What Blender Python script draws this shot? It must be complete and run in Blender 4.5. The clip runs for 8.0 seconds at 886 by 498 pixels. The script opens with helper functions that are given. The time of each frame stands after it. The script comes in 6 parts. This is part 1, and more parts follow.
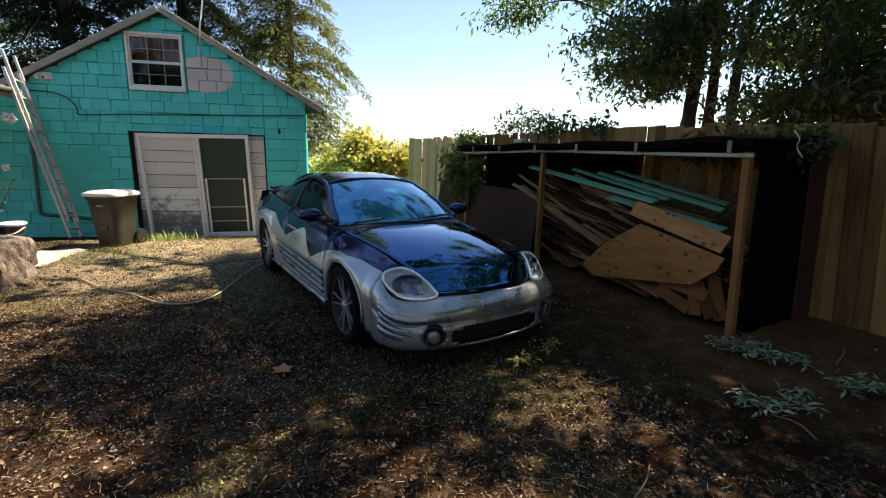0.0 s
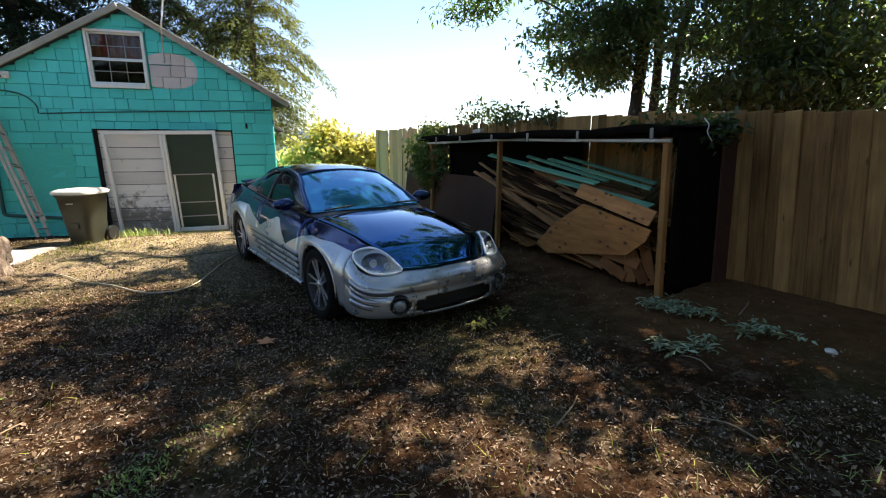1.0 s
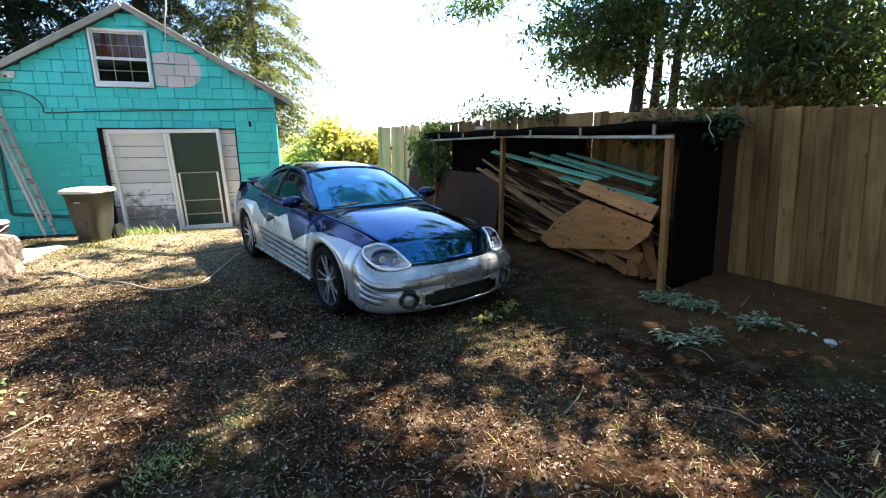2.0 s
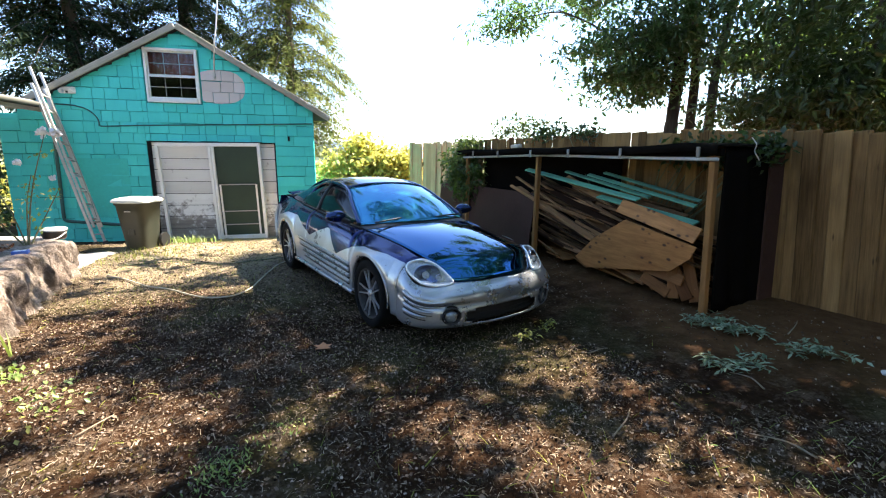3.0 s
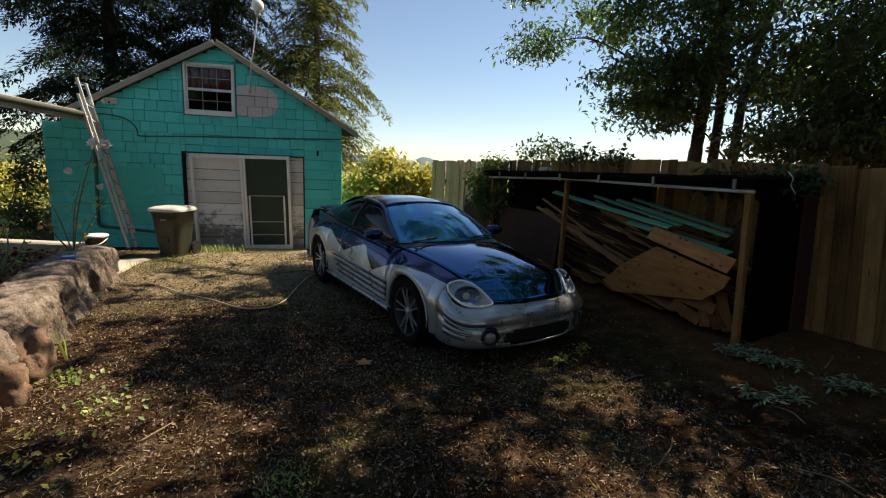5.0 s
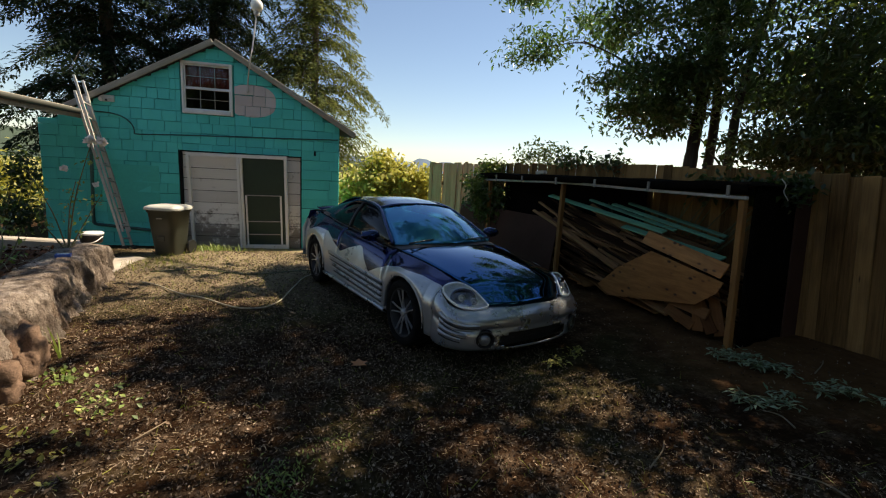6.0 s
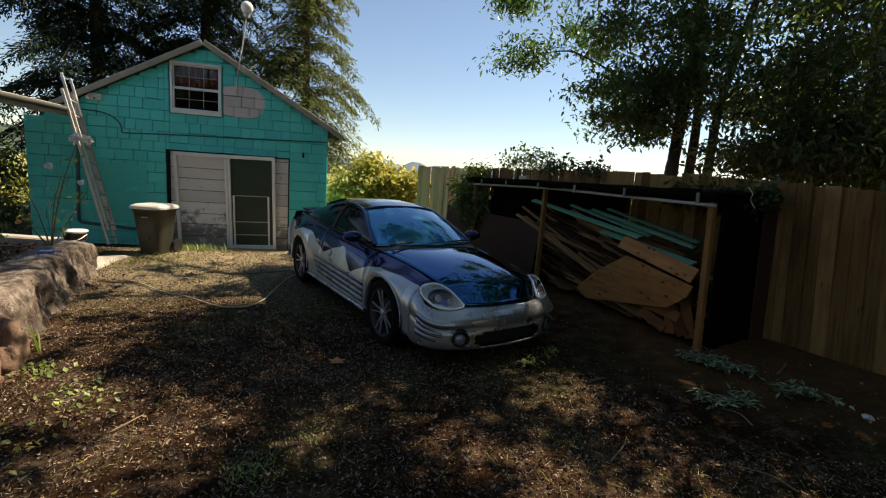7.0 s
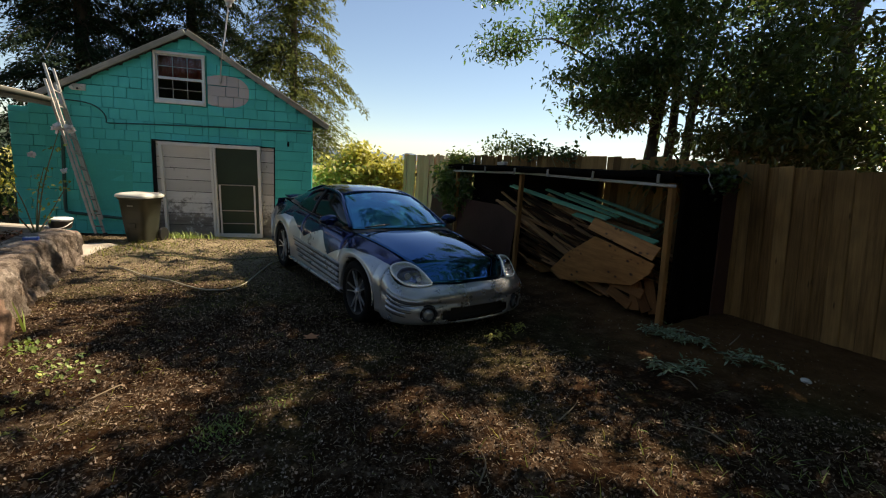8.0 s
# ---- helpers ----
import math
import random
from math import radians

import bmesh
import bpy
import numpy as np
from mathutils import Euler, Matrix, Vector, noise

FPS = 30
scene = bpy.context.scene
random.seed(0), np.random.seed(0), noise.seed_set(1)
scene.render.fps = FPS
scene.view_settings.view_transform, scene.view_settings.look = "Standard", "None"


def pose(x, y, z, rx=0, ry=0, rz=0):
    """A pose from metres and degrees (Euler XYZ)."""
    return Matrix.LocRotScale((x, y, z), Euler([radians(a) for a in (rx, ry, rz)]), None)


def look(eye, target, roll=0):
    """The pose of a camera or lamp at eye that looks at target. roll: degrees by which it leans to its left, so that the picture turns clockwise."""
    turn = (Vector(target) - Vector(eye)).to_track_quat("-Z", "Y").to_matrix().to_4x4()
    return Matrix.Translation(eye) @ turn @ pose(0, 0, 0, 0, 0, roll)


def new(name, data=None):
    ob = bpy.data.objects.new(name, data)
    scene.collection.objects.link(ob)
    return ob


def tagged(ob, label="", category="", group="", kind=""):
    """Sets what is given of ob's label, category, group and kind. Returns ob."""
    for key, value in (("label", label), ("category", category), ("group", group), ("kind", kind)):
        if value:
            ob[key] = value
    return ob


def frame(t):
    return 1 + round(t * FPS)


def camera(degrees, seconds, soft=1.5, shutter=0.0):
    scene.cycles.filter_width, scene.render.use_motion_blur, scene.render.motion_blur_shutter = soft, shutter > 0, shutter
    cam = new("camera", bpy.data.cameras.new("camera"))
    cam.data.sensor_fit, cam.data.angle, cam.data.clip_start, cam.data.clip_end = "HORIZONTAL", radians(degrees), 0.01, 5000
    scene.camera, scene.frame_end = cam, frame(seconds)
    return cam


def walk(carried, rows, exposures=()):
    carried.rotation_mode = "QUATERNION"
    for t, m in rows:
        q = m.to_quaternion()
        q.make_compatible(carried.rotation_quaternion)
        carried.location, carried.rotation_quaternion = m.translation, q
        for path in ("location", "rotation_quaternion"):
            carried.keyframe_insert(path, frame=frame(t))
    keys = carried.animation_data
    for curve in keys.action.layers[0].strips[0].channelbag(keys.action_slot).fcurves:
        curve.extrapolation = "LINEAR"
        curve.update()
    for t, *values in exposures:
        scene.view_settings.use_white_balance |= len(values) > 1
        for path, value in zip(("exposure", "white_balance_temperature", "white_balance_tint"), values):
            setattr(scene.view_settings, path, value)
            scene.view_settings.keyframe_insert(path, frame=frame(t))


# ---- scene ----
cam = camera(90.0, 8.0, soft=1.15)
PATH = [
    (0.0, -0.705, -3.660, 1.436, -12.25, -11.72, 1.46),
    (0.5, -0.682, -3.965, 1.427, -14.42, -12.64, 0.25),
    (1.0, -0.720, -4.105, 1.443, -15.84, -12.92, 0.12),
    (1.2, -0.732, -4.130, 1.440, -15.98, -13.15, -0.15),
    (2.3, -0.850, -4.170, 1.464, -15.72, -13.38, -0.25),
    (2.5, -0.895, -4.178, 1.472, -15.22, -12.95, -0.08),
    (3.0, -0.978, -4.170, 1.488, -12.98, -11.56, 0.62),
    (3.5, -1.068, -4.145, 1.503, -11.38, -10.30, 1.28),
    (4.0, -1.140, -4.140, 1.518, -10.68, -9.52, 1.75),
    (4.5, -1.255, -4.172, 1.560, -11.36, -9.88, 2.01),
    (6.0, -1.262, -4.216, 1.572, -12.22, -9.58, 3.17),
    (6.5, -1.246, -4.248, 1.595, -12.70, -9.16, 3.80),
    (7.0, -1.167, -4.345, 1.580, -13.27, -9.06, 4.08),
    (7.5, -1.112, -4.440, 1.561, -13.69, -9.31, 4.07),
    (8.0, -0.970, -4.586, 1.525, -13.92, -10.16, 3.62),
]

# seconds, stops, kelvin, tint
EXPOSURE = [(0.0, 1.75, 7800, 15), (1.0, 2.1, 7500, 14), (2.5, 3.05, 6900, 13), (3.5, 2.4, 7200, 14), (4.0, 1.75, 7600, 14), (4.5, 1.08, 8100, 13), (6.0, 1.0, 8100, 13), (8.0, 1.04, 8300, 13)]


def way(yaw, pitch, roll):
    """The turn of a camera that looks along +y, from yaw (to the left), pitch (up) and roll (to its left)."""
    return pose(0, 0, 0, 0, 0, yaw) @ pose(0, 0, 0, 90 + pitch, 0, 0) @ pose(0, 0, 0, 0, 0, roll)


walk(cam, [(t, Matrix.Translation((x, y, z)) @ way(a, p, r)) for t, x, y, z, a, p, r in PATH], EXPOSURE)

# ---- daylight ----
SUN = Vector((0.93, 0.36, 1.27)).normalized()
world = bpy.data.worlds.new("world")
scene.world = world
world.use_nodes = True
wn = world.node_tree
sky = wn.nodes.new("ShaderNodeTexSky")
sky.sky_type, sky.sun_disc = "NISHITA", False
sky.sun_elevation, sky.sun_rotation = math.asin(SUN.z), math.atan2(SUN.x, SUN.y)
sky.dust_density, sky.ozone_density = 0.0, 5.0
wn.links.new(sky.outputs[0], wn.nodes["Background"].inputs[0])
wn.nodes["Background"].inputs[1].default_value = 0.081
sun_data = bpy.data.lights.new("sun", "SUN")
sun_data.energy, sun_data.angle, sun_data.color = 5.0, radians(0.53), (1.0, 0.93, 0.82)
sun = new("sun", sun_data)
sun.matrix_world = look(SUN * 30, (0, 0, 0))

# ---- materials ----


class Nodes:
    """A short way to write node trees."""

    def __init__(self, name):
        self.mat = bpy.data.materials.new(name)
        self.mat.use_nodes = True
        self.tree = self.mat.node_tree
        self.bsdf = self.tree.nodes["Principled BSDF"]
        self.coords = self.tree.nodes.new("ShaderNodeTexCoord")

    def add(self, kind, *links, operation="", data_type="", blend_type=""):
        n = self.tree.nodes.new("ShaderNode" + kind)
        if operation:
            n.operation = operation
        if data_type:
            n.data_type = data_type
        if blend_type:
            n.blend_type = blend_type
        for slot, what in links:
            if isinstance(what, bpy.types.NodeSocket):
                self.tree.links.new(what, n.inputs[slot])
            else:
                n.inputs[slot].default_value = what
        return n

    def noise(self, scale, detail=4.0, rough=0.6, where=None, stretch=None):
        v = where or self.coords.outputs["Object"]
        if stretch:
            v = self.add("Mapping", ("Vector", v), ("Scale", stretch)).outputs[0]
        return self.add("TexNoise", ("Vector", v), ("Scale", scale), ("Detail", detail), ("Roughness", rough)).outputs["Fac"]

    def ramp(self, fac, *stops):
        n = self.add("ValToRGB", ("Fac", fac))
        el = n.color_ramp.elements
        while len(el) < len(stops):
            el.new(0.5)
        for e, (p, c) in zip(el, stops):
            e.position, e.color = p, (*c, 1) if len(c) == 3 else c
        return n.outputs["Color"]

    def value(self, fac, low, high, a=0.0, b=1.0):
        return self.add("MapRange", ("Value", fac), ("From Min", a), ("From Max", b), ("To Min", low), ("To Max", high)).outputs[0]

    def math(self, op, a, b=0.0, c=0.0):
        return self.add("Math", (0, a), (1, b), (2, c), operation=op).outputs[0]

    def mix(self, fac, a, b, blend="MIX"):
        n = self.add("Mix", (0, fac), (6, a), (7, b), data_type="RGBA", blend_type=blend)
        return n.outputs[2]

    def random(self):
        return self.add("ObjectInfo").outputs["Random"]

    def island(self):
        return self.add("NewGeometry").outputs["Random Per Island"]

    def bump(self, height, strength=0.3, distance=0.01):
        n = self.add("Bump", ("Height", height), ("Strength", strength), ("Distance", distance))
        self.tree.links.new(n.outputs[0], self.bsdf.inputs["Normal"])

    def set(self, **values):
        for k, v in values.items():
            slot = self.bsdf.inputs[k.replace("_", " ")]
            if isinstance(v, bpy.types.NodeSocket):
                self.tree.links.new(v, slot)
            elif isinstance(v, tuple):
                slot.default_value = (*v, 1)
            else:
                slot.default_value = v
        return self


def C(r, g, b):
    return (r, g, b, 1)


def plain(name, color, rough=0.6, metal=0.0, vary=0.25, scale=6.0, bump=0.15, rand=0.0, **more):
    """A material with stains at a large scale and grain at a small one."""
    n = Nodes(name)
    big, small = n.noise(scale * 0.35), n.noise(scale * 5)
    f = n.math("ADD", n.math("MULTIPLY", big, 0.6), n.math("MULTIPLY", small, 0.4))
    if rand:
        f = n.math("ADD", f, n.math("MULTIPLY", n.math("SUBTRACT", n.random(), 0.5), rand))
    if rough >= 0.75:
        more.setdefault("Specular_IOR_Level", 0.12)
    dark = tuple(c * (1 - vary) for c in color)
    light = tuple(min(1, c * (1 + vary)) for c in color)
    n.set(Base_Color=n.ramp(f, (0.25, dark), (0.75, light)), Roughness=n.value(small, max(0.02, rough - 0.08), rough + 0.08), Metallic=metal, **more)
    if bump:
        n.bump(small, bump, 0.006)
    return n.mat


def wood(name, dark, light, rough=0.75, along=2, scale=9.0, rand=0.5, bump=0.35, grime=0.35, knot_scale=6.0):
    """Sawn wood with its grain along one axis of the piece, knots and stains, each piece of its own tone."""
    n = Nodes(name)
    st = [1.0, 1.0, 1.0]
    st[along] = 0.07
    shift = n.add("VectorMath", (0, n.coords.outputs["Object"]), (1, n.add("CombineXYZ", (0, n.math("MULTIPLY", n.random(), 31.0)), (1, n.math("MULTIPLY", n.random(), 17.0)), (2, n.math("MULTIPLY", n.random(), 43.0))).outputs[0]), operation="ADD").outputs[0]
    grain = n.noise(scale * 6, 5, 0.7, shift, st)
    broad = n.noise(scale * 0.25, 3, 0.6, shift)
    f = n.math("ADD", n.math("MULTIPLY", grain, 0.65), n.math("MULTIPLY", broad, 0.35))
    f = n.math("ADD", f, n.math("MULTIPLY", n.math("SUBTRACT", n.random(), 0.5), rand))
    col = n.ramp(f, (0.22, dark), (0.8, light))
    knot = n.add("TexVoronoi", ("Vector", n.add("Mapping", ("Vector", shift), ("Scale", [0.35 if i == along else 1.0 for i in range(3)])).outputs[0]), ("Scale", knot_scale)).outputs["Distance"]
    col = n.mix(n.value(knot, 0.75, 0.0, 0.03, 0.10), col, C(*(c * 0.3 for c in dark)))
    stain = n.value(n.noise(1.7, 3, 0.6, shift), 0.0, grime, 0.5, 0.75)
    col = n.mix(stain, col, C(*(c * 0.45 for c in dark)))
    n.set(Base_Color=col, Roughness=n.value(grain, rough - 0.1, rough + 0.1), Specular_IOR_Level=0.12)
    n.bump(grain, bump, 0.004)
    return n.mat


def leafy(name, dark, light, rough=0.45, through_light=0.35, glow=(0.35, 0.5, 0.06), skew=1.0):
    """Leaves: each of its own green, letting some light through."""
    n = Nodes(name)
    f = n.math("ADD", n.math("MULTIPLY", n.math("POWER", n.island(), skew), 0.7), n.math("MULTIPLY", n.noise(1.1), 0.35))
    col = n.ramp(f, (0.15, dark), (0.85, light))
    n.set(Base_Color=col, Roughness=rough, Specular_IOR_Level=0.5 if rough < 0.55 else 0.06)
    if through_light:
        t = n.add("BsdfTranslucent", ("Color", n.mix(0.5, col, C(*glow))))
        m = n.add("MixShader", (0, through_light), (1, n.bsdf.outputs[0]), (2, t.outputs[0]))
        n.tree.links.new(m.outputs[0], n.tree.nodes["Material Output"].inputs[0])
    return n.mat


# ---- mesh helpers ----


def mesh_of(name, verts, faces, material=None, smooth=False):
    me = bpy.data.meshes.new(name)
    me.from_pydata([tuple(v) for v in verts], [], [tuple(f) for f in faces])
    if smooth:
        me.shade_smooth()
    if material:
        me.materials.append(material)
    return me


def part(name, source, material, parent=None, label="", smooth=False, m=None, kind=""):
    """One mesh object, from a bmesh or a mesh, under a thing or a part."""
    if isinstance(source, bmesh.types.BMesh):
        me = bpy.data.meshes.new(name)
        source.to_mesh(me)
        source.free()
        if smooth:
            me.shade_smooth()
    else:
        me = source
    if material and not me.materials:
        me.materials.append(material)
    ob = new(name, me)
    if m is not None:
        ob.matrix_basis = m
    if parent:
        ob.parent = parent
    return tagged(ob, label=label, kind=kind)


def baked(name, bm, material):
    """A mesh to be shared by many pieces."""
    me = bpy.data.meshes.new(name)
    bm.to_mesh(me)
    bm.free()
    me.materials.append(material)
    return me


def thing(name, m, label, category, group=""):
    ob = new(name)
    ob.empty_display_size = 0.1
    ob.matrix_basis = m
    return tagged(ob, label=label, category=category, group=group)


def box(x0, x1, y0, y1, z0, z1, bevel=0.0, bm=None, segments=1):
    """A bevelled box, added to bm if that is given."""
    b = bmesh.new()
    bmesh.ops.create_cube(b, size=1)
    for v in b.verts:
        v.co = Vector((x0 + (v.co.x + 0.5) * (x1 - x0), y0 + (v.co.y + 0.5) * (y1 - y0), z0 + (v.co.z + 0.5) * (z1 - z0)))
    if bevel:
        bmesh.ops.bevel(b, geom=b.edges[:], offset=bevel, segments=segments, affect="EDGES", profile=0.5)
    return join(bm, b)


def join(bm, b):
    if bm is None:
        return b
    me = bpy.data.meshes.new("tmp")
    b.to_mesh(me)
    b.free()
    bm.from_mesh(me)
    bpy.data.meshes.remove(me)
    return bm


def moved(bm, m):
    bmesh.ops.transform(bm, matrix=m, verts=bm.verts)
    return bm


def catmull(points, n):
    """n points on a smooth curve through the given ones, by length."""
    p = np.array(points, float)
    if len(p) == 2:
        return p[0] + np.linspace(0, 1, n)[:, None] * (p[1] - p[0])
    q = np.vstack([2 * p[0] - p[1], p, 2 * p[-1] - p[-2]])
    out = []
    for i in range(1, len(q) - 2):
        t = np.linspace(0, 1, 16, endpoint=False)[:, None]
        a, b, c, d = q[i - 1], q[i], q[i + 1], q[i + 2]
        out.append(0.5 * (2 * b + (c - a) * t + (2 * a - 5 * b + 4 * c - d) * t**2 + (3 * b - a - 3 * c + d) * t**3))
    out = np.vstack([*out, p[-1:]])
    s = np.r_[0, np.cumsum(np.linalg.norm(np.diff(out, axis=0), axis=1))]
    return np.stack([np.interp(np.linspace(0, s[-1], n), s, out[:, k]) for k in range(3)], 1)


def grid_mesh(name, rows, skip=None):
    """A smooth sheet through rows of points (rows x columns x 3); skip(i, j) leaves cells out."""
    g = np.array(rows)
    h, w = g.shape[:2]
    faces = [(i * w + j, i * w + j + 1, (i + 1) * w + j + 1, (i + 1) * w + j) for i in range(h - 1) for j in range(w - 1) if not (skip and skip(i, j))]
    return mesh_of(name, g.reshape(-1, 3), faces, smooth=True)


def tube(points, radius, sides=8, n=None, taper=None, bm=None, cap=True):
    """A round rod along a curve; taper: the radius at the far end."""
    p = catmull(points, n) if n else np.array(points, float)
    b = bm or bmesh.new()
    last, up = None, Vector((0.12, 0.35, 0.93))
    for i, c in enumerate(p):
        d = Vector(p[min(i + 1, len(p) - 1)] - p[max(i - 1, 0)]).normalized()
        u = d.cross(up if abs(d.dot(up)) < 0.95 else Vector((1, 0, 0))).normalized()
        v = d.cross(u)
        f = i / (len(p) - 1)
        r = radius * (1 - f) + (taper if taper is not None else radius) * f
        ring = [b.verts.new(Vector(c) + r * (math.cos(a) * u + math.sin(a) * v)) for a in np.linspace(0, 2 * math.pi, sides, endpoint=False)]
        if last:
            for k in range(sides):
                b.faces.new((last[k], last[(k + 1) % sides], ring[(k + 1) % sides], ring[k]))
        elif cap:
            b.faces.new(ring[::-1])
        last = ring
    if cap:
        b.faces.new(last)
    return b


def lathe(profile, sides=32, bm=None, cap=True):
    """A body of revolution about z from (radius, height) pairs."""
    b = bm or bmesh.new()
    rings = []
    for r, z in profile:
        rings.append([b.verts.new((r * math.cos(a), r * math.sin(a), z)) for a in np.linspace(0, 2 * math.pi, sides, endpoint=False)])
    for lo, hi in zip(rings, rings[1:]):
        for k in range(sides):
            b.faces.new((lo[k], lo[(k + 1) % sides], hi[(k + 1) % sides], hi[k]))
    if cap:
        b.faces.new(rings[0][::-1])
        b.faces.new(rings[-1])
    return b


def soft(x, a, b):
    t = min(1, max(0, (x - a) / (b - a)))
    return t * t * (3 - 2 * t)


def ground_height(x, y):
    """The lie of the yard: level round the car, rising to the fence, flat in the distance."""
    r = math.hypot(x, y - 1)
    near = 1 - soft(r, 9, 25)
    z = -0.035 + 0.165 * soft(x, 0.9, 3.6) * near
    z -= 0.17 * soft(y, 4.2, 5.5) * (1 - soft(x, -0.6, 0.8)) * near
    z += 0.018 * noise.noise(Vector((x * 0.9, y * 0.9, 0))) * near
    return z - 1.6 * soft(y, 10, 40) * soft(r, 10, 30) - 0.8 * soft(-x, 9, 30)


def turns(rng, n, tilt=1.0):
    """n random turns as arrays: about z freely, and tilted."""
    a, b, c = rng.uniform(0, 2 * np.pi, n), rng.normal(0, tilt, n), rng.normal(0, tilt, n)
    ca, sa, cb, sb, cc, sc = np.cos(a), np.sin(a), np.cos(b), np.sin(b), np.cos(c), np.sin(c)
    z, o, i = np.zeros(n), np.ones(n), np.stack
    rz = i([i([ca, -sa, z], 1), i([sa, ca, z], 1), i([z, z, o], 1)], 1)
    rx = i([i([o, z, z], 1), i([z, cb, -sb], 1), i([z, sb, cb], 1)], 1)
    ry = i([i([cc, z, sc], 1), i([z, o, z], 1), i([-sc, z, cc], 1)], 1)
    return rz @ rx @ ry


def pieces(at, turn, size):
    m = np.zeros((len(at), 3, 4))
    m[:, :, :3] = turn * np.asarray(size)[:, None, None]
    m[:, :, 3] = at
    return m

# ---- materials of the place ----


def ground_material():
    n = Nodes("dry_yard_ground")
    at = n.coords.outputs["Object"]
    x = n.add("SeparateXYZ", (0, at)).outputs[0]
    blotch, mid, fine = n.noise(0.5, 5), n.noise(5.0, 6, 0.7), n.noise(30.0, 6, 0.75)
    f = n.math("ADD", n.math("MULTIPLY", mid, 0.5), n.math("MULTIPLY", fine, 0.5))
    litter = n.ramp(f, (0.3, (0.008, 0.0036, 0.002)), (0.5, (0.028, 0.014, 0.007)), (0.66, (0.13, 0.092, 0.062)))
    green = n.ramp(f, (0.3, (0.016, 0.020, 0.008)), (0.7, (0.10, 0.10, 0.038)))
    col = n.mix(n.value(blotch, 0.0, 0.65, 0.5, 0.66), litter, green)
    soil = n.ramp(n.math("ADD", n.math("MULTIPLY", mid, 0.7), n.math("MULTIPLY", fine, 0.3)), (0.3, (0.062, 0.029, 0.012)), (0.7, (0.155, 0.078, 0.036)))
    # pale dry ground before the house, with the sun on it put into colour
    pale = n.ramp(f, (0.3, (0.15, 0.115, 0.068)), (0.7, (0.46, 0.385, 0.26)))
    yy = n.math("ADD", n.add("SeparateXYZ", (0, at)).outputs[1], n.math("MULTIPLY", n.noise(0.9, 4), 2.4))
    # the pale mix fades out left of x -4.3, painting the shadow there
    col = n.mix(n.math("MULTIPLY", n.value(yy, 0.0, 0.85, 2.0, 4.2), n.math("MULTIPLY", n.value(x, 1.0, 0.0, -1.6, 0.2), n.value(x, 0.0, 1.0, -5.0, -4.3))), col, pale)
    y = n.add("SeparateXYZ", (0, at)).outputs[1]
    near = n.math("MINIMUM", n.math("ADD", y, 1.3), 0.0)
    edge = n.math("ADD", n.math("ADD", x, n.math("MULTIPLY", near, 0.8)), n.math("MULTIPLY", n.noise(1.3, 4), 1.6))
    col = n.mix(n.value(edge, 0.0, 0.95, 2.1, 2.9), col, soil)
    far = n.add("VectorMath", (0, at), operation="LENGTH").outputs["Value"]
    field = n.ramp(n.noise(0.06, 5), (0.35, (0.16, 0.17, 0.05)), (0.65, (0.42, 0.38, 0.17)))
    col = n.mix(n.value(far, 0.0, 1.0, 14.0, 22.0), col, field)
    n.set(Base_Color=col, Roughness=0.95, Specular_IOR_Level=0.04)
    n.bump(n.math("ADD", n.math("MULTIPLY", mid, 0.5), fine), 0.8, 0.02)
    return n.mat


def shingle_material():
    """Teal house paint on split shingles, with one bare primed patch beside the window."""
    n = Nodes("teal_painted_shingle")
    where = n.add("NewGeometry").outputs["Position"]
    sx = n.add("SeparateXYZ", (0, where))
    grain = n.noise(38, 5, 0.7, where, (1, 1, 0.12))
    broad = n.noise(1.4, 4, 0.6, where)
    f = n.math("ADD", n.math("ADD", n.math("MULTIPLY", grain, 0.3), n.math("MULTIPLY", broad, 0.5)), n.math("MULTIPLY", n.random(), 0.25))
    teal = n.ramp(f, (0.3, (0.016, 0.48, 0.445)), (0.8, (0.045, 0.66, 0.605)))
    wob = n.math("MULTIPLY", n.math("SUBTRACT", n.noise(3.0, 3, 0.6, where), 0.5), 0.28)
    dx = n.math("DIVIDE", n.math("SUBTRACT", sx.outputs[0], -3.25), 0.47)
    dz = n.math("DIVIDE", n.math("SUBTRACT", sx.outputs[2], 2.82), 0.315)
    d = n.math("ADD", n.math("ADD", n.math("POWER", n.math("ABSOLUTE", dx), 2.6), n.math("POWER", n.math("ABSOLUTE", dz), 2.6)), wob)
    prim = n.mix(n.math("MULTIPLY", n.random(), 0.6), C(0.50, 0.44, 0.42), C(0.62, 0.58, 0.57))
    col = n.mix(n.math("LESS_THAN", d, 1.0), teal, prim)
    worn = n.value(n.noise(9.0, 6, 0.7, where), 0.0, 0.5, 0.62, 0.8)
    col = n.mix(worn, col, n.mix(0.5, col, C(0.02, 0.12, 0.11)))
    n.set(Base_Color=col, Roughness=n.value(grain, 0.5, 0.75))
    n.bump(grain, 0.5, 0.006)
    return n.mat


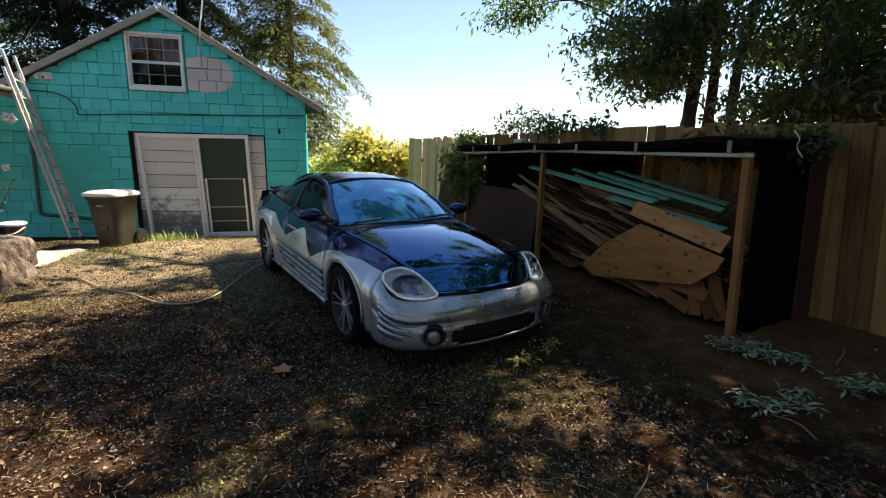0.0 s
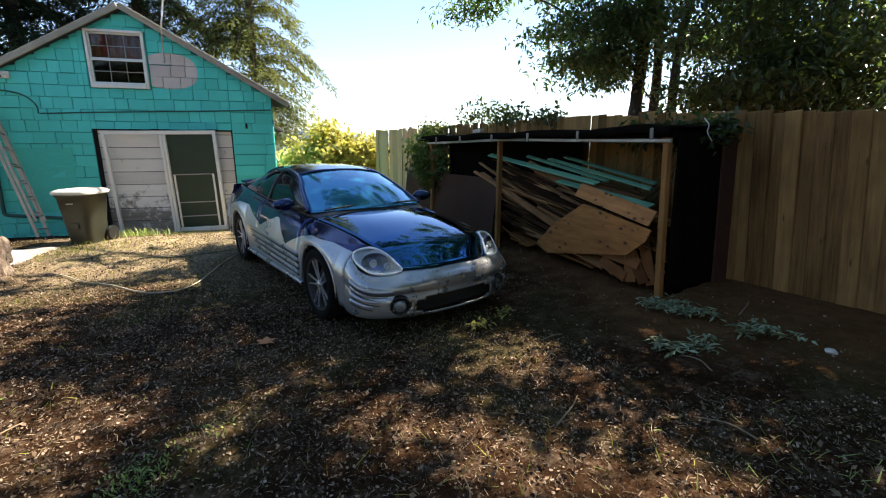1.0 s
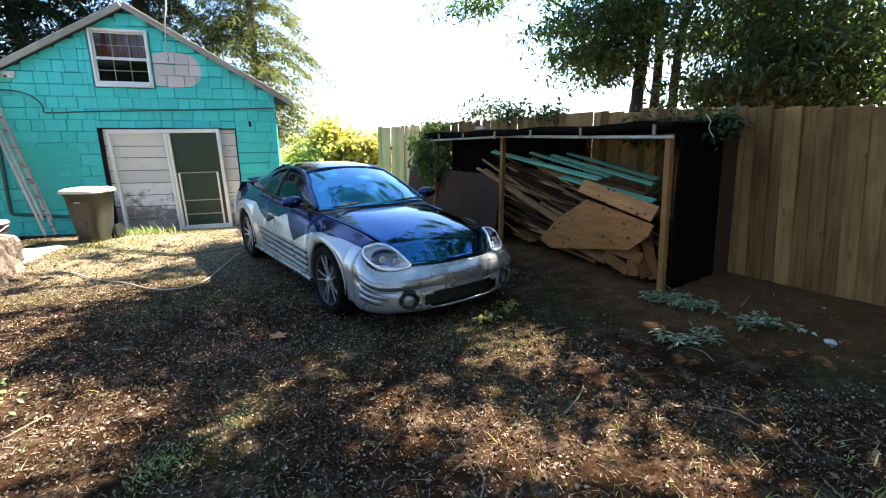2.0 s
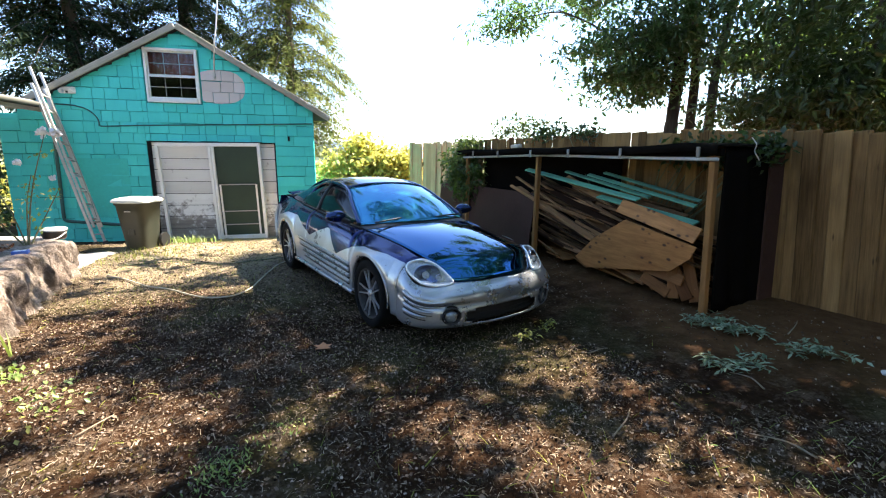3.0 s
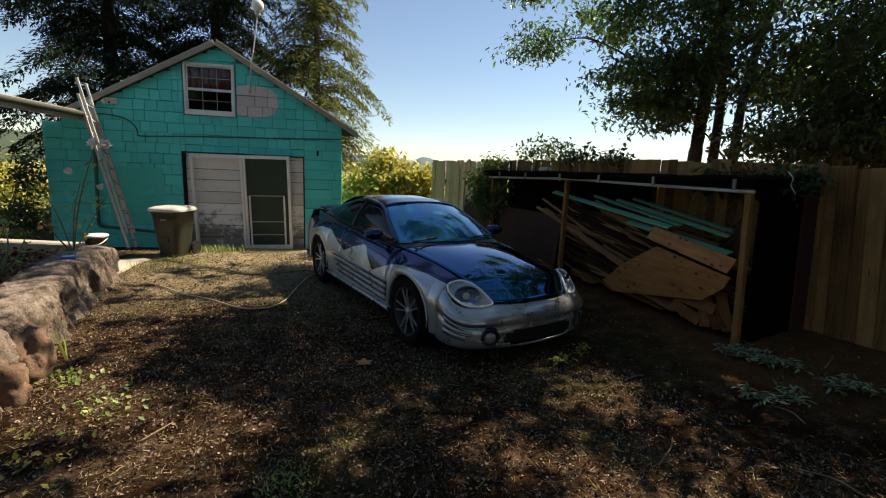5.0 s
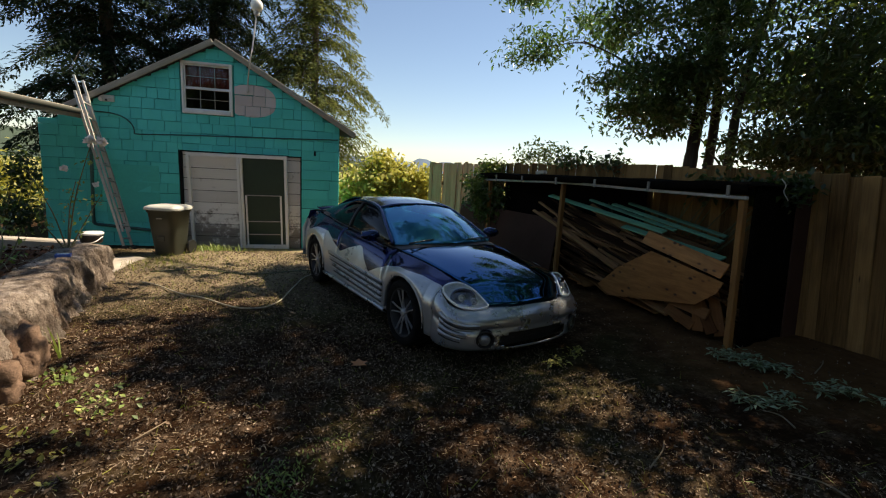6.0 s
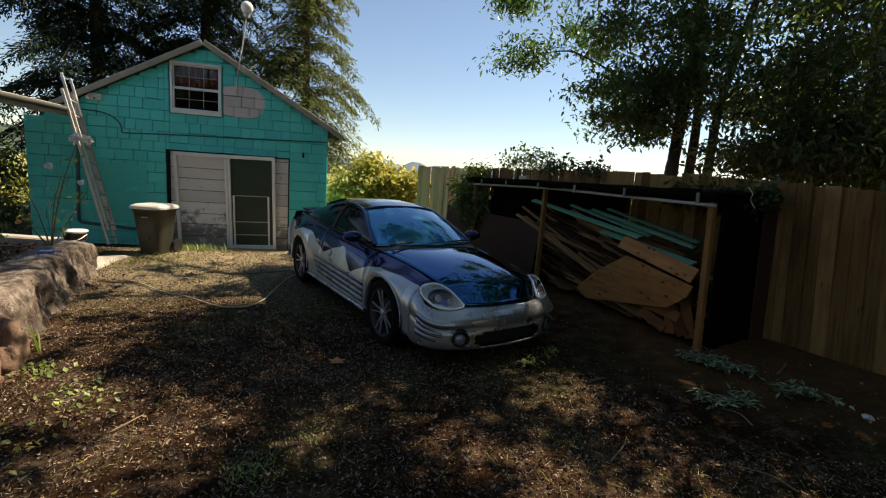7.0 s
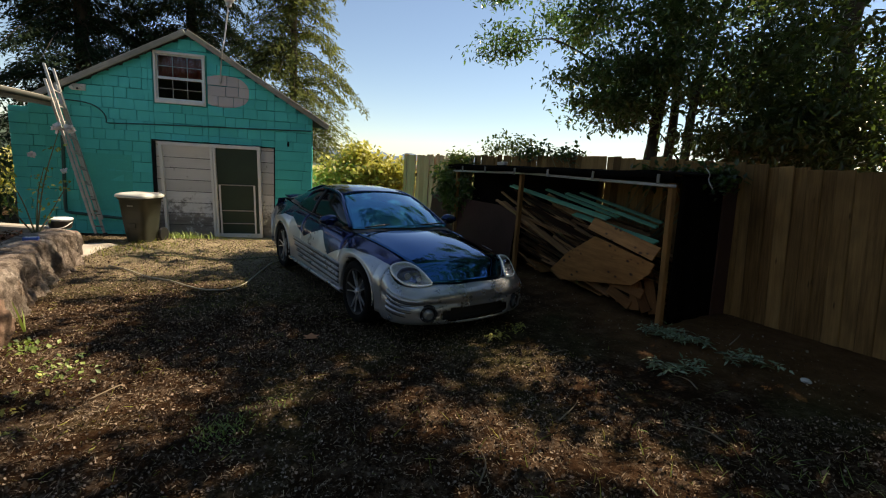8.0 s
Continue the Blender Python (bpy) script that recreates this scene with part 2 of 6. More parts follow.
def bare_board_material():
    """Old white paint, greyed, flaking and brown with damp towards the worn boards."""
    n = Nodes("weathered_white_board")
    where = n.add("NewGeometry").outputs["Position"]
    grain = n.noise(14, 5, 0.7, where, (0.08, 1, 1))
    flake = n.noise(6.0, 8, 0.75, where)
    base = n.ramp(n.math("ADD", n.math("MULTIPLY", grain, 0.5), n.math("MULTIPLY", n.random(), 0.5)), (0.2, (0.60, 0.58, 0.55)), (0.8, (0.84, 0.82, 0.79)))
    old = n.ramp(grain, (0.3, (0.12, 0.10, 0.085)), (0.7, (0.27, 0.235, 0.20)))
    z = n.add("SeparateXYZ", (0, where)).outputs[2]
    bare = n.math("ADD", flake, n.value(z, 0.22, -0.04, 0.0, 0.75))
    n.set(Base_Color=n.mix(n.value(bare, 0.0, 0.9, 0.56, 0.68), base, old), Roughness=0.75)
    n.bump(n.math("ADD", grain, flake), 0.4, 0.006)
    return n.mat


def rock_material():
    n = Nodes("rough_mortared_stone")
    a, b, c = n.noise(2.2, 5), n.noise(13, 7, 0.7), n.noise(70, 5, 0.7)
    f = n.math("ADD", n.math("MULTIPLY", a, 0.5), n.math("ADD", n.math("MULTIPLY", b, 0.35), n.math("MULTIPLY", c, 0.15)))
    col = n.ramp(f, (0.34, (0.06, 0.044, 0.034)), (0.48, (0.30, 0.24, 0.195)), (0.62, (0.60, 0.52, 0.45)))
    streak = n.noise(9, 5, 0.65, n.coords.outputs["Object"], (1, 1, 0.16))
    col = n.mix(n.value(streak, 0.0, 0.62, 0.46, 0.60), col, C(0.050, 0.036, 0.028))
    rust = n.value(n.noise(1.6, 4), 0.0, 0.6, 0.58, 0.7)
    n.set(Base_Color=n.mix(rust, col, C(0.30, 0.16, 0.08)), Roughness=0.95, Specular_IOR_Level=0.1)
    n.bump(n.math("ADD", b, n.math("MULTIPLY", c, 0.6)), 1.0, 0.06)
    return n.mat


def plywood_material():
    """A rotary-cut sheet: swirling orange-brown grain with dark football-shaped knots."""
    n = Nodes("old_plywood")
    at = n.coords.outputs["Object"]
    grain = n.noise(7, 5, 0.7, at, (0.35, 2.2, 1))
    knots = n.add("TexVoronoi", ("Vector", n.add("Mapping", ("Vector", at), ("Scale", (0.8, 1.25, 0.0))).outputs[0]), ("Scale", 9.5)).outputs["Distance"]
    col = n.ramp(grain, (0.3, (0.25, 0.088, 0.020)), (0.7, (0.52, 0.215, 0.060)))
    col = n.mix(n.value(knots, 0.9, 0.0, 0.12, 0.25), col, C(0.040, 0.015, 0.006))
    n.set(Base_Color=col, Roughness=0.75)
    n.bump(grain, 0.2, 0.003)
    return n.mat


M_GROUND = ground_material()
M_SHINGLE = shingle_material()
M_BOARD = bare_board_material()
M_ROCK = rock_material()
M_PLY = plywood_material()
M_TEAL = plain("teal_paint", (0.022, 0.50, 0.43), 0.6, vary=0.18, scale=4)
M_TEAL_BOARD = plain("teal_painted_lumber", (0.11, 0.32, 0.205), 0.65, vary=0.35, scale=9, rand=0.5)
M_WHITE = plain("white_window_paint", (0.72, 0.72, 0.70), 0.45, vary=0.12, scale=9)
M_MUNTIN = plain("dull_muntin_paint", (0.34, 0.31, 0.30), 0.6, vary=0.2, scale=12)
M_RAKE = wood("weathered_rake_board", (0.20, 0.185, 0.15), (0.50, 0.46, 0.39), along=0, rand=0.1)
M_ROOF = plain("dark_asphalt_roofing", (0.045, 0.043, 0.042), 0.9, vary=0.4, scale=14, bump=0.5)
M_FENCE = wood("weathered_fence_board", (0.078, 0.037, 0.012), (0.365, 0.205, 0.082), along=2, rand=0.35, grime=0.6, knot_scale=10.0)
M_POST = wood("brown_shed_post", (0.165, 0.070, 0.023), (0.40, 0.19, 0.068), along=2, rand=0.3)
M_LUMBER = wood("old_lumber", (0.030, 0.012, 0.005), (0.43, 0.215, 0.095), along=0, rand=0.85)
M_SLAT = wood("red_brown_board", (0.10, 0.036, 0.012), (0.28, 0.115, 0.040), along=0, rand=0.4)
# near-black for the tar roof and for sheets that stand in for shade
M_TAR_SHADE = plain("black_tar_and_shade", (0.0065, 0.005, 0.004), 1.0, vary=0.5, scale=8, bump=0.3, Specular_IOR_Level=0.02)
M_PANEL = plain("dark_brown_panel", (0.072, 0.037, 0.028), 0.9, vary=0.25, scale=5, Specular_IOR_Level=0.06)
# near-black that stands in for the shade in voids and recesses
M_DARK = plain("void_shade", (0.012, 0.012, 0.013), 0.8, vary=0.2, bump=0)
M_BLACK = plain("black_plastic", (0.014, 0.014, 0.015), 0.4, vary=0.3, scale=12, bump=0.05)
M_ALU = plain("dull_aluminium", (0.50, 0.48, 0.45), 0.5, 0.6, vary=0.25, scale=16)
M_SOIL = plain("garden_mulch", (0.115, 0.055, 0.034), 0.95, vary=0.6, scale=9, bump=0.8)
M_CONCRETE = plain("pale_concrete", (0.40, 0.355, 0.30), 0.9, vary=0.25, scale=7, bump=0.4)
M_GUTTER = plain("grey_green_gutter", (0.055, 0.057, 0.046), 0.6, vary=0.2, scale=7)
M_CURTAIN = plain("red_brown_curtain", (0.17, 0.018, 0.014), 0.95, vary=0.4, scale=6)
M_GRASS = leafy("grass_blade", (0.05, 0.085, 0.015), (0.25, 0.26, 0.06), 0.6, 0.25, (0.4, 0.45, 0.08))
M_STRAW = leafy("dry_straw", (0.020, 0.012, 0.006), (0.54, 0.43, 0.31), 0.8, 0.15, (0.5, 0.4, 0.2), 1.9)
M_LITTER = leafy("rotting_leaf", (0.016, 0.010, 0.006), (0.215, 0.150, 0.102), 0.75, 0.0, skew=1.5)
M_CHIP = leafy("fallen_leaf_and_chip", (0.010, 0.0055, 0.003), (0.40, 0.30, 0.225), 0.8, 0.0, skew=2.3)


def glass_material(name, tint, rough=0.02, ior=1.5):
    n = Nodes(name)
    n.set(Base_Color=tint, Roughness=rough, Transmission_Weight=1.0, IOR=ior)
    return n.mat


M_GLASS = glass_material("window_glass", (0.8, 0.85, 0.83), ior=1.33)
M_SCREEN = plain("dark_green_insect_screen", (0.012, 0.035, 0.022), 0.55, vary=0.3, scale=5)

# ---- ground, one sheet to the horizon ----


def axis_steps(near, step, far):
    a = list(np.arange(-near, near + 1e-6, step))
    d, x = step, near
    while x < far:
        d *= 1.35
        x += d
        a = [-x, *a, x]
    return a


GXS, GYS = axis_steps(9.0, 0.15, 2400), axis_steps(9.0, 0.15, 2400)
ground = new("ground", grid_mesh("ground", [[(x, y, ground_height(x, y)) for x in GXS] for y in GYS]))
ground.data.materials.append(M_GROUND)
tagged(ground, "dry yard of leaf litter, straw, patchy grass and bare soil", "ground", kind="structure")


def ridge(name, distance, a0, a1, heights, material, rough_height, seed):
    """A far range of hills along an arc round the yard."""
    rng = np.random.default_rng(seed)
    rows = [[], []]
    for i, a in enumerate(np.linspace(a0, a1, 160)):
        h = np.interp(a, *zip(*heights)) + rough_height * noise.noise(Vector((a * 0.5, seed, 0))) + 0.5 * rough_height * noise.noise(Vector((a * 2.1, seed, 3)))
        s, c = math.sin(radians(a)), math.cos(radians(a))
        rows[0].append((distance * s, distance * c, -12))
        rows[1].append((distance * 1.15 * s, distance * 1.15 * c, h))
    ob = new(name, grid_mesh(name, rows))
    ob.data.materials.append(material)
    return tagged(ob, kind="structure")


M_HILL = plain("wooded_hill", (0.055, 0.080, 0.060), 0.95, vary=0.45, scale=0.02, bump=0)
# the far range's blue puts the haze of distance into its colour
M_FARHILL = plain("haze_blue_far_hill", (0.10, 0.145, 0.20), 0.95, vary=0.12, scale=0.004, bump=0)
ridge("backdrop_hills", 420, -75, 75, [(-75, 30), (-45, 24), (-35, 20), (-12, 18), (-4, 14), (2, 8), (8, 2), (20, 2), (75, 10)], M_HILL, 4, 3)
ridge("backdrop_far_hills", 1900, -80, 80, [(-80, 60), (-40, 70), (-8, 62), (0, 66), (10, 60), (30, 50), (80, 40)], M_FARHILL, 22, 8)

# ---- the teal house ----

FX0, FX1, FY = -7.05, -1.50, 5.83
APEX_X, APEX_Z = -3.91, 3.81
SL, SR = 0.552, 0.588


def roof_under(x):
    """The height of the gable wall's top at x."""
    return APEX_Z - (SL * (APEX_X - x) if x < APEX_X else SR * (x - APEX_X))


house = thing("house", pose(0, 0, 0), "small teal shingled house with a gable roof", "house")


def gable_wall(y0, y1, holes, x_end=FX1):
    """A gable wall from strips; holes: (x0, x1, z0, z1)."""
    cuts = sorted({FX0, APEX_X, x_end, *(h[0] for h in holes), *(h[1] for h in holes)})
    bm = bmesh.new()
    for a, b in zip(cuts, cuts[1:]):
        mid, low = (a + b) / 2, [(-0.25, None)]
        spans, z = [], -0.25
        for h in sorted((h for h in holes if h[0] < mid < h[1]), key=lambda h: h[2]):
            if h[2] > z:
                spans.append((z, h[2]))
            z = h[3]
        spans.append((z, None))
        for lo, hi in spans:
            za, zb = (hi, hi) if hi is not None else (roof_under(a), roof_under(b))
            v = [bm.verts.new(p) for y in (y0, y1) for p in ((a, y, lo), (b, y, lo), (b, y, zb), (a, y, za))]
            for f in ((0, 1, 2, 3), (7, 6, 5, 4), (0, 4, 5, 1), (1, 5, 6, 2), (2, 6, 7, 3), (3, 7, 4, 0)):
                bm.faces.new([v[i] for i in f])
    return bm


REC = (-4.655, -2.275, -0.25, 1.755)
WIN = (-4.52, -3.63, 2.54, 3.44)
# darker copy of the teal puts the shingle gaps' shade into the wall's colour
part("wall", gable_wall(FY, FY + 0.16, [REC, WIN]), plain("teal_joint_shade", (0.018, 0.30, 0.275), 0.9, vary=0.4), house, "front gable wall, its teal darkened for the shade between shingles")
part("wall", gable_wall(FY + 6.0, FY + 6.16, [], FX1 - 0.47), M_TEAL, house)
for x in (FX0 + 0.02, FX1 - 0.62):
    part("wall", box(x, x + 0.16, FY + 0.16, FY + 6.0, -0.25, min(roof_under(x), roof_under(x + 0.16)) - 0.01), M_TEAL, house)


def roof_slab(x_eave, slope, side):
    """One slope of the roof, overhanging the gables."""
    run = abs(x_eave - APEX_X)
    ang = math.atan(slope)
    length = run / math.cos(ang)
    bm = box(0, length, FY - 0.12, FY + 6.4, 0.0, 0.07, 0.006)
    m = Matrix.Translation((APEX_X, 0, APEX_Z + 0.012)) @ (pose(0, 0, 0, 0, math.degrees(ang), 0) if side > 0 else pose(0, 0, 0, 0, 0, 180) @ Matrix.Translation((0, -2 * (FY + 3.14), 0)) @ pose(0, 0, 0, 0, math.degrees(ang), 0))
    moved(bm, m)
    for v in bm.verts:
        if side > 0 and v.co.x > -2 and v.co.y > FY + 3:
            v.co.x, v.co.z = v.co.x - 0.85, v.co.z + 0.85 * slope
    return bm


part("roof", roof_slab(-1.18, SR, 1), M_ROOF, house, "dark worn asphalt roof")
part("roof", roof_slab(-6.62, SL, -1), M_ROOF, house)


def rake(x_eave, slope, side):
    """The board along the roof's front edge."""
    run = abs(x_eave - APEX_X)
    ang = math.atan(slope)
    bm = box(0.0, run / math.cos(ang), -0.02, 0.02, -0.024, 0.05, 0.006)
    box(0.0, run / math.cos(ang), -0.035, 0.0, 0.052, 0.086, 0.004, bm)
    return bm, Matrix.Translation((APEX_X, FY - 0.145, APEX_Z + 0.035)) @ pose(0, 0, 0, 0, math.degrees(ang) if side > 0 else 180 - math.degrees(ang), 0)


b, m = rake(-1.18, SR, 1)
part("rake_board", b, M_RAKE, house, "weathered grey rake board", m=m)
b, _ = rake(-6.62, SL, -1)
m = Matrix.Translation((APEX_X, FY - 0.145, APEX_Z + 0.035)) @ pose(0, 0, 0, 0, 0, 180) @ pose(0, 0, 0, 0, math.degrees(math.atan(SL)), 0)
part("rake_board", b, M_RAKE, house, m=m)


def build_window():
    """A double-hung window with six small panes in each sash."""
    w = tagged(new("window_1"), "white double-hung window with small panes and a red-brown curtain", "window", kind="structure")
    x0, x1, z0, z1 = WIN
    y = FY - 0.03
    b = box(x0 - 0.022, x0 + 0.02, y - 0.02, FY + 0.08, z0 - 0.05, z1 + 0.05, 0.006)
    box(x1 - 0.02, x1 + 0.022, y - 0.02, FY + 0.08, z0 - 0.05, z1 + 0.05, 0.006, b)
    box(x0 + 0.02, x1 - 0.02, y - 0.018, FY + 0.08, z1 + 0.0, z1 + 0.048, 0.006, b)
    part("window_frame", b, M_WHITE, w)
    part("window_sill", box(x0 + 0.02, x1 - 0.02, y - 0.05, FY + 0.09, z0 - 0.048, z0 + 0.03, 0.008), M_WHITE, w)
    mid = (z0 + z1) / 2
    for name, a, c, yy in (("upper_sash", mid, z1 - 0.0, FY + 0.0), ("lower_sash", z0 + 0.03, mid, FY - 0.025)):
        s = box(x0 + 0.02, x0 + 0.045, yy, yy + 0.03, a, c, 0.004)
        box(x1 - 0.045, x1 - 0.02, yy, yy + 0.03, a, c, 0.004, s)
        box(x0 + 0.045, x1 - 0.045, yy + 0.001, yy + 0.029, c - 0.026, c, 0.004, s)
        box(x0 + 0.045, x1 - 0.045, yy + 0.001, yy + 0.029, a, a + 0.026, 0.004, s)
        sash = part(name, s, M_WHITE, w)
        for i in (1, 2):
            xx = x0 + 0.045 + (x1 - x0 - 0.09) * i / 3
            part("muntin", box(xx - 0.0045, xx + 0.0045, yy + 0.004, yy + 0.02, a + 0.03, c - 0.03), M_MUNTIN, sash)
        part("muntin", box(x0 + 0.045, x1 - 0.045, yy + 0.006, yy + 0.018, (a + c) / 2 - 0.0045, (a + c) / 2 + 0.0045), M_MUNTIN, sash)
        p = part("pane", box(x0 + 0.04, x1 - 0.04, yy + 0.021, yy + 0.025, a + 0.02, c - 0.02), M_GLASS, sash)
        p.visible_shadow = False
    return w


build_window()
rows = [[(x, FY + 0.11 + 0.015 * math.sin(x * 55), z) for x in np.linspace(WIN[0] + 0.0, WIN[1] - 0.0, 60)] for z in (2.97, 3.2, 3.46)]
cur = tagged(new("curtain", grid_mesh("curtain", rows)), "red-brown curtain hung behind the upper window sash", "curtain")
cur.data.materials.append(M_CURTAIN)
cur.modifiers.new("thick", "SOLIDIFY").thickness = 0.006
# dark sheets added inside so that the house looks black within
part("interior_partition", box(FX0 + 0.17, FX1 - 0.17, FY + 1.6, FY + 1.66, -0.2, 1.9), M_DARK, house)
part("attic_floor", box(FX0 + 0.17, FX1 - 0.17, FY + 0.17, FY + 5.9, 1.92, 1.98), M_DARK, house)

# weathered boards that close the old garage opening
back = tagged(new("door_1"), "closed garage opening of weathered white boards", "garage door", kind="structure")
rng = np.random.default_rng(4)
z = -0.235
while z < 1.72:
    h = rng.uniform(0.19, 0.25)
    top = min(z + h, 1.75)
    part("plank", box(REC[0] + 0.015, REC[1] - 0.015, FY + 0.06 + rng.uniform(0, 0.008), FY + 0.085, z + 0.006, top - 0.004, 0.004), M_BOARD, back)
    z = top
# backing, jambs and lintel share the near-black void colour
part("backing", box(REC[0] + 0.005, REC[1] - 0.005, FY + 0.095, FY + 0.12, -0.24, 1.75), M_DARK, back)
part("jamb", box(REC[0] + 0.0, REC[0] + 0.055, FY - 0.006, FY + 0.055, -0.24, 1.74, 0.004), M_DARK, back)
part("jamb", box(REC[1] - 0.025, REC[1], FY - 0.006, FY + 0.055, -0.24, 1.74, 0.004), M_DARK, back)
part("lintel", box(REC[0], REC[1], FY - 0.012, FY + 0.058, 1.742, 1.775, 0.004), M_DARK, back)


def build_sliding_door():
    """A loose white patio-door frame leaning in the opening, with a screen door in one half."""
    d = thing("patio_door", pose(-3.47, FY - 0.03, -0.225, 3.4, -0.9, 0), "white patio door leaning in the closed opening", "door")
    b = box(-0.97, -0.915, -0.05, 0.03, 0, 1.97, 0.006)
    part("side_rail", b, M_WHITE, d)
    part("side_rail", box(0.885, 0.945, -0.05, 0.03, 0, 1.97, 0.006), M_WHITE, d)
    part("top_rail", box(-0.915, 0.885, -0.045, 0.025, 1.90, 1.97, 0.006), M_WHITE, d)
    part("middle_rail", box(-0.035, 0.018, -0.05, 0.03, 0, 1.90, 0.006), M_WHITE, d)
    part("middle_rail", box(0.03, 0.075, -0.075, -0.01, -0.01, 1.90, 0.006), M_WHITE, d)
    part("bottom_rail", box(0.075, 0.885, -0.045, 0.02, 0.0, 0.085, 0.006), M_WHITE, d)
    part("screen", box(0.075, 0.885, -0.004, 0.004, 0.085, 1.90), M_SCREEN, d, "dark green insect screen")
    for z in (1.13, 0.58, 0.30):
        part("cross_bar", box(0.10, 0.80, -0.03, -0.012, z, z + 0.02, 0.004), M_MUNTIN, d)
    part("inner_rail", box(0.785, 0.82, -0.032, -0.01, 0.05, 1.14, 0.004), M_WHITE, d)
    part("inner_rail", box(0.10, 0.135, -0.032, -0.01, 0.0, 1.14, 0.004), M_WHITE, d)


build_sliding_door()

# low-pitched porch roof with its gutter, joined to the house's end
porch = thing("porch_roof", pose(0, 0, 0), "low porch roof with a grey gutter joined to the house", "roof")
PX, PZ = -6.10, 2.32
b = box(PX - 1.9, PX - 0.02, 0.2, 5.4, 0.02, 0.07, 0.004)
for v in b.verts:
    v.co.z += PZ + 0.10 * (PX - v.co.x)
part("roof_deck", b, M_ROOF, porch)
g = box(PX - 0.02, PX + 0.005, 0.2, 5.40, PZ - 0.10, PZ + 0.075, 0.004)
part("fascia", g, M_RAKE, porch)
prof = [(0.005, 0.05), (0.005, -0.03), (0.06, -0.04), (0.095, 0.0), (0.095, 0.05), (0.085, 0.05), (0.085, 0.005), (0.055, -0.028), (0.012, -0.02), (0.012, 0.05)]
part("gutter", grid_mesh("gutter", [[(PX + a, y, PZ + c) for a, c in prof] for y in (0.2, 5.42)]), M_GUTTER, porch)
part("end_board", box(PX - 0.55, PX + 0.10, 5.39, 5.42, PZ - 0.06, PZ + 0.02, 0.004), M_RAKE, porch)

# ---- board fence ----
# it runs from beside the camera, behind the lumber shed, to beyond the car
FA, FB = Vector((4.86, -5.7, 0)), Vector((0.78, 7.52, 0))
FDIR = (FB - FA).normalized()
FLEN = (FB - FA).length
fence = tagged(new("fence"), "tall fence of weathered vertical wooden boards", "fence", kind="structure")
FROT = math.degrees(math.atan2(FDIR.y, FDIR.x))


def fence_boards():
    rng = np.random.default_rng(11)
    kinds, pale = [], []
    # lighter wood for the boards beyond y 4.3
    paler = wood("pale_fence_board", (0.42, 0.25, 0.14), (0.70, 0.47, 0.285), along=2, rand=0.3, grime=0.3)
    for k in range(7):
        w = (0.130, 0.136, 0.126, 0.140, 0.133, 0.128, 0.142)[k]
        kinds.append(baked("slat", box(-w / 2, w / 2, -0.011, 0.011, 0, 1.0, 0.008), M_FENCE))
        pale.append(baked("slat", box(-w / 2, w / 2, -0.011, 0.011, 0, 1.0, 0.003), paler))
    s = 0.0
    while s < FLEN:
        p = FA + FDIR * s
        h = 1.87 - 0.125 * soft(0.9 - p.y, 0.0, 3.2) + rng.normal(0, 0.012) - ground_height(p.x, p.y)
        ob = new("slat", (pale if p.y > 4.3 else kinds)[rng.integers(7)])
        ob.parent = fence
        ob.matrix_basis = Matrix.Translation((p.x, p.y, ground_height(p.x, p.y) - 0.02)) @ pose(0, 0, 0, rng.normal(0, 0.4), 5.0 * soft(8.0 - s, 0.0, 4.0) + rng.normal(0, 0.12), FROT + rng.normal(0, 1.5)) @ Matrix.Translation((0, (0.009 if len(fence.children) % 2 else -0.009) * rng.uniform(0.5, 1.1), 0)) @ Matrix.Diagonal((1, 1, h, 1))
        s += 0.117 + abs(rng.normal(0, 0.003))
    for z in (0.42, 1.35):
        b = box(0, FLEN, 0.0, 0.04, -0.045, 0.045, 0.004)
        part("rail", b, M_FENCE, fence, m=Matrix.Translation((FA.x, FA.y, z)) @ pose(0, 0, 0, 0, 0, FROT) @ Matrix.Translation((0, -0.055, 0)))
    for s in np.arange(0.4, FLEN, 2.4):
        p = FA + FDIR * s
        part("post", box(-0.045, 0.045, -0.155, -0.06, -0.3, 1.78 - 0.125 * soft(0.9 - p.y, 0.0, 3.2) - ground_height(p.x, p.y), 0.005), M_FENCE, fence, m=Matrix.Translation((p.x, p.y, ground_height(p.x, p.y))) @ pose(0, 0, 0, 0, 0, FROT))


# ---- lumber shed against the fence ----
SA, SB = Vector((2.365, -0.775, 0)), Vector((1.80, 1.80, 0))
SDIR = (SB - SA).normalized()
SN = Vector((SDIR.y, -SDIR.x, 0))
SROT = math.degrees(math.atan2(SDIR.y, SDIR.x))


def shed_at(along, depth, z):
    """A place in the shed: along its front from the open end's post, and in towards the fence."""
    return SA + SDIR * along + SN * depth + Vector((0, 0, z))


SHED = Matrix.Translation(SA) @ pose(0, 0, 0, 0, 0, SROT) @ Matrix.Diagonal((1, -1, 1, 1))
shed = thing("lumber_shed", pose(0, 0, 0), "open lean-to shed on posts, roofed with black tar paper", "shed")


def lean_in(a, z):
    """How far the old shed's open end leans along its front at a height."""
    return 0.055 * (z - 0.45) * (1 - soft(a, 0.0, 1.2))


def shed_part(name, bm, material, label="", smooth=False):
    for v in bm.verts:
        v.co.x += lean_in(v.co.x, v.co.z)
    bmesh.ops.transform(bm, matrix=SHED, verts=bm.verts)
    bmesh.ops.reverse_faces(bm, faces=bm.faces)
    return part(name, bm, material, shed, label, smooth)


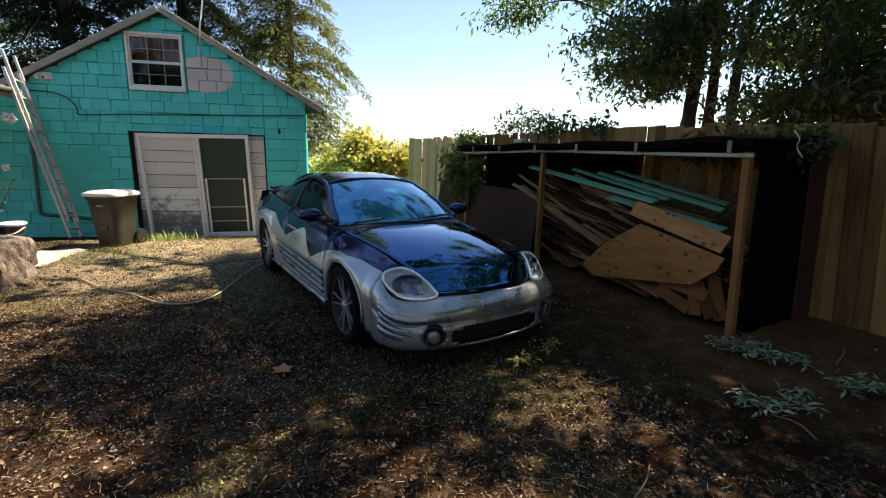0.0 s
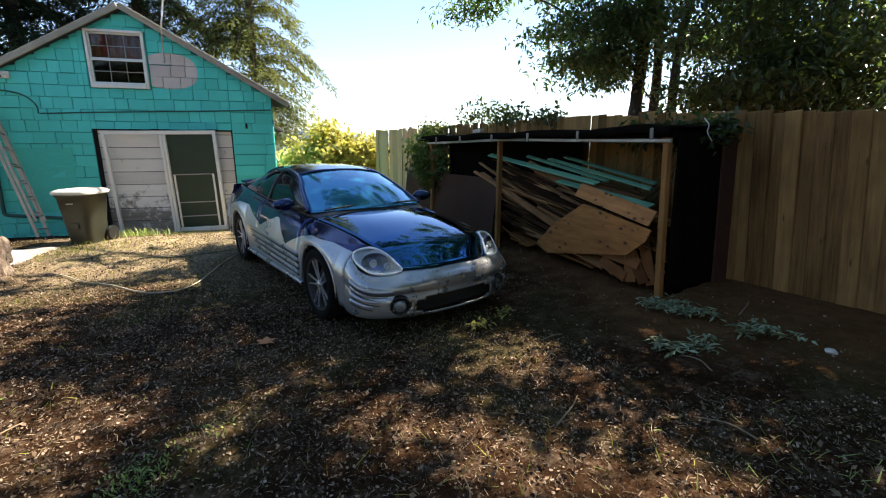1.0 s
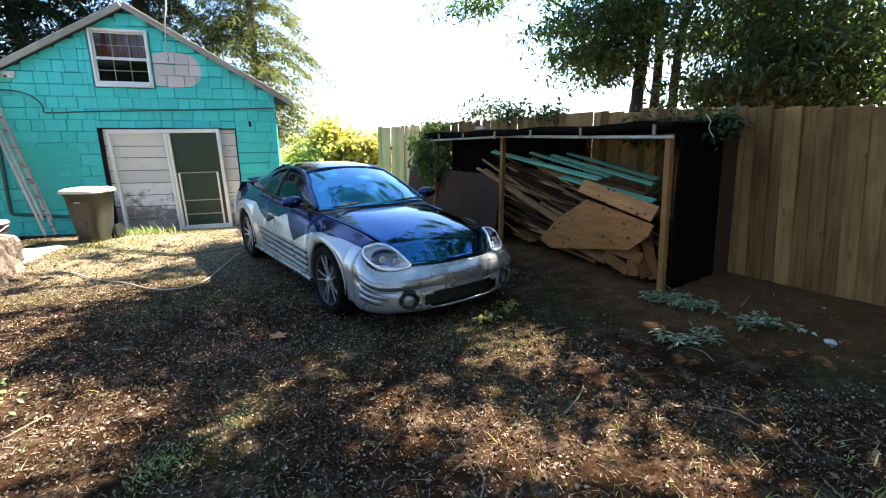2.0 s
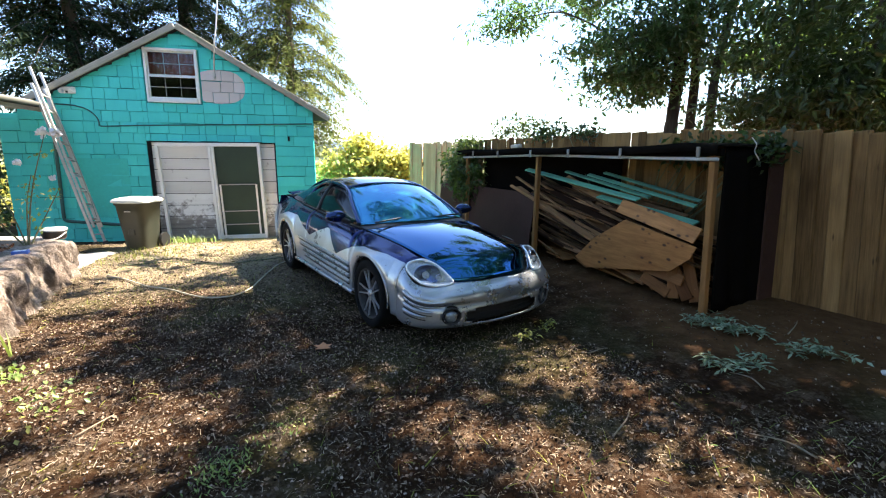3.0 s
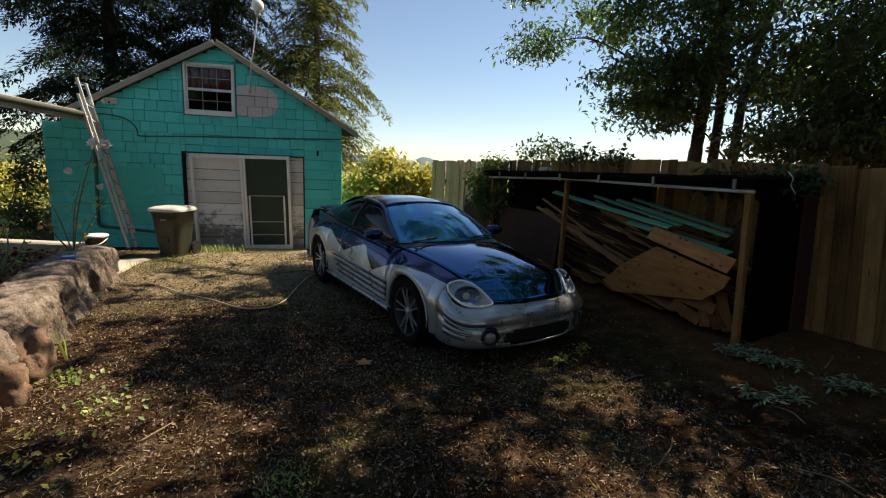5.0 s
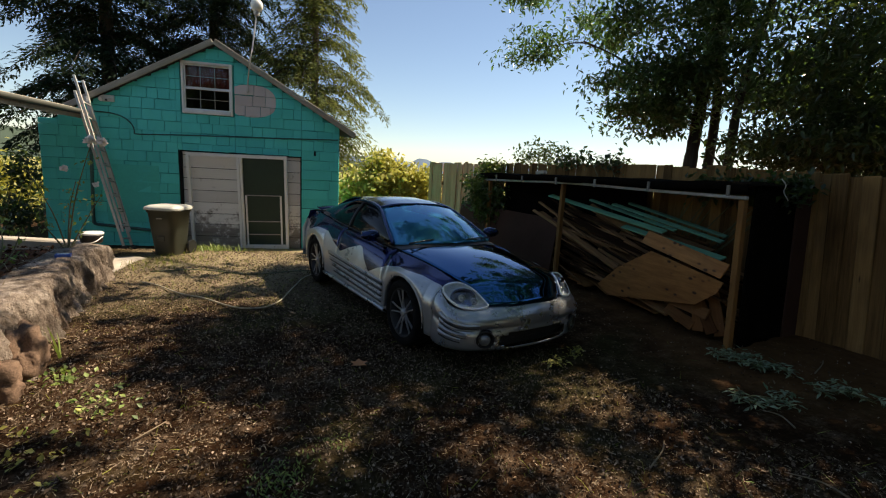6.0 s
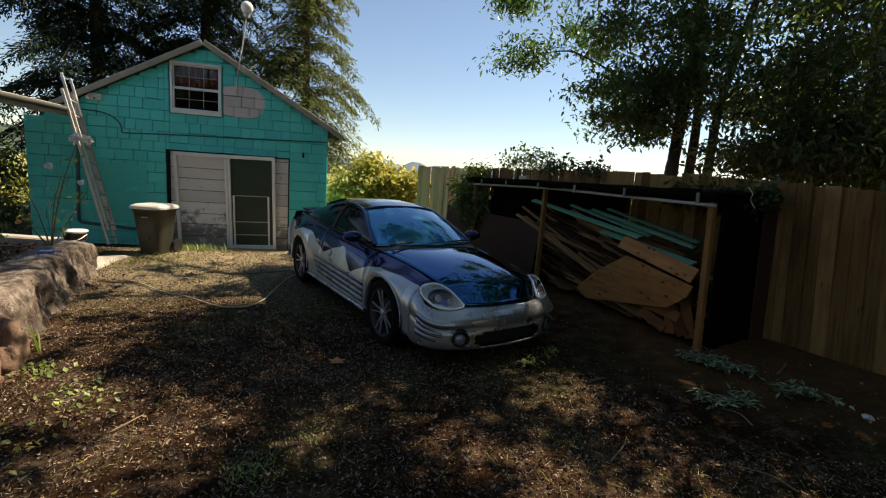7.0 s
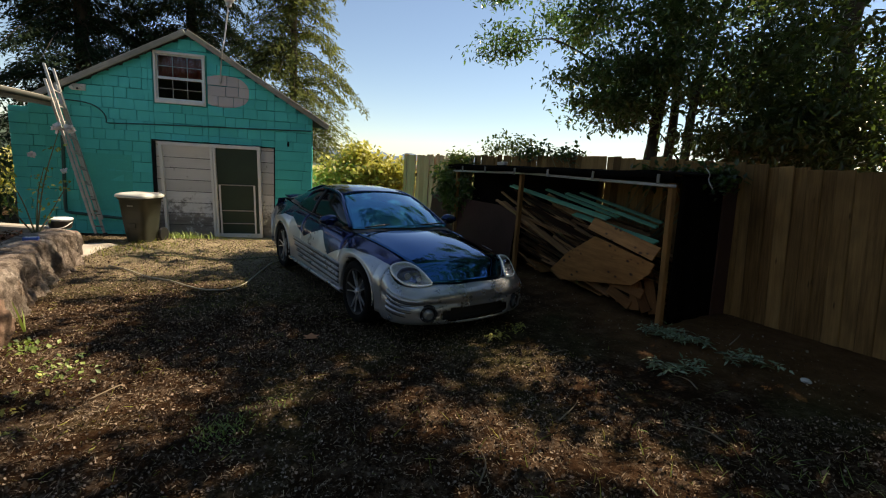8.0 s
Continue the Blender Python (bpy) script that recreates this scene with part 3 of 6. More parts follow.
for a in (0.0, 2.64, 4.75):
    p = shed_at(a, 0, 0)
    g = ground_height(p.x, p.y)
    shed_part("post", box(a - 0.024, a + 0.034, -0.045, 0.020, g - 0.05, 1.535, 0.006), M_POST, "brown wooden post" if a == 0 else "")
for a in (0.0, 2.4, 4.75):
    shed_part("back_post", box(a - 0.04, a + 0.04, 0.78, 0.86, 0.05, 1.5, 0.005), M_POST)
b = tube([(-0.06, -0.06, 1.505), (1.2, -0.065, 1.522), (2.5, -0.06, 1.545), (3.6, -0.065, 1.53), (4.85, -0.06, 1.515)], 0.017, 10, 40)
shed_part("front_pipe", b, plain("pale_grey_pipe", (0.50, 0.48, 0.46), 0.5, vary=0.3, scale=10), "pale grey pipe along the roof's front", True)
shed_part("front_beam", box(-0.06, 4.85, -0.03, 0.03, 1.535, 1.60, 0.004), M_TAR_SHADE)
for a in np.arange(0.05, 4.9, 0.68):
    shed_part("rafter", box(a - 0.02, a + 0.02, -0.10, 0.9, 1.565, 1.625, 0.003), M_POST)
bracket = wood("grey_bracket", (0.16, 0.14, 0.12), (0.42, 0.38, 0.34), along=2, rand=0.3)
for a in (0.06, 1.02, 1.86, 2.64, 3.5, 4.3):
    shed_part("bracket", box(a - 0.016, a + 0.016, -0.176, -0.156, 1.515, 1.615, 0.004), bracket, "grey bracket at the roof's edge")
rows = []
for a in np.linspace(-0.10, 4.95, 70):
    sag = 0.012 * math.sin(a * 4.6) + 0.010 * noise.noise(Vector((a * 3, 0, 0)))
    rows.append([tuple(SHED @ Vector((a + lean_in(a, 1.64), d, 1.640 + sag + 0.02 * d + (0.0 if d > -0.14 else -0.075) + 0.01 * noise.noise(Vector((a * 2, d * 6, 5)))))) for d in (-0.150, -0.138, 0.0, 0.3, 0.6, 0.99)])
roof = part("roof", grid_mesh("roof", rows), M_TAR_SHADE, shed, "black tar-paper roof, sagging at its edge")
roof.modifiers.new("thick", "SOLIDIFY").thickness = 0.014
# the open end's shade is a black sheet, beside a brown board
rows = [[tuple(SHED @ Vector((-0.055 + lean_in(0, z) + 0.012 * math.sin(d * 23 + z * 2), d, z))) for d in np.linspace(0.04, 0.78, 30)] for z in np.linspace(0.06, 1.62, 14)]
s = part("side_sheeting", grid_mesh("side_sheeting", rows), M_TAR_SHADE, shed, "black sheet standing in for the shade of the open end")
s.modifiers.new("thick", "SOLIDIFY").thickness = 0.008
shed_part("side_board", box(-0.085, -0.062, 0.70, 0.97, 0.08, 1.60, 0.004), M_PANEL, "dark brown end board")
# added black sheet keeps the shed dark behind the lumber
shed_part("back_sheet", moved(box(0.0, 3.0, -0.006, 0.006, 0.30, 1.56, 0.003), Matrix.Translation((1.75, 0.66, 0)) @ pose(0, 0, 0, 0, 0, -6)), M_TAR_SHADE, "black sheet added to darken the shed's back")
# a dark brown sheet stands in front of the far half
shed_part("leaning_panel", moved(box(0, 3.3, -0.008, 0.008, 0, 1.0, 0.003), Matrix.Translation((2.80, -0.03, 0.0)) @ pose(0, 0, 0, -7, 0, 0)), M_PANEL, "dark brown hardboard panel leaning on the shed")

# ---- the two-tone coupe ----
CAR = Matrix.Translation((-0.011, 0.070, -0.046)) @ pose(0, 0, 0, 0, 0, 22.13) @ pose(0, 0, 0, 0.78, 0.32, 0)
K = 0.972
car = thing("car", CAR, "two-tone sports coupe, dark blue over silver, parked on the grass", "car")


def paint_material():
    """Dark blue lacquer above, silver below, parted along the sides by a zigzag line."""
    n = Nodes("two_tone_car_paint")
    s = n.add("SeparateXYZ", (0, n.coords.outputs["Object"]))
    y, z = s.outputs[1], s.outputs[2]
    line = [(-0.95, 0.60), (-0.81, 0.60), (-0.64, 0.655), (-0.45, 0.705), (-0.20, 0.735), (0.15, 0.745), (0.40, 0.70), (0.60, 0.63), (0.78, 0.555), (0.93, 0.66), (1.05, 0.775), (1.12, 0.785), (1.35, 0.72), (1.62, 0.625), (1.90, 0.70), (2.14, 0.80), (2.45, 0.815), (2.75, 0.74), (3.05, 0.80), (3.45, 0.84)]
    grey = n.ramp(n.value(y, 0.0, 1.0, -1.0 * K, 3.5 * K), *[((p + 1.0) / 4.5, (h, h, h)) for p, h in line])
    edge = n.math("ADD", n.math("MULTIPLY", grey, K), n.math("MULTIPLY", n.math("SUBTRACT", n.noise(30), 0.5), 0.006))
    silver = n.math("LESS_THAN", z, edge)
    flake = n.noise(900, 2, 0.5)
    blue = n.ramp(flake, (0.35, (0.004, 0.010, 0.065)), (0.65, (0.010, 0.024, 0.13)))
    grime = n.noise(3.5, 6, 0.7)
    pale = n.ramp(n.math("ADD", n.math("MULTIPLY", grime, 0.7), n.math("MULTIPLY", flake, 0.3)), (0.3, (0.36, 0.39, 0.41)), (0.7, (0.60, 0.63, 0.66)))
    n.set(Base_Color=n.mix(silver, blue, pale), Metallic=n.value(silver, 0.75, 0.6), Roughness=n.math("ADD", n.value(grime, 0.10, 0.26, 0.35, 0.7), n.math("MULTIPLY", silver, 0.16)), Coat_Weight=0.4, Coat_Roughness=0.05)
    return n.mat


def single_paint(name, dark, light, metal, rough, coat, coat_ior=1.5, wear=0.12):
    n = Nodes(name)
    grime, flake = n.noise(4.0, 6, 0.7), n.noise(900, 2, 0.5)
    f = n.math("ADD", n.math("MULTIPLY", grime, 0.7), n.math("MULTIPLY", flake, 0.3))
    n.set(Base_Color=n.ramp(f, (0.3, dark), (0.7, light)), Metallic=metal, Roughness=n.value(grime, rough, rough + wear, 0.35, 0.7), Coat_Weight=coat, Coat_Roughness=0.03, Coat_IOR=coat_ior)
    n.bump(n.noise(2.0, 2), 0.02, 0.01)
    return n.mat


M_PAINT = paint_material()
M_BLUE = single_paint("dark_blue_lacquer", (0.003, 0.016, 0.075), (0.006, 0.034, 0.14), 0.8, 0.06, 0.5)
M_HOOD = single_paint("black_blue_hood_lacquer", (0.003, 0.086, 0.220), (0.004, 0.100, 0.250), 0.96, 0.01, 0.4, 1.4, 0.03)
M_SILVER = single_paint("worn_silver_paint", (0.29, 0.32, 0.355), (0.39, 0.42, 0.455), 0.72, 0.24, 0.4)


def film_glass():
    """Mirror-like car glass with the sky's blue reflection put into its colour."""
    n = Nodes("sky_tinted_car_glass")
    n.set(Base_Color=n.ramp(n.noise(2.0), (0.3, (0.022, 0.235, 0.42)), (0.7, (0.026, 0.255, 0.46))), Roughness=0.03, Metallic=0.6, IOR=1.7)
    return n.mat


M_TINT = film_glass()
M_SIDE = plain("black_tinted_glass", (0.004, 0.004, 0.006), 0.03, vary=0.1, bump=0, IOR=1.5, Specular_IOR_Level=0.22)
M_CHROME = plain("polished_rim_metal", (0.48, 0.49, 0.51), 0.3, 0.7, vary=0.15, scale=20, bump=0)
M_RIM = plain("dark_rim_paint", (0.008, 0.008, 0.009), 0.6, 0.0, vary=0.3, scale=20, bump=0)
M_TYRE = plain("tyre_rubber", (0.004, 0.004, 0.004), 0.9, vary=0.35, scale=18, bump=0.2, Specular_IOR_Level=0.15)
M_LENS = glass_material("clear_lamp_lens", (0.95, 0.97, 1.0))
M_REFLECT = plain("lamp_reflector", (0.75, 0.77, 0.8), 0.12, 1.0, vary=0.08, bump=0)
M_SMOKE = plain("smoked_reflector", (0.07, 0.10, 0.19), 0.14, 0.9, vary=0.2, scale=30, bump=0)
M_BOWL = plain("headlight_bowl", (0.88, 0.91, 0.94), 0.3, 0.0, vary=0.1, scale=9, bump=0)
M_FOG = plain("grey_fog_lens", (0.30, 0.32, 0.34), 0.25, 0.5, vary=0.2, scale=14, bump=0)
M_SEAT = plain("dark_seat_cloth", (0.02, 0.02, 0.022), 0.9, vary=0.3)


def car_part(name, me, material, parent=None, label="", smooth=True, thick=0.0):
    for v in me.verts if isinstance(me, bmesh.types.BMesh) else me.vertices:
        if v.co.y > 2.92:
            v.co.y = 2.92 + (v.co.y - 2.92) * 0.76
    if isinstance(me, bmesh.types.BMesh):
        bmesh.ops.scale(me, vec=(K, K, K), verts=me.verts)
    else:
        me.transform(Matrix.Scale(K, 4))
    ob = part(name, me, material, parent or car, label, smooth)
    if thick:
        mod = ob.modifiers.new("thick", "SOLIDIFY")
        mod.thickness, mod.offset = thick, -1
    return ob


def table(*pairs):
    """A smooth function of one number through the pairs."""
    xs, ys = np.array(pairs, float).T
    fine = np.linspace(xs[0], xs[-1], 400)
    v = np.interp(fine, xs, ys)
    w = 400 / (xs[-1] - xs[0]) * 0.11
    k = np.exp(-0.5 * (np.arange(-40, 41) / w) ** 2)
    pad = np.r_[2 * v[0] - v[40:0:-1], v, 2 * v[-1] - v[-2:-42:-1]]
    s = np.convolve(pad, k / k.sum(), "valid")
    return lambda x: float(np.interp(x, fine, s))


XT = table((-0.6, 0.56), (-0.3, 0.59), (0, 0.615), (0.45, 0.66), (1.2, 0.695), (1.9, 0.70), (2.6, 0.685), (3.5, 0.60))
ZT = table((-0.6, 0.728), (-0.3, 0.782), (0, 0.815), (0.45, 0.850), (1.2, 0.885), (1.9, 0.915), (2.6, 0.955), (3.1, 0.975), (3.5, 0.955))
XS = table((-0.6, 0.715), (-0.3, 0.75), (0, 0.765), (0.45, 0.775), (1.2, 0.795), (2.0, 0.80), (2.6, 0.80), (3.5, 0.70))
ZS = table((-0.6, 0.665), (-0.3, 0.725), (0, 0.755), (0.45, 0.775), (1.2, 0.80), (2.0, 0.825), (2.6, 0.87), (3.5, 0.85))
XM = table((-0.6, 0.80), (-0.3, 0.845), (0, 0.865), (0.45, 0.845), (1.2, 0.855), (2.0, 0.858), (2.56, 0.88), (3.1, 0.85), (3.5, 0.76))
ARCH = 0.362


def sill(y):
    """The body's lower edge, with both wheel arches."""
    z = 0.235
    for c in (0.0, 2.56):
        d = abs(y - c)
        if d < ARCH:
            z = max(z, 0.325 + math.sqrt(ARCH**2 - d**2))
    return z


def side_section(y, n=18):
    zb, zs = sill(y), ZS(y)
    zm = max(0.56, 0.55 * zs + 0.45 * zb)
    xm = XM(y)
    pts = [(XT(y), y, ZT(y)), (XS(y), y, zs), (xm, y, zm)]
    if zb < 0.42:
        pts.append((xm - 0.012, y, (zm + zb) / 2))
    pts.append((xm - 0.03 * soft(0.6 - zb, 0, 0.4), y, zb))
    return catmull(pts, n)


def stations(y0, y1):
    ys = set(np.linspace(y0, y1, max(8, int((y1 - y0) / 0.05))).round(4))
    for c in (0.0, 2.56):
        for a in np.linspace(-1, 1, 33):
            y = c + ARCH * math.sin(a * math.pi / 2)
            if y0 < y < y1:
                ys.add(round(y, 4))
        for y in (c - ARCH - 0.001, c + ARCH + 0.001):
            if y0 < y < y1:
                ys.add(round(y, 4))
    return sorted(ys)


def mirrored(rows, s):
    out = [[(s * p[0], p[1], p[2]) for p in r] for r in rows]
    return out if s > 0 else out[::-1]


def coons(bottom, top, left, right, nu, nv, bulge=(0, 0, 0)):
    """A sheet between four curves that meet at their ends."""
    cb, ct, cl, cr = catmull(bottom, nu), catmull(top, nu), catmull(left, nv), catmull(right, nv)
    out = []
    for j, v in enumerate(np.linspace(0, 1, nv)):
        row = []
        for i, u in enumerate(np.linspace(0, 1, nu)):
            p = (1 - v) * cb[i] + v * ct[i] + (1 - u) * cl[j] + u * cr[j]
            p -= (1 - u) * (1 - v) * cb[0] + u * (1 - v) * cb[-1] + (1 - u) * v * ct[0] + u * v * ct[-1]
            row.append(p + np.array(bulge) * 16 * u * (1 - u) * v * (1 - v))
        out.append(row)
    return out


def both(points):
    """Points on one side, carried over to the other in the mirror."""
    return [*points, *[(-x, y, z) for x, y, z in points[::-1] if abs(x) > 1e-6]]


# sides: front fender, door, rear quarter
for s in (-1, 1):
    for name, y0, y1 in (("front_fender", -0.494, 0.452), ("car_door", 0.460, 1.716), ("rear_quarter", 1.724, 3.42)):
        car_part(name, grid_mesh(name, mirrored([side_section(y) for y in stations(y0, y1)], s)), M_PAINT, thick=0.006)
    for c in (0.0, 2.56):
        w = 0.03
        rows = []
        for a in np.linspace(-0.12, math.pi + 0.12, 40):
            y, z = c + ARCH * math.cos(a), 0.325 + ARCH * math.sin(a)
            x = XM(y) - 0.005
            ring = []
            for dr, dx in ((0.012, 0.001), (0.004, 0.010), (-0.008, 0.006), (-0.012, -0.03), (-0.012, -0.16), (-0.012, -0.30)):
                ring.append((s * (x + dx), c + (ARCH + dr) * math.cos(a), 0.325 + (ARCH + dr) * math.sin(a)))
            rows.append(ring)
        car_part("wheel_arch", grid_mesh("wheel_arch", [r[:4] for r in rows]), M_SILVER, thick=0.003)
        car_part("arch_liner", grid_mesh("arch_liner", [r[3:] for r in rows]), M_BLACK, thick=0.004)
    # ribs along the lower door
    for k in range(4):
        pts = []
        for y in np.linspace(0.42 + 0.02 * k, 1.98 - 0.05 * k, 18):
            z = 0.520 - 0.066 * k + 0.022 * (y - 0.42)
            sec = side_section(y, 60)
            x = float(np.interp(-z, -sec[:, 2], sec[:, 0]))
            pts.append((s * (x + 0.002), y, z))
        b = tube(pts, 0.016, 8, 30, 0.013)
        for v in b.verts:
            v.co.z += 0.35 * (abs(v.co.x) - 0.85)
        car_part("side_rib", b, M_SILVER)
        car_part("rib_groove", tube([(x * 1.001, y, z - 0.027) for x, y, z in pts], 0.0105, 6, 30, 0.008), M_BLACK)
    car_part("sill_skirt", grid_mesh("sill_skirt", mirrored([[(XM(y) - 0.03, y, 0.255), (XM(y) + 0.004, y, 0.25), (XM(y) + 0.006, y, 0.22), (XM(y) - 0.04, y, 0.20)] for y in np.linspace(0.38, 2.18, 20)], s)), M_SILVER, thick=0.004)
    # mirror
    b = bmesh.new()
    bmesh.ops.create_uvsphere(b, u_segments=20, v_segments=12, radius=1)
    for v in b.verts:
        v.co = Vector((s * (0.845 + 0.115 * v.co.x), 0.745 + 0.062 * v.co.y + 0.03 * (1 - v.co.x) * 0.5, 0.955 + 0.062 * v.co.z * (1.0 - 0.18 * v.co.x)))
    mir = car_part("side_mirror", b, M_BLUE, label="dark blue wing mirror")
    car_part("mirror_arm", tube([(s * 0.70, 0.72, 0.885), (s * 0.74, 0.735, 0.91), (s * 0.79, 0.745, 0.93)], 0.026, 8, 6), M_BLACK, mir)
    car_part("mirror_glass", moved(box(-0.075, 0.075, -0.003, 0.003, -0.04, 0.04, 0.002), Matrix.Translation((s * 0.85, 0.812, 0.957))), M_REFLECT, mir, smooth=False)
    # side windows with their seal
    rt = table((0.60, 0.915), (0.9, 1.055), (1.22, 1.185), (1.6, 1.225), (1.95, 1.205), (2.3, 1.09))
    rx = table((0.60, 0.665), (0.9, 0.59), (1.22, 0.515), (1.6, 0.500), (1.95, 0.505), (2.3, 0.545))
    for name, y0, y1 in (("door_window", 0.60, 1.68), ("quarter_window", 1.73, 2.3)):
        rows = []
        for y in np.linspace(y0, y1, 20):
            lo, hi = np.array((XT(y) - 0.004, y, ZT(y) + 0.004)), np.array((rx(y) + 0.004, y, rt(y)))
            mid = (lo + hi) / 2 + np.array((0.022, 0, 0.012)) * min(1, (hi[2] - lo[2]) / 0.2)
            rows.append(catmull([lo, mid, hi], 9))
        car_part(name, grid_mesh(name, mirrored(rows, s)), M_SIDE, label="dark tinted side glass" if name == "door_window" else "", thick=0.004)
    car_part("belt_trim", tube([(s * XT(y), y, ZT(y) + 0.003) for y in np.linspace(0.5, 2.32, 24)], 0.009, 6), M_BLACK)
    car_part("pillar", tube([(s * 0.665, 0.575, 0.893), (s * 0.595, 0.90, 1.053), (s * 0.512, 1.23, 1.196), (s * 0.496, 1.60, 1.243), (s * 0.503, 1.95, 1.222), (s * 0.548, 2.32, 1.10)], 0.022, 8, 40), M_BLUE)
    car_part("centre_pillar", tube([(s * (XT(1.705) + 0.002), 1.705, ZT(1.705)), (s * 0.62, 1.705, 1.08), (s * 0.508, 1.705, 1.225)], 0.018, 8, 10), M_BLACK)

# bonnet
HOOD_SIDE = [(0.445, -0.800, 0.580), (0.520, -0.655, 0.704), *[(XT(y) - 0.003, y, ZT(y) + 0.002) for y in (-0.48, -0.3, -0.1, 0.1, 0.28, 0.44)]]
front = both([(0.445, -0.800, 0.580), (0.24, -0.888, 0.588), (0, -0.912, 0.596)])
rear = both([(XT(0.44) - 0.004, 0.44, ZT(0.44) + 0.004), (0.36, 0.30, 0.893), (0, 0.25, 0.905)])
HOOD = coons(front, rear, HOOD_SIDE, [(-x, y, z) for x, y, z in HOOD_SIDE], 41, 31, (0, 0, 0.036))
hood = car_part("hood", grid_mesh("hood", HOOD), M_HOOD, label="glossy black-blue hood", thick=0.006)
for s in (-1, 1):
    bx = Vector(HOOD[3][20])
    car_part("badge", moved(box(-0.020, 0.020, -0.005, 0.005, 0, 0.004, 0.001), Matrix.Translation(bx + Vector((s * 0.015, 0, 0.001))) @ pose(0, 0, 0, 34, 0, 0) @ pose(0, 0, 0, 0, 0, s * 26)), M_CHROME, hood, "small bright hood badge", smooth=False)
    car_part("hood_crease", tube([(s * 0.40, -0.66, 0.688), (s * 0.46, -0.35, 0.775), (s * 0.52, 0.0, 0.838), (s * 0.57, 0.36, 0.874)], 0.010, 8, 24, 0.006), M_HOOD)
car_part("cowl", grid_mesh("cowl", coons(rear, both([(0.66, 0.575, 0.872), (0.40, 0.42, 0.900), (0, 0.345, 0.914)]), [rear[0], (0.66, 0.575, 0.872)], [rear[-1], (-0.66, 0.575, 0.872)], 31, 4, (0, 0, -0.012))), M_BLACK)

# glasshouse
WB = [(0.650 * u, 0.335 + 0.225 * u * u, 0.918 - 0.038 * u * u) for u in np.linspace(1, -1, 31)]
WT = [(0.492 * u, 1.150 + 0.065 * u * u, 1.258 - 0.053 * u * u) for u in np.linspace(1, -1, 31)]
wl, wr = [WB[0], (0.577, 0.88, 1.060), WT[0]], [WB[-1], (-0.577, 0.88, 1.060), WT[-1]]
car_part("windscreen", grid_mesh("windscreen", coons(WB, WT, wl, wr, 31, 21, (0, -0.012, 0.022))), M_TINT, label="tinted windscreen, the sky's blue reflection put into its colour", thick=0.004)
roof_rows = [catmull([(0.492 + 0.008 * soft(y, 1.2, 1.6), y, e), (0.30, y - 0.04 * (1 - soft(y, 1.2, 1.5)), c - 0.012), (0, y - 0.055 * (1 - soft(y, 1.2, 1.5)), c)], 14) for y, e, c in zip(np.linspace(1.218, 2.15, 18), np.interp(np.linspace(1.218, 2.15, 18), [1.218, 1.6, 1.95, 2.15], [1.208, 1.245, 1.225, 1.175]), np.interp(np.linspace(1.218, 2.15, 18), [1.218, 1.45, 1.75, 2.15], [1.260, 1.292, 1.302, 1.275]))]
roof_rows = [[*[tuple(p) for p in r], *[(-p[0], p[1], p[2]) for p in r[-2::-1]]] for r in roof_rows]
car_part("roof", grid_mesh("roof", roof_rows), M_BLUE, label="dark blue roof", thick=0.008)
rows = []
for y in np.linspace(2.152, 3.42, 24):
    c = float(np.interp(y, [2.15, 2.5, 2.9, 3.2, 3.42], [1.275, 1.205, 1.075, 1.015, 0.985]))
    e = float(np.interp(y, [2.15, 2.5, 2.9, 3.42], [1.175, 1.085, 1.005, 0.965]))
    ex = float(np.interp(y, [2.15, 2.5, 2.9, 3.42], [0.515, 0.57, 0.60, 0.56]))
    half = catmull([(XT(y), y, ZT(y)), (ex, y, e), (0.30, y, c - 0.015), (0, y, c)], 12)
    rows.append([*[tuple(p) for p in half], *[(-p[0], p[1], p[2]) for p in half[-2::-1]]])
car_part("rear_deck", grid_mesh("rear_deck", rows), M_BLUE, thick=0.006)
rows = [[(x, y, float(np.interp(y, [2.2, 2.5, 2.9], [1.272, 1.212, 1.085])) - 0.10 * x * x) for x in np.linspace(-0.42, 0.42, 12)] for y in np.linspace(2.2, 2.86, 10)]
car_part("rear_window", grid_mesh("rear_window", rows), M_TINT, thick=0.004)
# tail: bumper, wing and lamps
rows = []
for y, zf in ((3.42, 0.0), (3.50, 0.12), (3.535, 0.4), (3.52, 0.75), (3.46, 1.0)):
    z = 0.962 - zf * 0.70
    rows.append([(x, y - 0.55 * max(0, abs(x) - 0.35) ** 2, z + 0.02 * (1 - (x / 0.7) ** 2) * (zf < 0.05)) for x in np.linspace(-0.72 - 0.10 * (zf > 0.2), 0.72 + 0.10 * (zf > 0.2), 25)])
car_part("rear_bumper", grid_mesh("rear_bumper", rows), M_PAINT, thick=0.006)
wing = grid_mesh("rear_wing", [[(x, 3.16 + a + 0.18 * abs(x) ** 2 * -0.6, 1.005 + b - 0.12 * max(0, abs(x) - 0.5)) for a, b in ((0, 0), (0.02, 0.018), (0.10, 0.024), (0.19, 0.03), (0.20, 0.018), (0.1, 0.004), (0, 0))] for x in np.linspace(-0.62, 0.62, 25)])
w = car_part("rear_wing", wing, M_BLUE, label="low dark blue rear wing")
for s in (-1, 1):
    car_part("wing_post", box(s * 0.55 - 0.03, s * 0.55 + 0.03, 3.17, 3.27, 0.94, 1.015, 0.008), M_BLUE, w)
    b = box(s * 0.55 - 0.13, s * 0.55 + 0.13, 3.47, 3.50, 0.72, 0.85, 0.01)
    car_part("tail_light", b, plain("red_lamp_lens", (0.25, 0.01, 0.01), 0.15, vary=0.1, bump=0), smooth=False)

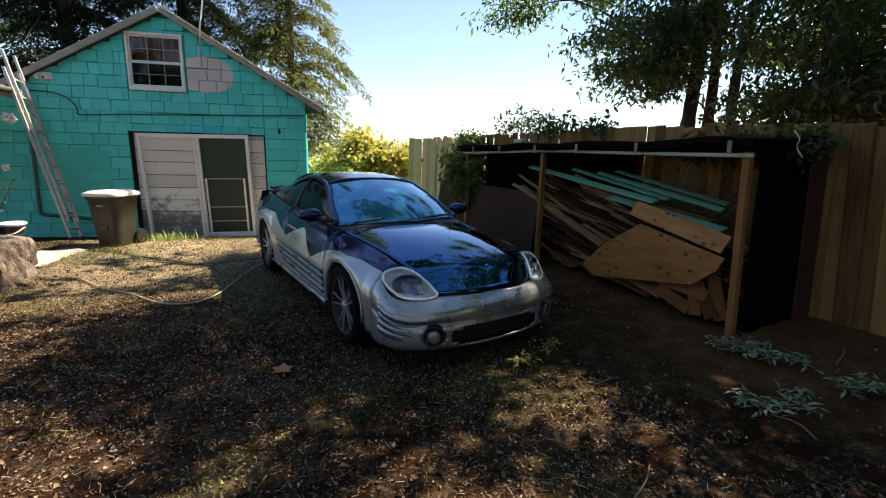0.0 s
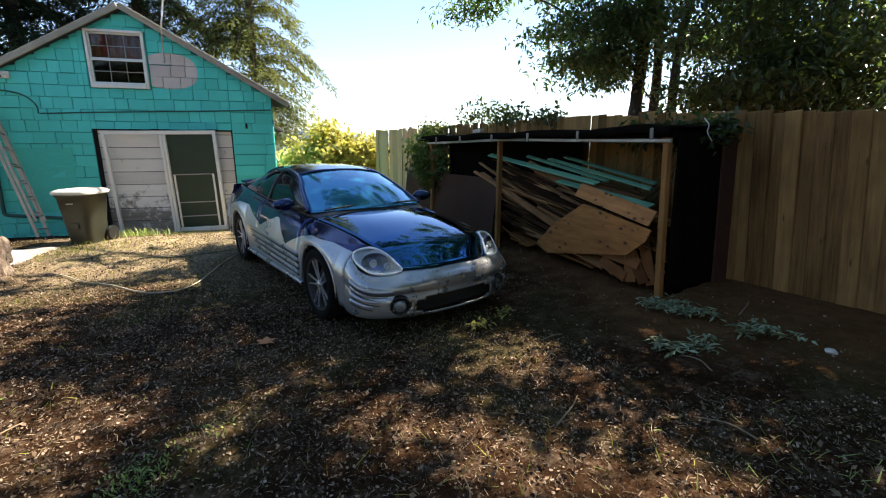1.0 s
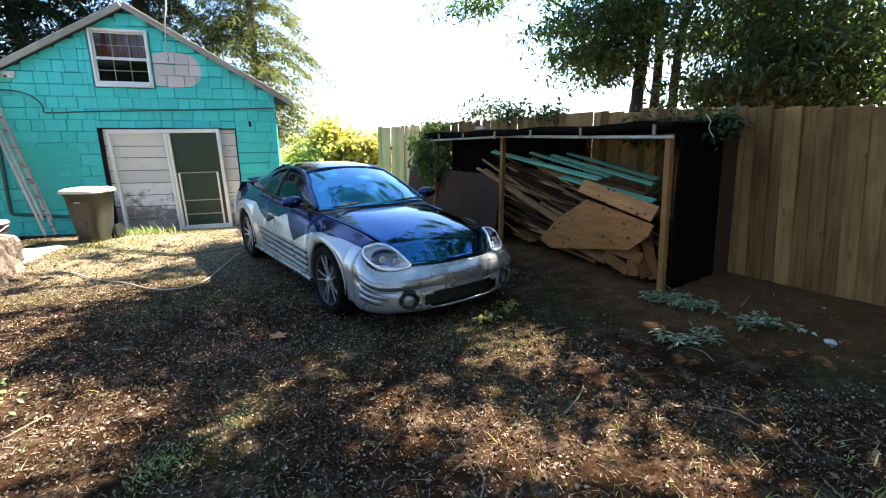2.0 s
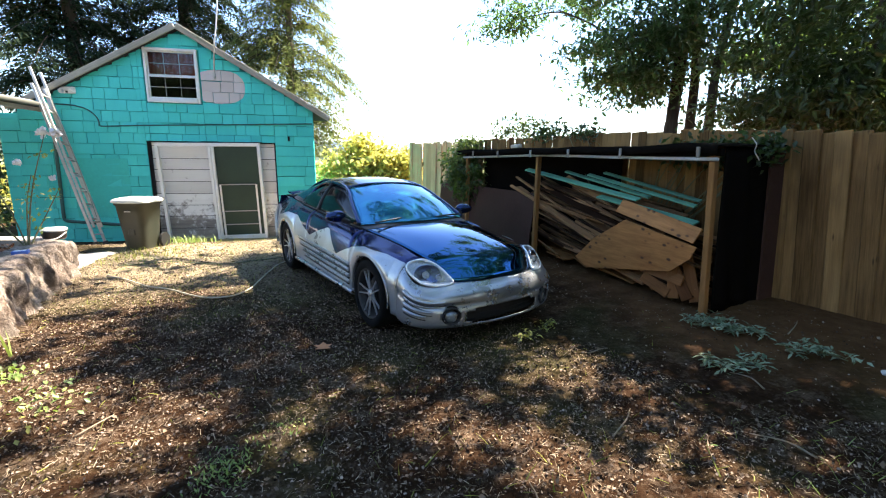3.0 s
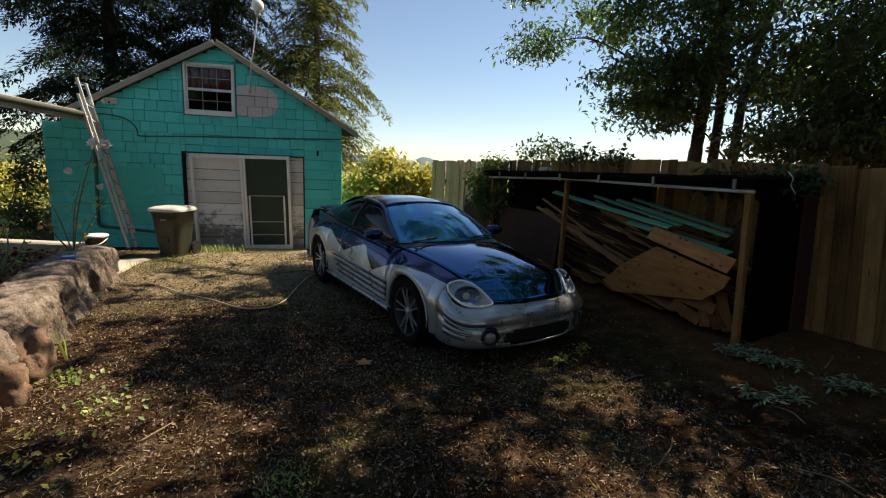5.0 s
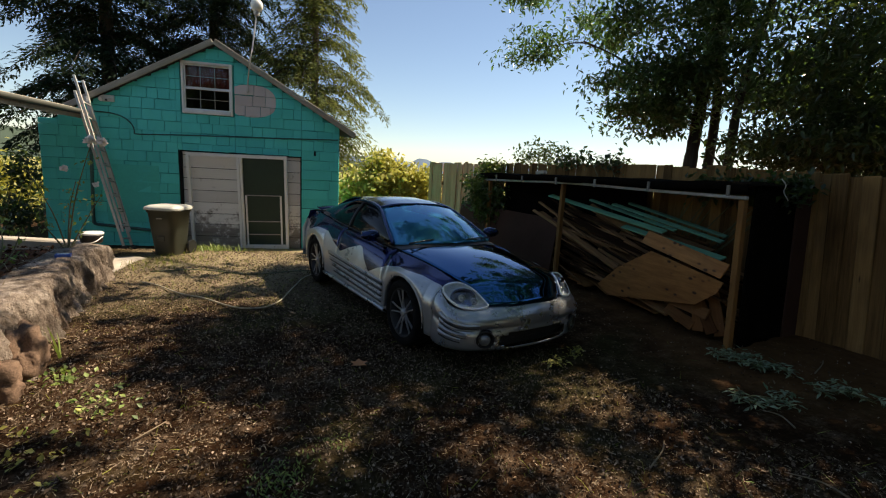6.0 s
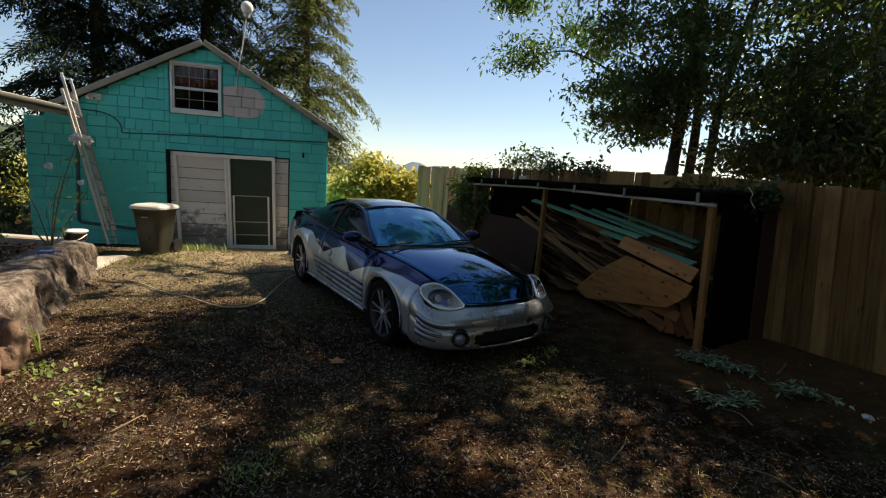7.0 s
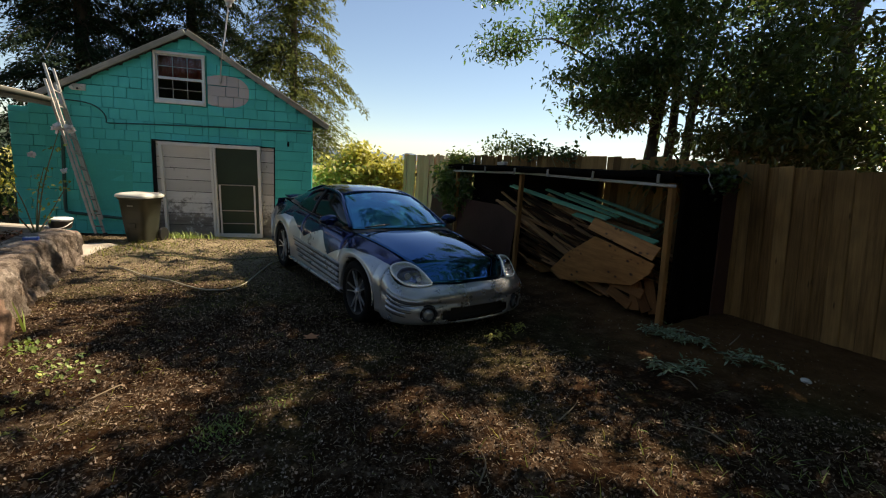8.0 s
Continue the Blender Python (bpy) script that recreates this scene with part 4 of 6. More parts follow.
# front bumper: top edge, brow, groove, chin
PLAN = [(0.816, -0.497), (0.812, -0.59), (0.782, -0.70), (0.69, -0.815), (0.50, -0.905), (0.25, -0.955), (0.0, -0.970)]
EDGE = [(0.738, -0.497, 0.690), (0.757, -0.560, 0.645), (0.735, -0.640, 0.580), (0.66, -0.735, 0.552), (0.46, -0.806, 0.572), (0.23, -0.895, 0.582), (0.0, -0.920, 0.590)]
pl = catmull([(x, y, 0) for x, y in PLAN], 41)
ed = catmull(EDGE, 41)
PROF = [(0.0, 0.0), (0.10, 0.55), (0.22, 0.92), (0.32, 1.02), (0.39, 1.0), (0.43, 0.84), (0.49, 0.84), (0.53, 0.94), (0.62, 1.0), (0.80, 1.03), (0.92, 1.0), (1.0, 0.80)]


def bumper_point(i, f):
    """A place on the front bumper: i along from the wheel to the nose, f down from the top edge."""
    low = 0.222
    out = float(np.interp(f, *zip(*PROF)))
    e = ed[i]
    base = np.array((pl[i][0], pl[i][1]))
    start = np.array((e[0], e[1]))
    xy = start + (base - start) * out
    return (xy[0], xy[1], e[2] + (low - e[2]) * f)


FS = np.linspace(0, 1, 34)
half = [[bumper_point(i, f) for f in FS] for i in range(41)]
rows = [*half, *[[(-x, y, z) for x, y, z in r] for r in half[-2::-1]]]


def mouth(i, j):
    k = min(i, 79 - i)
    f = (FS[j] + FS[j + 1]) / 2
    if ((k + 0.5 - 20) / 2.7) ** 2 + ((f - 0.70) / 0.20) ** 2 < 1:
        return True
    return k >= 25 and 0.57 + 0.07 * (k < 28) < (FS[j] + FS[j + 1]) / 2 < 0.93 - 0.06 * (k < 27)


bumper = car_part("front_bumper", grid_mesh("front_bumper", rows, mouth), M_SILVER, label="scuffed silver front bumper", thick=0.006)
gr = [[(x, y + 0.06, z) for x, y, z in r[17:33]] for r in rows[22:59]]
car_part("lower_grille", grid_mesh("lower_grille", gr), M_RIM, bumper)
for z in (0.268, 0.305):
    car_part("grille_bar", tube([(x, -0.93 + 0.35 * x * x, z) for x in np.linspace(-0.46, 0.46, 15)], 0.004, 6), M_RIM, bumper)
for s in (-1, 1):
    for k in range(4):
        f = 0.30 + 0.135 * k
        pts = []
        for i in range(4, 19 - 2 * k):
            x, y, z = bumper_point(i, f)
            pts.append((s * x * 1.004, y - 0.006, z + 0.004 * k - 0.0012 * (i - 4)))
        car_part("bumper_rib", tube(pts, 0.020, 8, 20, 0.010), M_SILVER, bumper)
        car_part("rib_groove", tube([(x * 1.001, y - 0.001, z - 0.027) for x, y, z in pts], 0.010, 6, 20, 0.004), M_BLACK, bumper)
    i = 20
    x, y, z = bumper_point(i, 0.70)
    m = Matrix.Translation((s * x * 1.01, y - 0.004, z)) @ pose(0, 0, 0, 97, 0, s * 24)
    # black ring and bowl put the crescent of shade round the lens into colour
    lamp = car_part("fog_light", moved(lathe([(0.072, -0.02), (0.080, 0.008), (0.075, 0.014), (0.067, 0.008), (0.062, -0.03)], 28, None, False), m), M_RIM, bumper, "round fog light, its recess coloured black as shade")
    car_part("fog_bowl", moved(lathe([(0.086, -0.02), (0.06, -0.05), (0.01, -0.055)], 24), m), M_DARK, bumper)
    car_part("fog_lens", moved(lathe([(0.058, -0.035), (0.056, -0.014), (0.044, 0.004), (0.025, 0.012), (0.004, 0.014)], 24), m @ Matrix.Translation((0, -0.012, 0.0))), M_FOG, bumper, "grey domed fog lens")
    # headlight: bowl, two lamps and the clear lens
    P1, P2, P3, P4 = (0.752, -0.530, 0.680), (0.578, -0.535, 0.742), (0.448, -0.812, 0.578), (0.690, -0.715, 0.560)
    top = [P1, (0.70, -0.508, 0.722), P2, (0.515, -0.66, 0.705), P3]
    low = [P1, (0.742, -0.610, 0.615), P4, (0.57, -0.785, 0.552), P3]
    t, l = catmull(top, 25), catmull(low, 25)
    lens, bowl = [], []
    for i in range(25):
        row, deep = [], []
        for v in np.linspace(0, 1, 9):
            p = t[i] * (1 - v) + l[i] * v
            b = 4 * v * (1 - v) * min(1, 3 * i / 24, 3 * (24 - i) / 24)
            row.append(p + np.array((0.018, -0.030, 0.012)) * b)
            deep.append(p + np.array((-0.025, 0.055, -0.02)) * b)
        lens.append(row)
        bowl.append(deep)
    hl = car_part("headlight", grid_mesh("headlight", mirrored(bowl, s)), M_BOWL, label="large clear headlight")
    clear = car_part("lens", grid_mesh("lens", mirrored(lens, s)), M_LENS, hl, thick=0.003)
    clear.visible_shadow = False
    rim = [((a * 0.93 + b * 0.07), (a * 0.07 + b * 0.93)) for a, b in zip(t, l)]
    rim = [p for p, _ in rim[1:-1]] + [q for _, q in rim[-2:0:-1]]
    car_part("lamp_rim", tube([(s * p[0] * 1.004, p[1] - 0.010, p[2] + 0.004) for p in [*rim, rim[0]]], 0.010, 8), M_BOWL, hl, "white rim of the headlight")
    car_part("lamp_seal", tube([(s * p[0], p[1], p[2]) for p in [*t, *l[-2::-1]]], 0.004, 6), M_BLACK, hl)
    m = Matrix.Translation((s * 0.622, -0.668, 0.634)) @ pose(0, 0, 0, 80, 0, s * 28)
    car_part("reflector", moved(moved(lathe([(0.088, -0.03), (0.088, 0.004), (0.083, 0.006), (0.072, -0.004), (0.048, -0.012), (0.01, -0.016)], 28), Matrix.Diagonal((1.25, 0.95, 1, 1))), m), M_SMOKE, hl, "dark round reflector")
    for (x, y, z), r in (((0.640, -0.672, 0.634), 0.030), ((0.545, -0.728, 0.612), 0.028)):
        m = Matrix.Translation((s * x, y, z)) @ pose(0, 0, 0, 80, 0, s * 28)
        car_part("lamp_bulb", moved(lathe([(r, -0.03), (r, 0.008), (r * 0.86, 0.012), (r * 0.8, 0.0), (r * 0.35, -0.012), (r * 0.3, 0.004)], 20), m), M_CHROME, hl)
    # wiper
    car_part("wiper", tube([(s * 0.30 - 0.28, 0.375, 0.925), (s * 0.30, 0.415, 0.945), (s * 0.30 + 0.27, 0.50, 0.935)], 0.011, 6, 14), M_BLACK)

# under the body and within
car_part("underbody", box(-0.62, 0.62, -0.72, 3.35, 0.22, 0.50, 0.02), M_DARK, smooth=False)
car_part("dashboard", box(-0.60, 0.60, 0.62, 1.0, 0.60, 0.86, 0.05), M_SEAT, smooth=False)
for s in (-1, 1):
    b = box(s * 0.34 - 0.24, s * 0.34 + 0.24, 1.25, 1.75, 0.38, 0.55, 0.05)
    join(b, moved(box(-0.23, 0.23, -0.07, 0.07, 0, 0.62, 0.05), Matrix.Translation((s * 0.34, 1.78, 0.45)) @ pose(0, 0, 0, -18, 0, 0)))
    car_part("seat", b, M_SEAT, smooth=False)


def wheel_parts(x, y, s):
    w = car_part("wheel", moved(lathe([(0.215, -0.09), (0.238, -0.10), (0.242, -0.092), (0.228, -0.07), (0.228, 0.07), (0.242, 0.092), (0.238, 0.10), (0.221, 0.085), (0.206, 0.0)], 40, None, False), Matrix.Translation((x, y, 0.323)) @ pose(0, 0, 0, 0, 90 * s, 0)), M_RIM, label="wheel with five twin-spoke rim and low tyre")
    m = Matrix.Translation((x, y, 0.323)) @ pose(0, 0, 0, 0, 90 * s, 0)
    car_part("tyre", moved(lathe([(0.238, -0.098), (0.258, -0.112), (0.295, -0.110), (0.316, -0.095), (0.322, -0.05), (0.323, 0.0), (0.322, 0.05), (0.316, 0.095), (0.295, 0.110), (0.258, 0.112), (0.238, 0.098)], 48, None, False), m), M_TYRE, w)
    car_part("brake_disc", moved(lathe([(0.15, -0.01), (0.15, 0.01), (0.06, 0.012), (0.06, 0.02)], 28), m), M_RIM, w)
    for k in range(5):
        for o in (-1, 1):
            a = radians(72 * k + 18)
            b = bmesh.new()
            ring = []
            for r, half_w, off, h in ((0.03, 0.007, 0.012, 0.075), (0.11, 0.0045, 0.023, 0.085), (0.236, 0.0055, 0.048, 0.090)):
                ring.append([b.verts.new((r, o * off - half_w, h)), b.verts.new((r, o * off + half_w, h)), b.verts.new((r, o * off + half_w + 0.002, h - 0.014)), b.verts.new((r, o * off - half_w - 0.002, h - 0.014))])
            for p, q in zip(ring, ring[1:]):
                for i in range(4):
                    b.faces.new((p[i], p[(i + 1) % 4], q[(i + 1) % 4], q[i]))
            b.faces.new(ring[0][::-1])
            b.faces.new(ring[-1])
            bmesh.ops.recalc_face_normals(b, faces=b.faces)
            car_part("spoke", moved(b, m @ pose(0, 0, 0, 0, 0, math.degrees(a))), M_CHROME, w, smooth=False)
    car_part("hub_cap", moved(lathe([(0.036, 0.05), (0.034, 0.090), (0.022, 0.096), (0.005, 0.097)], 24), m), M_CHROME, w)
    car_part("rim_well", moved(lathe([(0.227, -0.06), (0.2265, -0.058), (0.05, -0.05)], 28, None, False), m), M_RIM, w)


for s in (-1, 1):
    for y in (0.0, 2.56):
        wheel_parts(s * 0.745, y, s)

# ---- stone wall and raised bed ----
WLINE = [(-3.05, -2.60), (-3.30, -1.60), (-3.50, -0.85), (-3.72, -0.10), (-3.93, 0.62), (-4.12, 1.30), (-4.28, 1.95), (-4.36, 2.42)]
stone_wall = tagged(new("stone_wall"), "low retaining wall of rough mortared stone", "wall", kind="structure")


def wall_frame():
    """Places and inward turns along the wall's foot."""
    p = catmull([(x, y, 0) for x, y in WLINE], 240)
    t = np.gradient(p, axis=0)
    t /= np.linalg.norm(t, axis=1)[:, None]
    return p, np.stack([-t[:, 1], t[:, 0], 0 * t[:, 0]], 1)


def build_wall():
    p, inward = wall_frame()
    rows = []
    length = np.r_[0, np.cumsum(np.linalg.norm(np.diff(p, axis=0), axis=1))]
    prof = catmull([(-0.05, -0.25, 0), (-0.02, -0.06, 0), (0.03, 0.10, 0), (0.055, 0.22, 0), (0.075, 0.33, 0), (0.10, 0.39, 0), (0.17, 0.408, 0), (0.28, 0.41, 0), (0.42, 0.405, 0), (0.51, 0.37, 0), (0.55, 0.10, 0)], 44)
    for i in range(len(p)):
        row = []
        for k, (d, z, _) in enumerate(prof):
            q = Vector(p[i] + inward[i] * d) + Vector((0, 0, z))
            s = length[i]
            face = soft(0.20 - d, 0.0, 0.14)
            flute = abs(noise.noise(Vector((s * 6.0, z * 1.2, 3)))) + 0.6 * abs(noise.noise(Vector((s * 15.0, z * 2.4, 8))))
            rough = 0.030 * noise.noise(q * 7.5) + 0.022 * noise.noise(q * 19) + 0.012 * noise.noise(q * 41)
            a = 1.0 if 2 < k < 38 else 0.3
            q += Vector(inward[i]) * a * (0.02 * noise.noise(q * 2.4) + rough + face * (0.22 * (0.36 - flute))) + Vector((0, 0, a * (0.022 * noise.noise(q * 3.1 + Vector((7, 0, 0))) + 0.4 * rough)))
            row.append(q[:])
        rows.append(row)
    end = np.array(rows[-1]).mean(0)
    rows.append([tuple(np.array(q) * 0.35 + end * 0.65 + np.array((-0.02, 0.07, 0))) for q in rows[-1]])
    part("core", grid_mesh("core", rows), M_ROCK, stone_wall, "mortar and rubble core")
    # single stones that stand out of the face and the top
    rng = np.random.default_rng(21)
    for i in range(2, 236, 11):
        for z in (0.02, 0.20):
            b = bmesh.new()
            bmesh.ops.create_icosphere(b, subdivisions=3, radius=1)
            sz = Vector((rng.uniform(0.045, 0.085), rng.uniform(0.028, 0.042), rng.uniform(0.10, 0.17)))
            off = Vector(rng.uniform(-9, 9, 3))
            for v in b.verts:
                c = v.co.copy()
                c *= 1 + 0.55 * noise.noise(c * 1.3 + off) + 0.4 * noise.noise(c * 3.1 + off) + 0.2 * noise.noise(c * 8 + off)
                v.co = Vector((c.x * sz.x, c.y * sz.y, c.z * sz.z))
            q = p[i] + inward[i] * (0.065 + z * 0.28 + rng.normal(0, 0.012))
            ang = math.degrees(math.atan2(inward[i][1], inward[i][0])) - 90
            part("stone", b, M_ROCK, stone_wall, m=Matrix.Translation((q[0], q[1], z + rng.uniform(-0.03, 0.03))) @ pose(0, 0, 0, rng.normal(0, 12), rng.normal(0, 14), ang + rng.normal(0, 14)), smooth=True)


build_wall()
p, inward = wall_frame()
rows = []
for i in range(0, 240, 6):
    rows.append([(*(p[i] + inward[i] * d)[:2], (0.345 + 0.035 * noise.noise(Vector((p[i][0] * 2 + d * 2, p[i][1] * 2, 1)))) * soft(i, -4, 34) * (1 - soft(d, 3.0, 4.1)) - 0.05 * soft(d, 3.0, 4.1)) for d in np.linspace(0.44, 4.3, 26)])
bed = tagged(new("garden_bed", grid_mesh("garden_bed", rows)), "raised bed of reddish-brown mulch behind the stone wall", "garden bed", kind="structure")
bed.data.materials.append(M_SOIL)
part("bed_edging", moved(box(-4.6, 0.0, -0.10, 0.10, 0.0, 0.42, 0.02), Matrix.Translation((-4.72, 2.62, -0.02)) @ pose(0, 0, 0, 0, 0, -12)), M_CONCRETE, kind="structure", label="pale concrete edging at the back of the bed")
b = bmesh.new()
bmesh.ops.create_grid(b, x_segments=26, y_segments=20, size=1)
for v in b.verts:
    x, y = -4.80 + 0.36 * v.co.x, 3.10 + 0.75 * v.co.y
    r = max(abs(v.co.x), abs(v.co.y))
    v.co = Vector((x + 0.10 * noise.noise(Vector((y * 2, 0, 0))), y, ground_height(x, y) + (0.05 * (1 - soft(r, 0.55, 1.0)) - 0.012) + 0.02 * noise.noise(Vector((x * 4, y * 4, 0)))))
slab = part("pavement_slab", b, M_CONCRETE, smooth=True, kind="structure", label="sunlit worn concrete pad beside the wall")



def boulder(x, y, size, seed, label):
    """A rounded field stone at the wall's foot."""
    rng = np.random.default_rng(seed)
    off = Vector(rng.uniform(-9, 9, 3))
    b = bmesh.new()
    bmesh.ops.create_icosphere(b, subdivisions=4, radius=1)
    for v in b.verts:
        c = v.co.copy()
        k = 1 + 0.45 * noise.noise(c * 1.1 + off) + 0.38 * abs(noise.noise(c * 2.4 + off)) + 0.14 * noise.noise(c * 6 + off) + 0.06 * noise.noise(c * 15 + off)
        v.co = Vector((c.x * size[0], c.y * size[1], c.z * size[2])) * k
    tagged(part("boulder", b, M_BOULDER, m=Matrix.Translation((x, y, ground_height(x, y) + size[2] * 0.55)) @ pose(0, 0, 0, 0, 0, rng.uniform(0, 90)), smooth=True), label, "stone", "stones at the wall's foot")


M_BOULDER = plain("rusty_field_stone", (0.16, 0.105, 0.075), 0.9, vary=0.8, scale=14, bump=1.0)
boulder(-3.57, -0.60, (0.13, 0.17, 0.20), 5, "rounded rust-brown stone at the foot of the wall")
boulder(-3.52, -0.98, (0.13, 0.17, 0.17), 8, "rounded rust-brown stone at the foot of the wall")

# ---- at the house ----


def build_bin():
    """A wheeled rubbish bin with a pale lid."""
    t = thing("rubbish_bin", pose(-4.24, 4.06, ground_height(-4.24, 4.06) - 0.01, 0, 0, -14) @ Matrix.Scale(0.94, 4), "olive wheeled rubbish bin with a pale lid", "bin")
    rows = []
    for z, w, d in ((0.0, 0.175, 0.205), (0.04, 0.185, 0.215), (0.45, 0.225, 0.258), (0.79, 0.258, 0.288), (0.795, 0.276, 0.308), (0.84, 0.280, 0.310)):
        ring = []
        for a in np.linspace(0, 2 * math.pi, 41):
            c, s = math.cos(a), math.sin(a)
            k = (abs(c) ** 5 + abs(s) ** 5) ** (-1 / 5)
            ring.append((w * k * c, d * k * s, z))
        rows.append(ring)
    olive = plain("olive_bin_plastic", (0.018, 0.021, 0.013), 0.5, vary=0.25, scale=6)
    body = part("body", grid_mesh("body", rows), olive, t)
    part("floor", box(-0.2, 0.2, -0.21, 0.21, 0.0, 0.012), olive, t)
    rows = []
    for f, z in ((1.03, 0.835), (1.05, 0.86), (1.0, 0.89), (0.8, 0.912), (0.4, 0.92), (0.0, 0.925)):
        ring = []
        for a in np.linspace(0, 2 * math.pi, 41):
            c, s = math.cos(a), math.sin(a)
            k = (abs(c) ** 5 + abs(s) ** 5) ** (-1 / 5)
            ring.append((0.288 * f * k * c, 0.32 * f * k * s - 0.01, z))
        rows.append(ring)
    part("lid", grid_mesh("lid", rows), plain("pale_grey_lid", (0.47, 0.48, 0.44), 0.45, vary=0.12, scale=6), t, "pale grey lid")
    part("handle", tube([(-0.22, 0.31, 0.85), (-0.2, 0.37, 0.87), (0.2, 0.37, 0.87), (0.22, 0.31, 0.85)], 0.014, 8, 20), olive, t, smooth=True)
    for s in (-1, 1):
        part("wheel", moved(lathe([(0.05, -0.025), (0.125, -0.025), (0.13, 0.0), (0.125, 0.025), (0.05, 0.025)], 24), Matrix.Translation((s * 0.235, 0.24, 0.13)) @ pose(0, 0, 0, 0, 90, 0)), M_BLACK, t)
    part("front_bar", box(-0.06, 0.06, -0.262, -0.235, 0.28, 0.38, 0.008), olive, t)
    part("label_plate", box(-0.05, 0.05, -0.296, -0.280, 0.68, 0.70, 0.002), plain("pale_stamp", (0.3, 0.3, 0.26), 0.5), t)


build_bin()


def build_ladder():
    """An extension ladder, its fly section half a step up the base section."""
    foot, head = Vector((-5.34, 5.10, ground_height(-5.34, 5.1) + 0.01)), Vector((-6.19, 5.46, 2.93))
    z = (head - foot).normalized()
    x = Vector((-0.10, 1.0, 0)).normalized()
    x = (x - z * x.dot(z)).normalized()
    m = Matrix.Translation(foot) @ Matrix((x, z.cross(x), z)).transposed().to_4x4()
    t = thing("ladder", m, "aluminium extension ladder leaning on the house", "ladder")
    n = (head - foot).length
    for s in (-1, 1):
        b = box(s * 0.185 - 0.014, s * 0.185 + 0.014, -0.022, 0.022, 0.0, n - 0.28, 0.004)
        part("rail", b, M_ALU, t)
        part("fly_rail", box(s * 0.155 - 0.012, s * 0.155 + 0.012, -0.072, -0.030, 0.32, n, 0.004), M_ALU, t)
        part("foot", box(s * 0.185 - 0.024, s * 0.185 + 0.024, -0.045, 0.045, -0.02, 0.06, 0.006), M_BLACK, t)
    for k in range(int((n - 0.4) / 0.29)):
        part("rung", tube([(-0.175, 0, 0.2 + 0.29 * k), (0.175, 0, 0.2 + 0.29 * k)], 0.015, 10), M_ALU, t, smooth=True)
        part("fly_rung", tube([(-0.15, -0.05, 0.42 + 0.29 * k), (0.15, -0.05, 0.42 + 0.29 * k)], 0.014, 10), M_ALU, t, smooth=True)
    rope = plain("grey_rope", (0.3, 0.29, 0.26), 0.9)
    part("rope", tube([(0.0, -0.10, n - 0.35), (0.02, -0.11, 1.4), (-0.02, -0.10, 0.5)], 0.006, 6, 14), rope, t, smooth=True)


build_ladder()


def build_yard_lamp():
    """A globe lamp on a bent conduit fixed to the gable."""
    t = thing("yard_lamp", pose(-3.32, FY - 0.06, 2.97), "clear globe lamp on a thin pole fixed to the gable", "lamp")
    part("pole", tube([(0, 0.02, 0), (0.02, -0.02, 0.25), (0.13, -0.34, 0.58), (0.18, -0.36, 0.8), (0.26, -0.36, 1.40)], 0.013, 8, 24), M_ALU, t, smooth=True)
    part("bracket", box(-0.025, 0.025, 0.0, 0.05, 0.02, 0.10, 0.004), M_ALU, t)
    part("collar", moved(lathe([(0.03, 0), (0.05, 0.01), (0.055, 0.07), (0.04, 0.075)], 20), Matrix.Translation((0.265, -0.36, 1.38))), M_ALU, t)
    part("globe", moved(lathe([(0.04, 0.0), (0.08, 0.025), (0.105, 0.07), (0.112, 0.12), (0.10, 0.17), (0.06, 0.21), (0.01, 0.222)], 28), Matrix.Translation((0.27, -0.36, 1.45))), plain("pale_lamp_globe", (0.72, 0.74, 0.74), 0.25, vary=0.1, bump=0), t, "pale lamp globe", smooth=True)


build_yard_lamp()


def build_flood_light():
    t = thing("flood_light", pose(-5.85, FY - 0.03, 2.655), "white double flood light fixed under the eave", "light")
    part("backplate", box(-0.125, 0.125, -0.03, 0.03, -0.06, 0.06, 0.008), M_WHITE, t)
    for s in (-1, 1):
        part("lamp_head", moved(lathe([(0.02, 0), (0.032, 0.02), (0.042, 0.06), (0.036, 0.065), (0.025, 0.05)], 18), Matrix.Translation((s * 0.065, -0.035, -0.005)) @ pose(0, 0, 0, 115, 0, s * 18)), M_WHITE, t, smooth=True)
    part("sensor", box(-0.018, 0.018, -0.06, -0.03, -0.05, -0.015, 0.006), M_BLACK, t)


build_flood_light()
cable = part("wall_cable", tube([(-6.12, FY - 0.05, 2.40), (-5.80, FY - 0.05, 2.385), (-5.58, FY - 0.05, 2.32), (-5.44, FY - 0.05, 2.19), (-5.40, FY - 0.05, 2.05), (-5.36, FY - 0.05, 2.02), (-4.6, FY - 0.05, 2.055), (-3.4, FY - 0.05, 2.095), (-2.4, FY - 0.05, 2.13), (-1.52, FY - 0.05, 2.165)], 0.011, 6, 80), plain("dark_cable", (0.02, 0.05, 0.05), 0.6), smooth=True)
tagged(cable, "dark cable run across the teal wall", "cable")
conduit = part("wall_conduit", tube([(-6.17, FY - 0.06, 1.72), (-6.20, FY - 0.06, 0.9), (-6.22, FY - 0.06, 0.30), (-6.17, FY - 0.06, 0.22), (-5.9, FY - 0.06, 0.19), (-5.0, FY - 0.06, 0.10)], 0.03, 8, 60), plain("dark_green_pipe", (0.03, 0.10, 0.09), 0.6), smooth=True)
tagged(conduit, "dark pipe bent along the foot of the wall", "pipe")
flue = part("wall_tag", box(-2.02, -1.98, FY - 0.045, FY - 0.02, 1.80, 1.90, 0.004), M_DARK)
tagged(flue, "small dark vent slot in the teal wall", "vent")


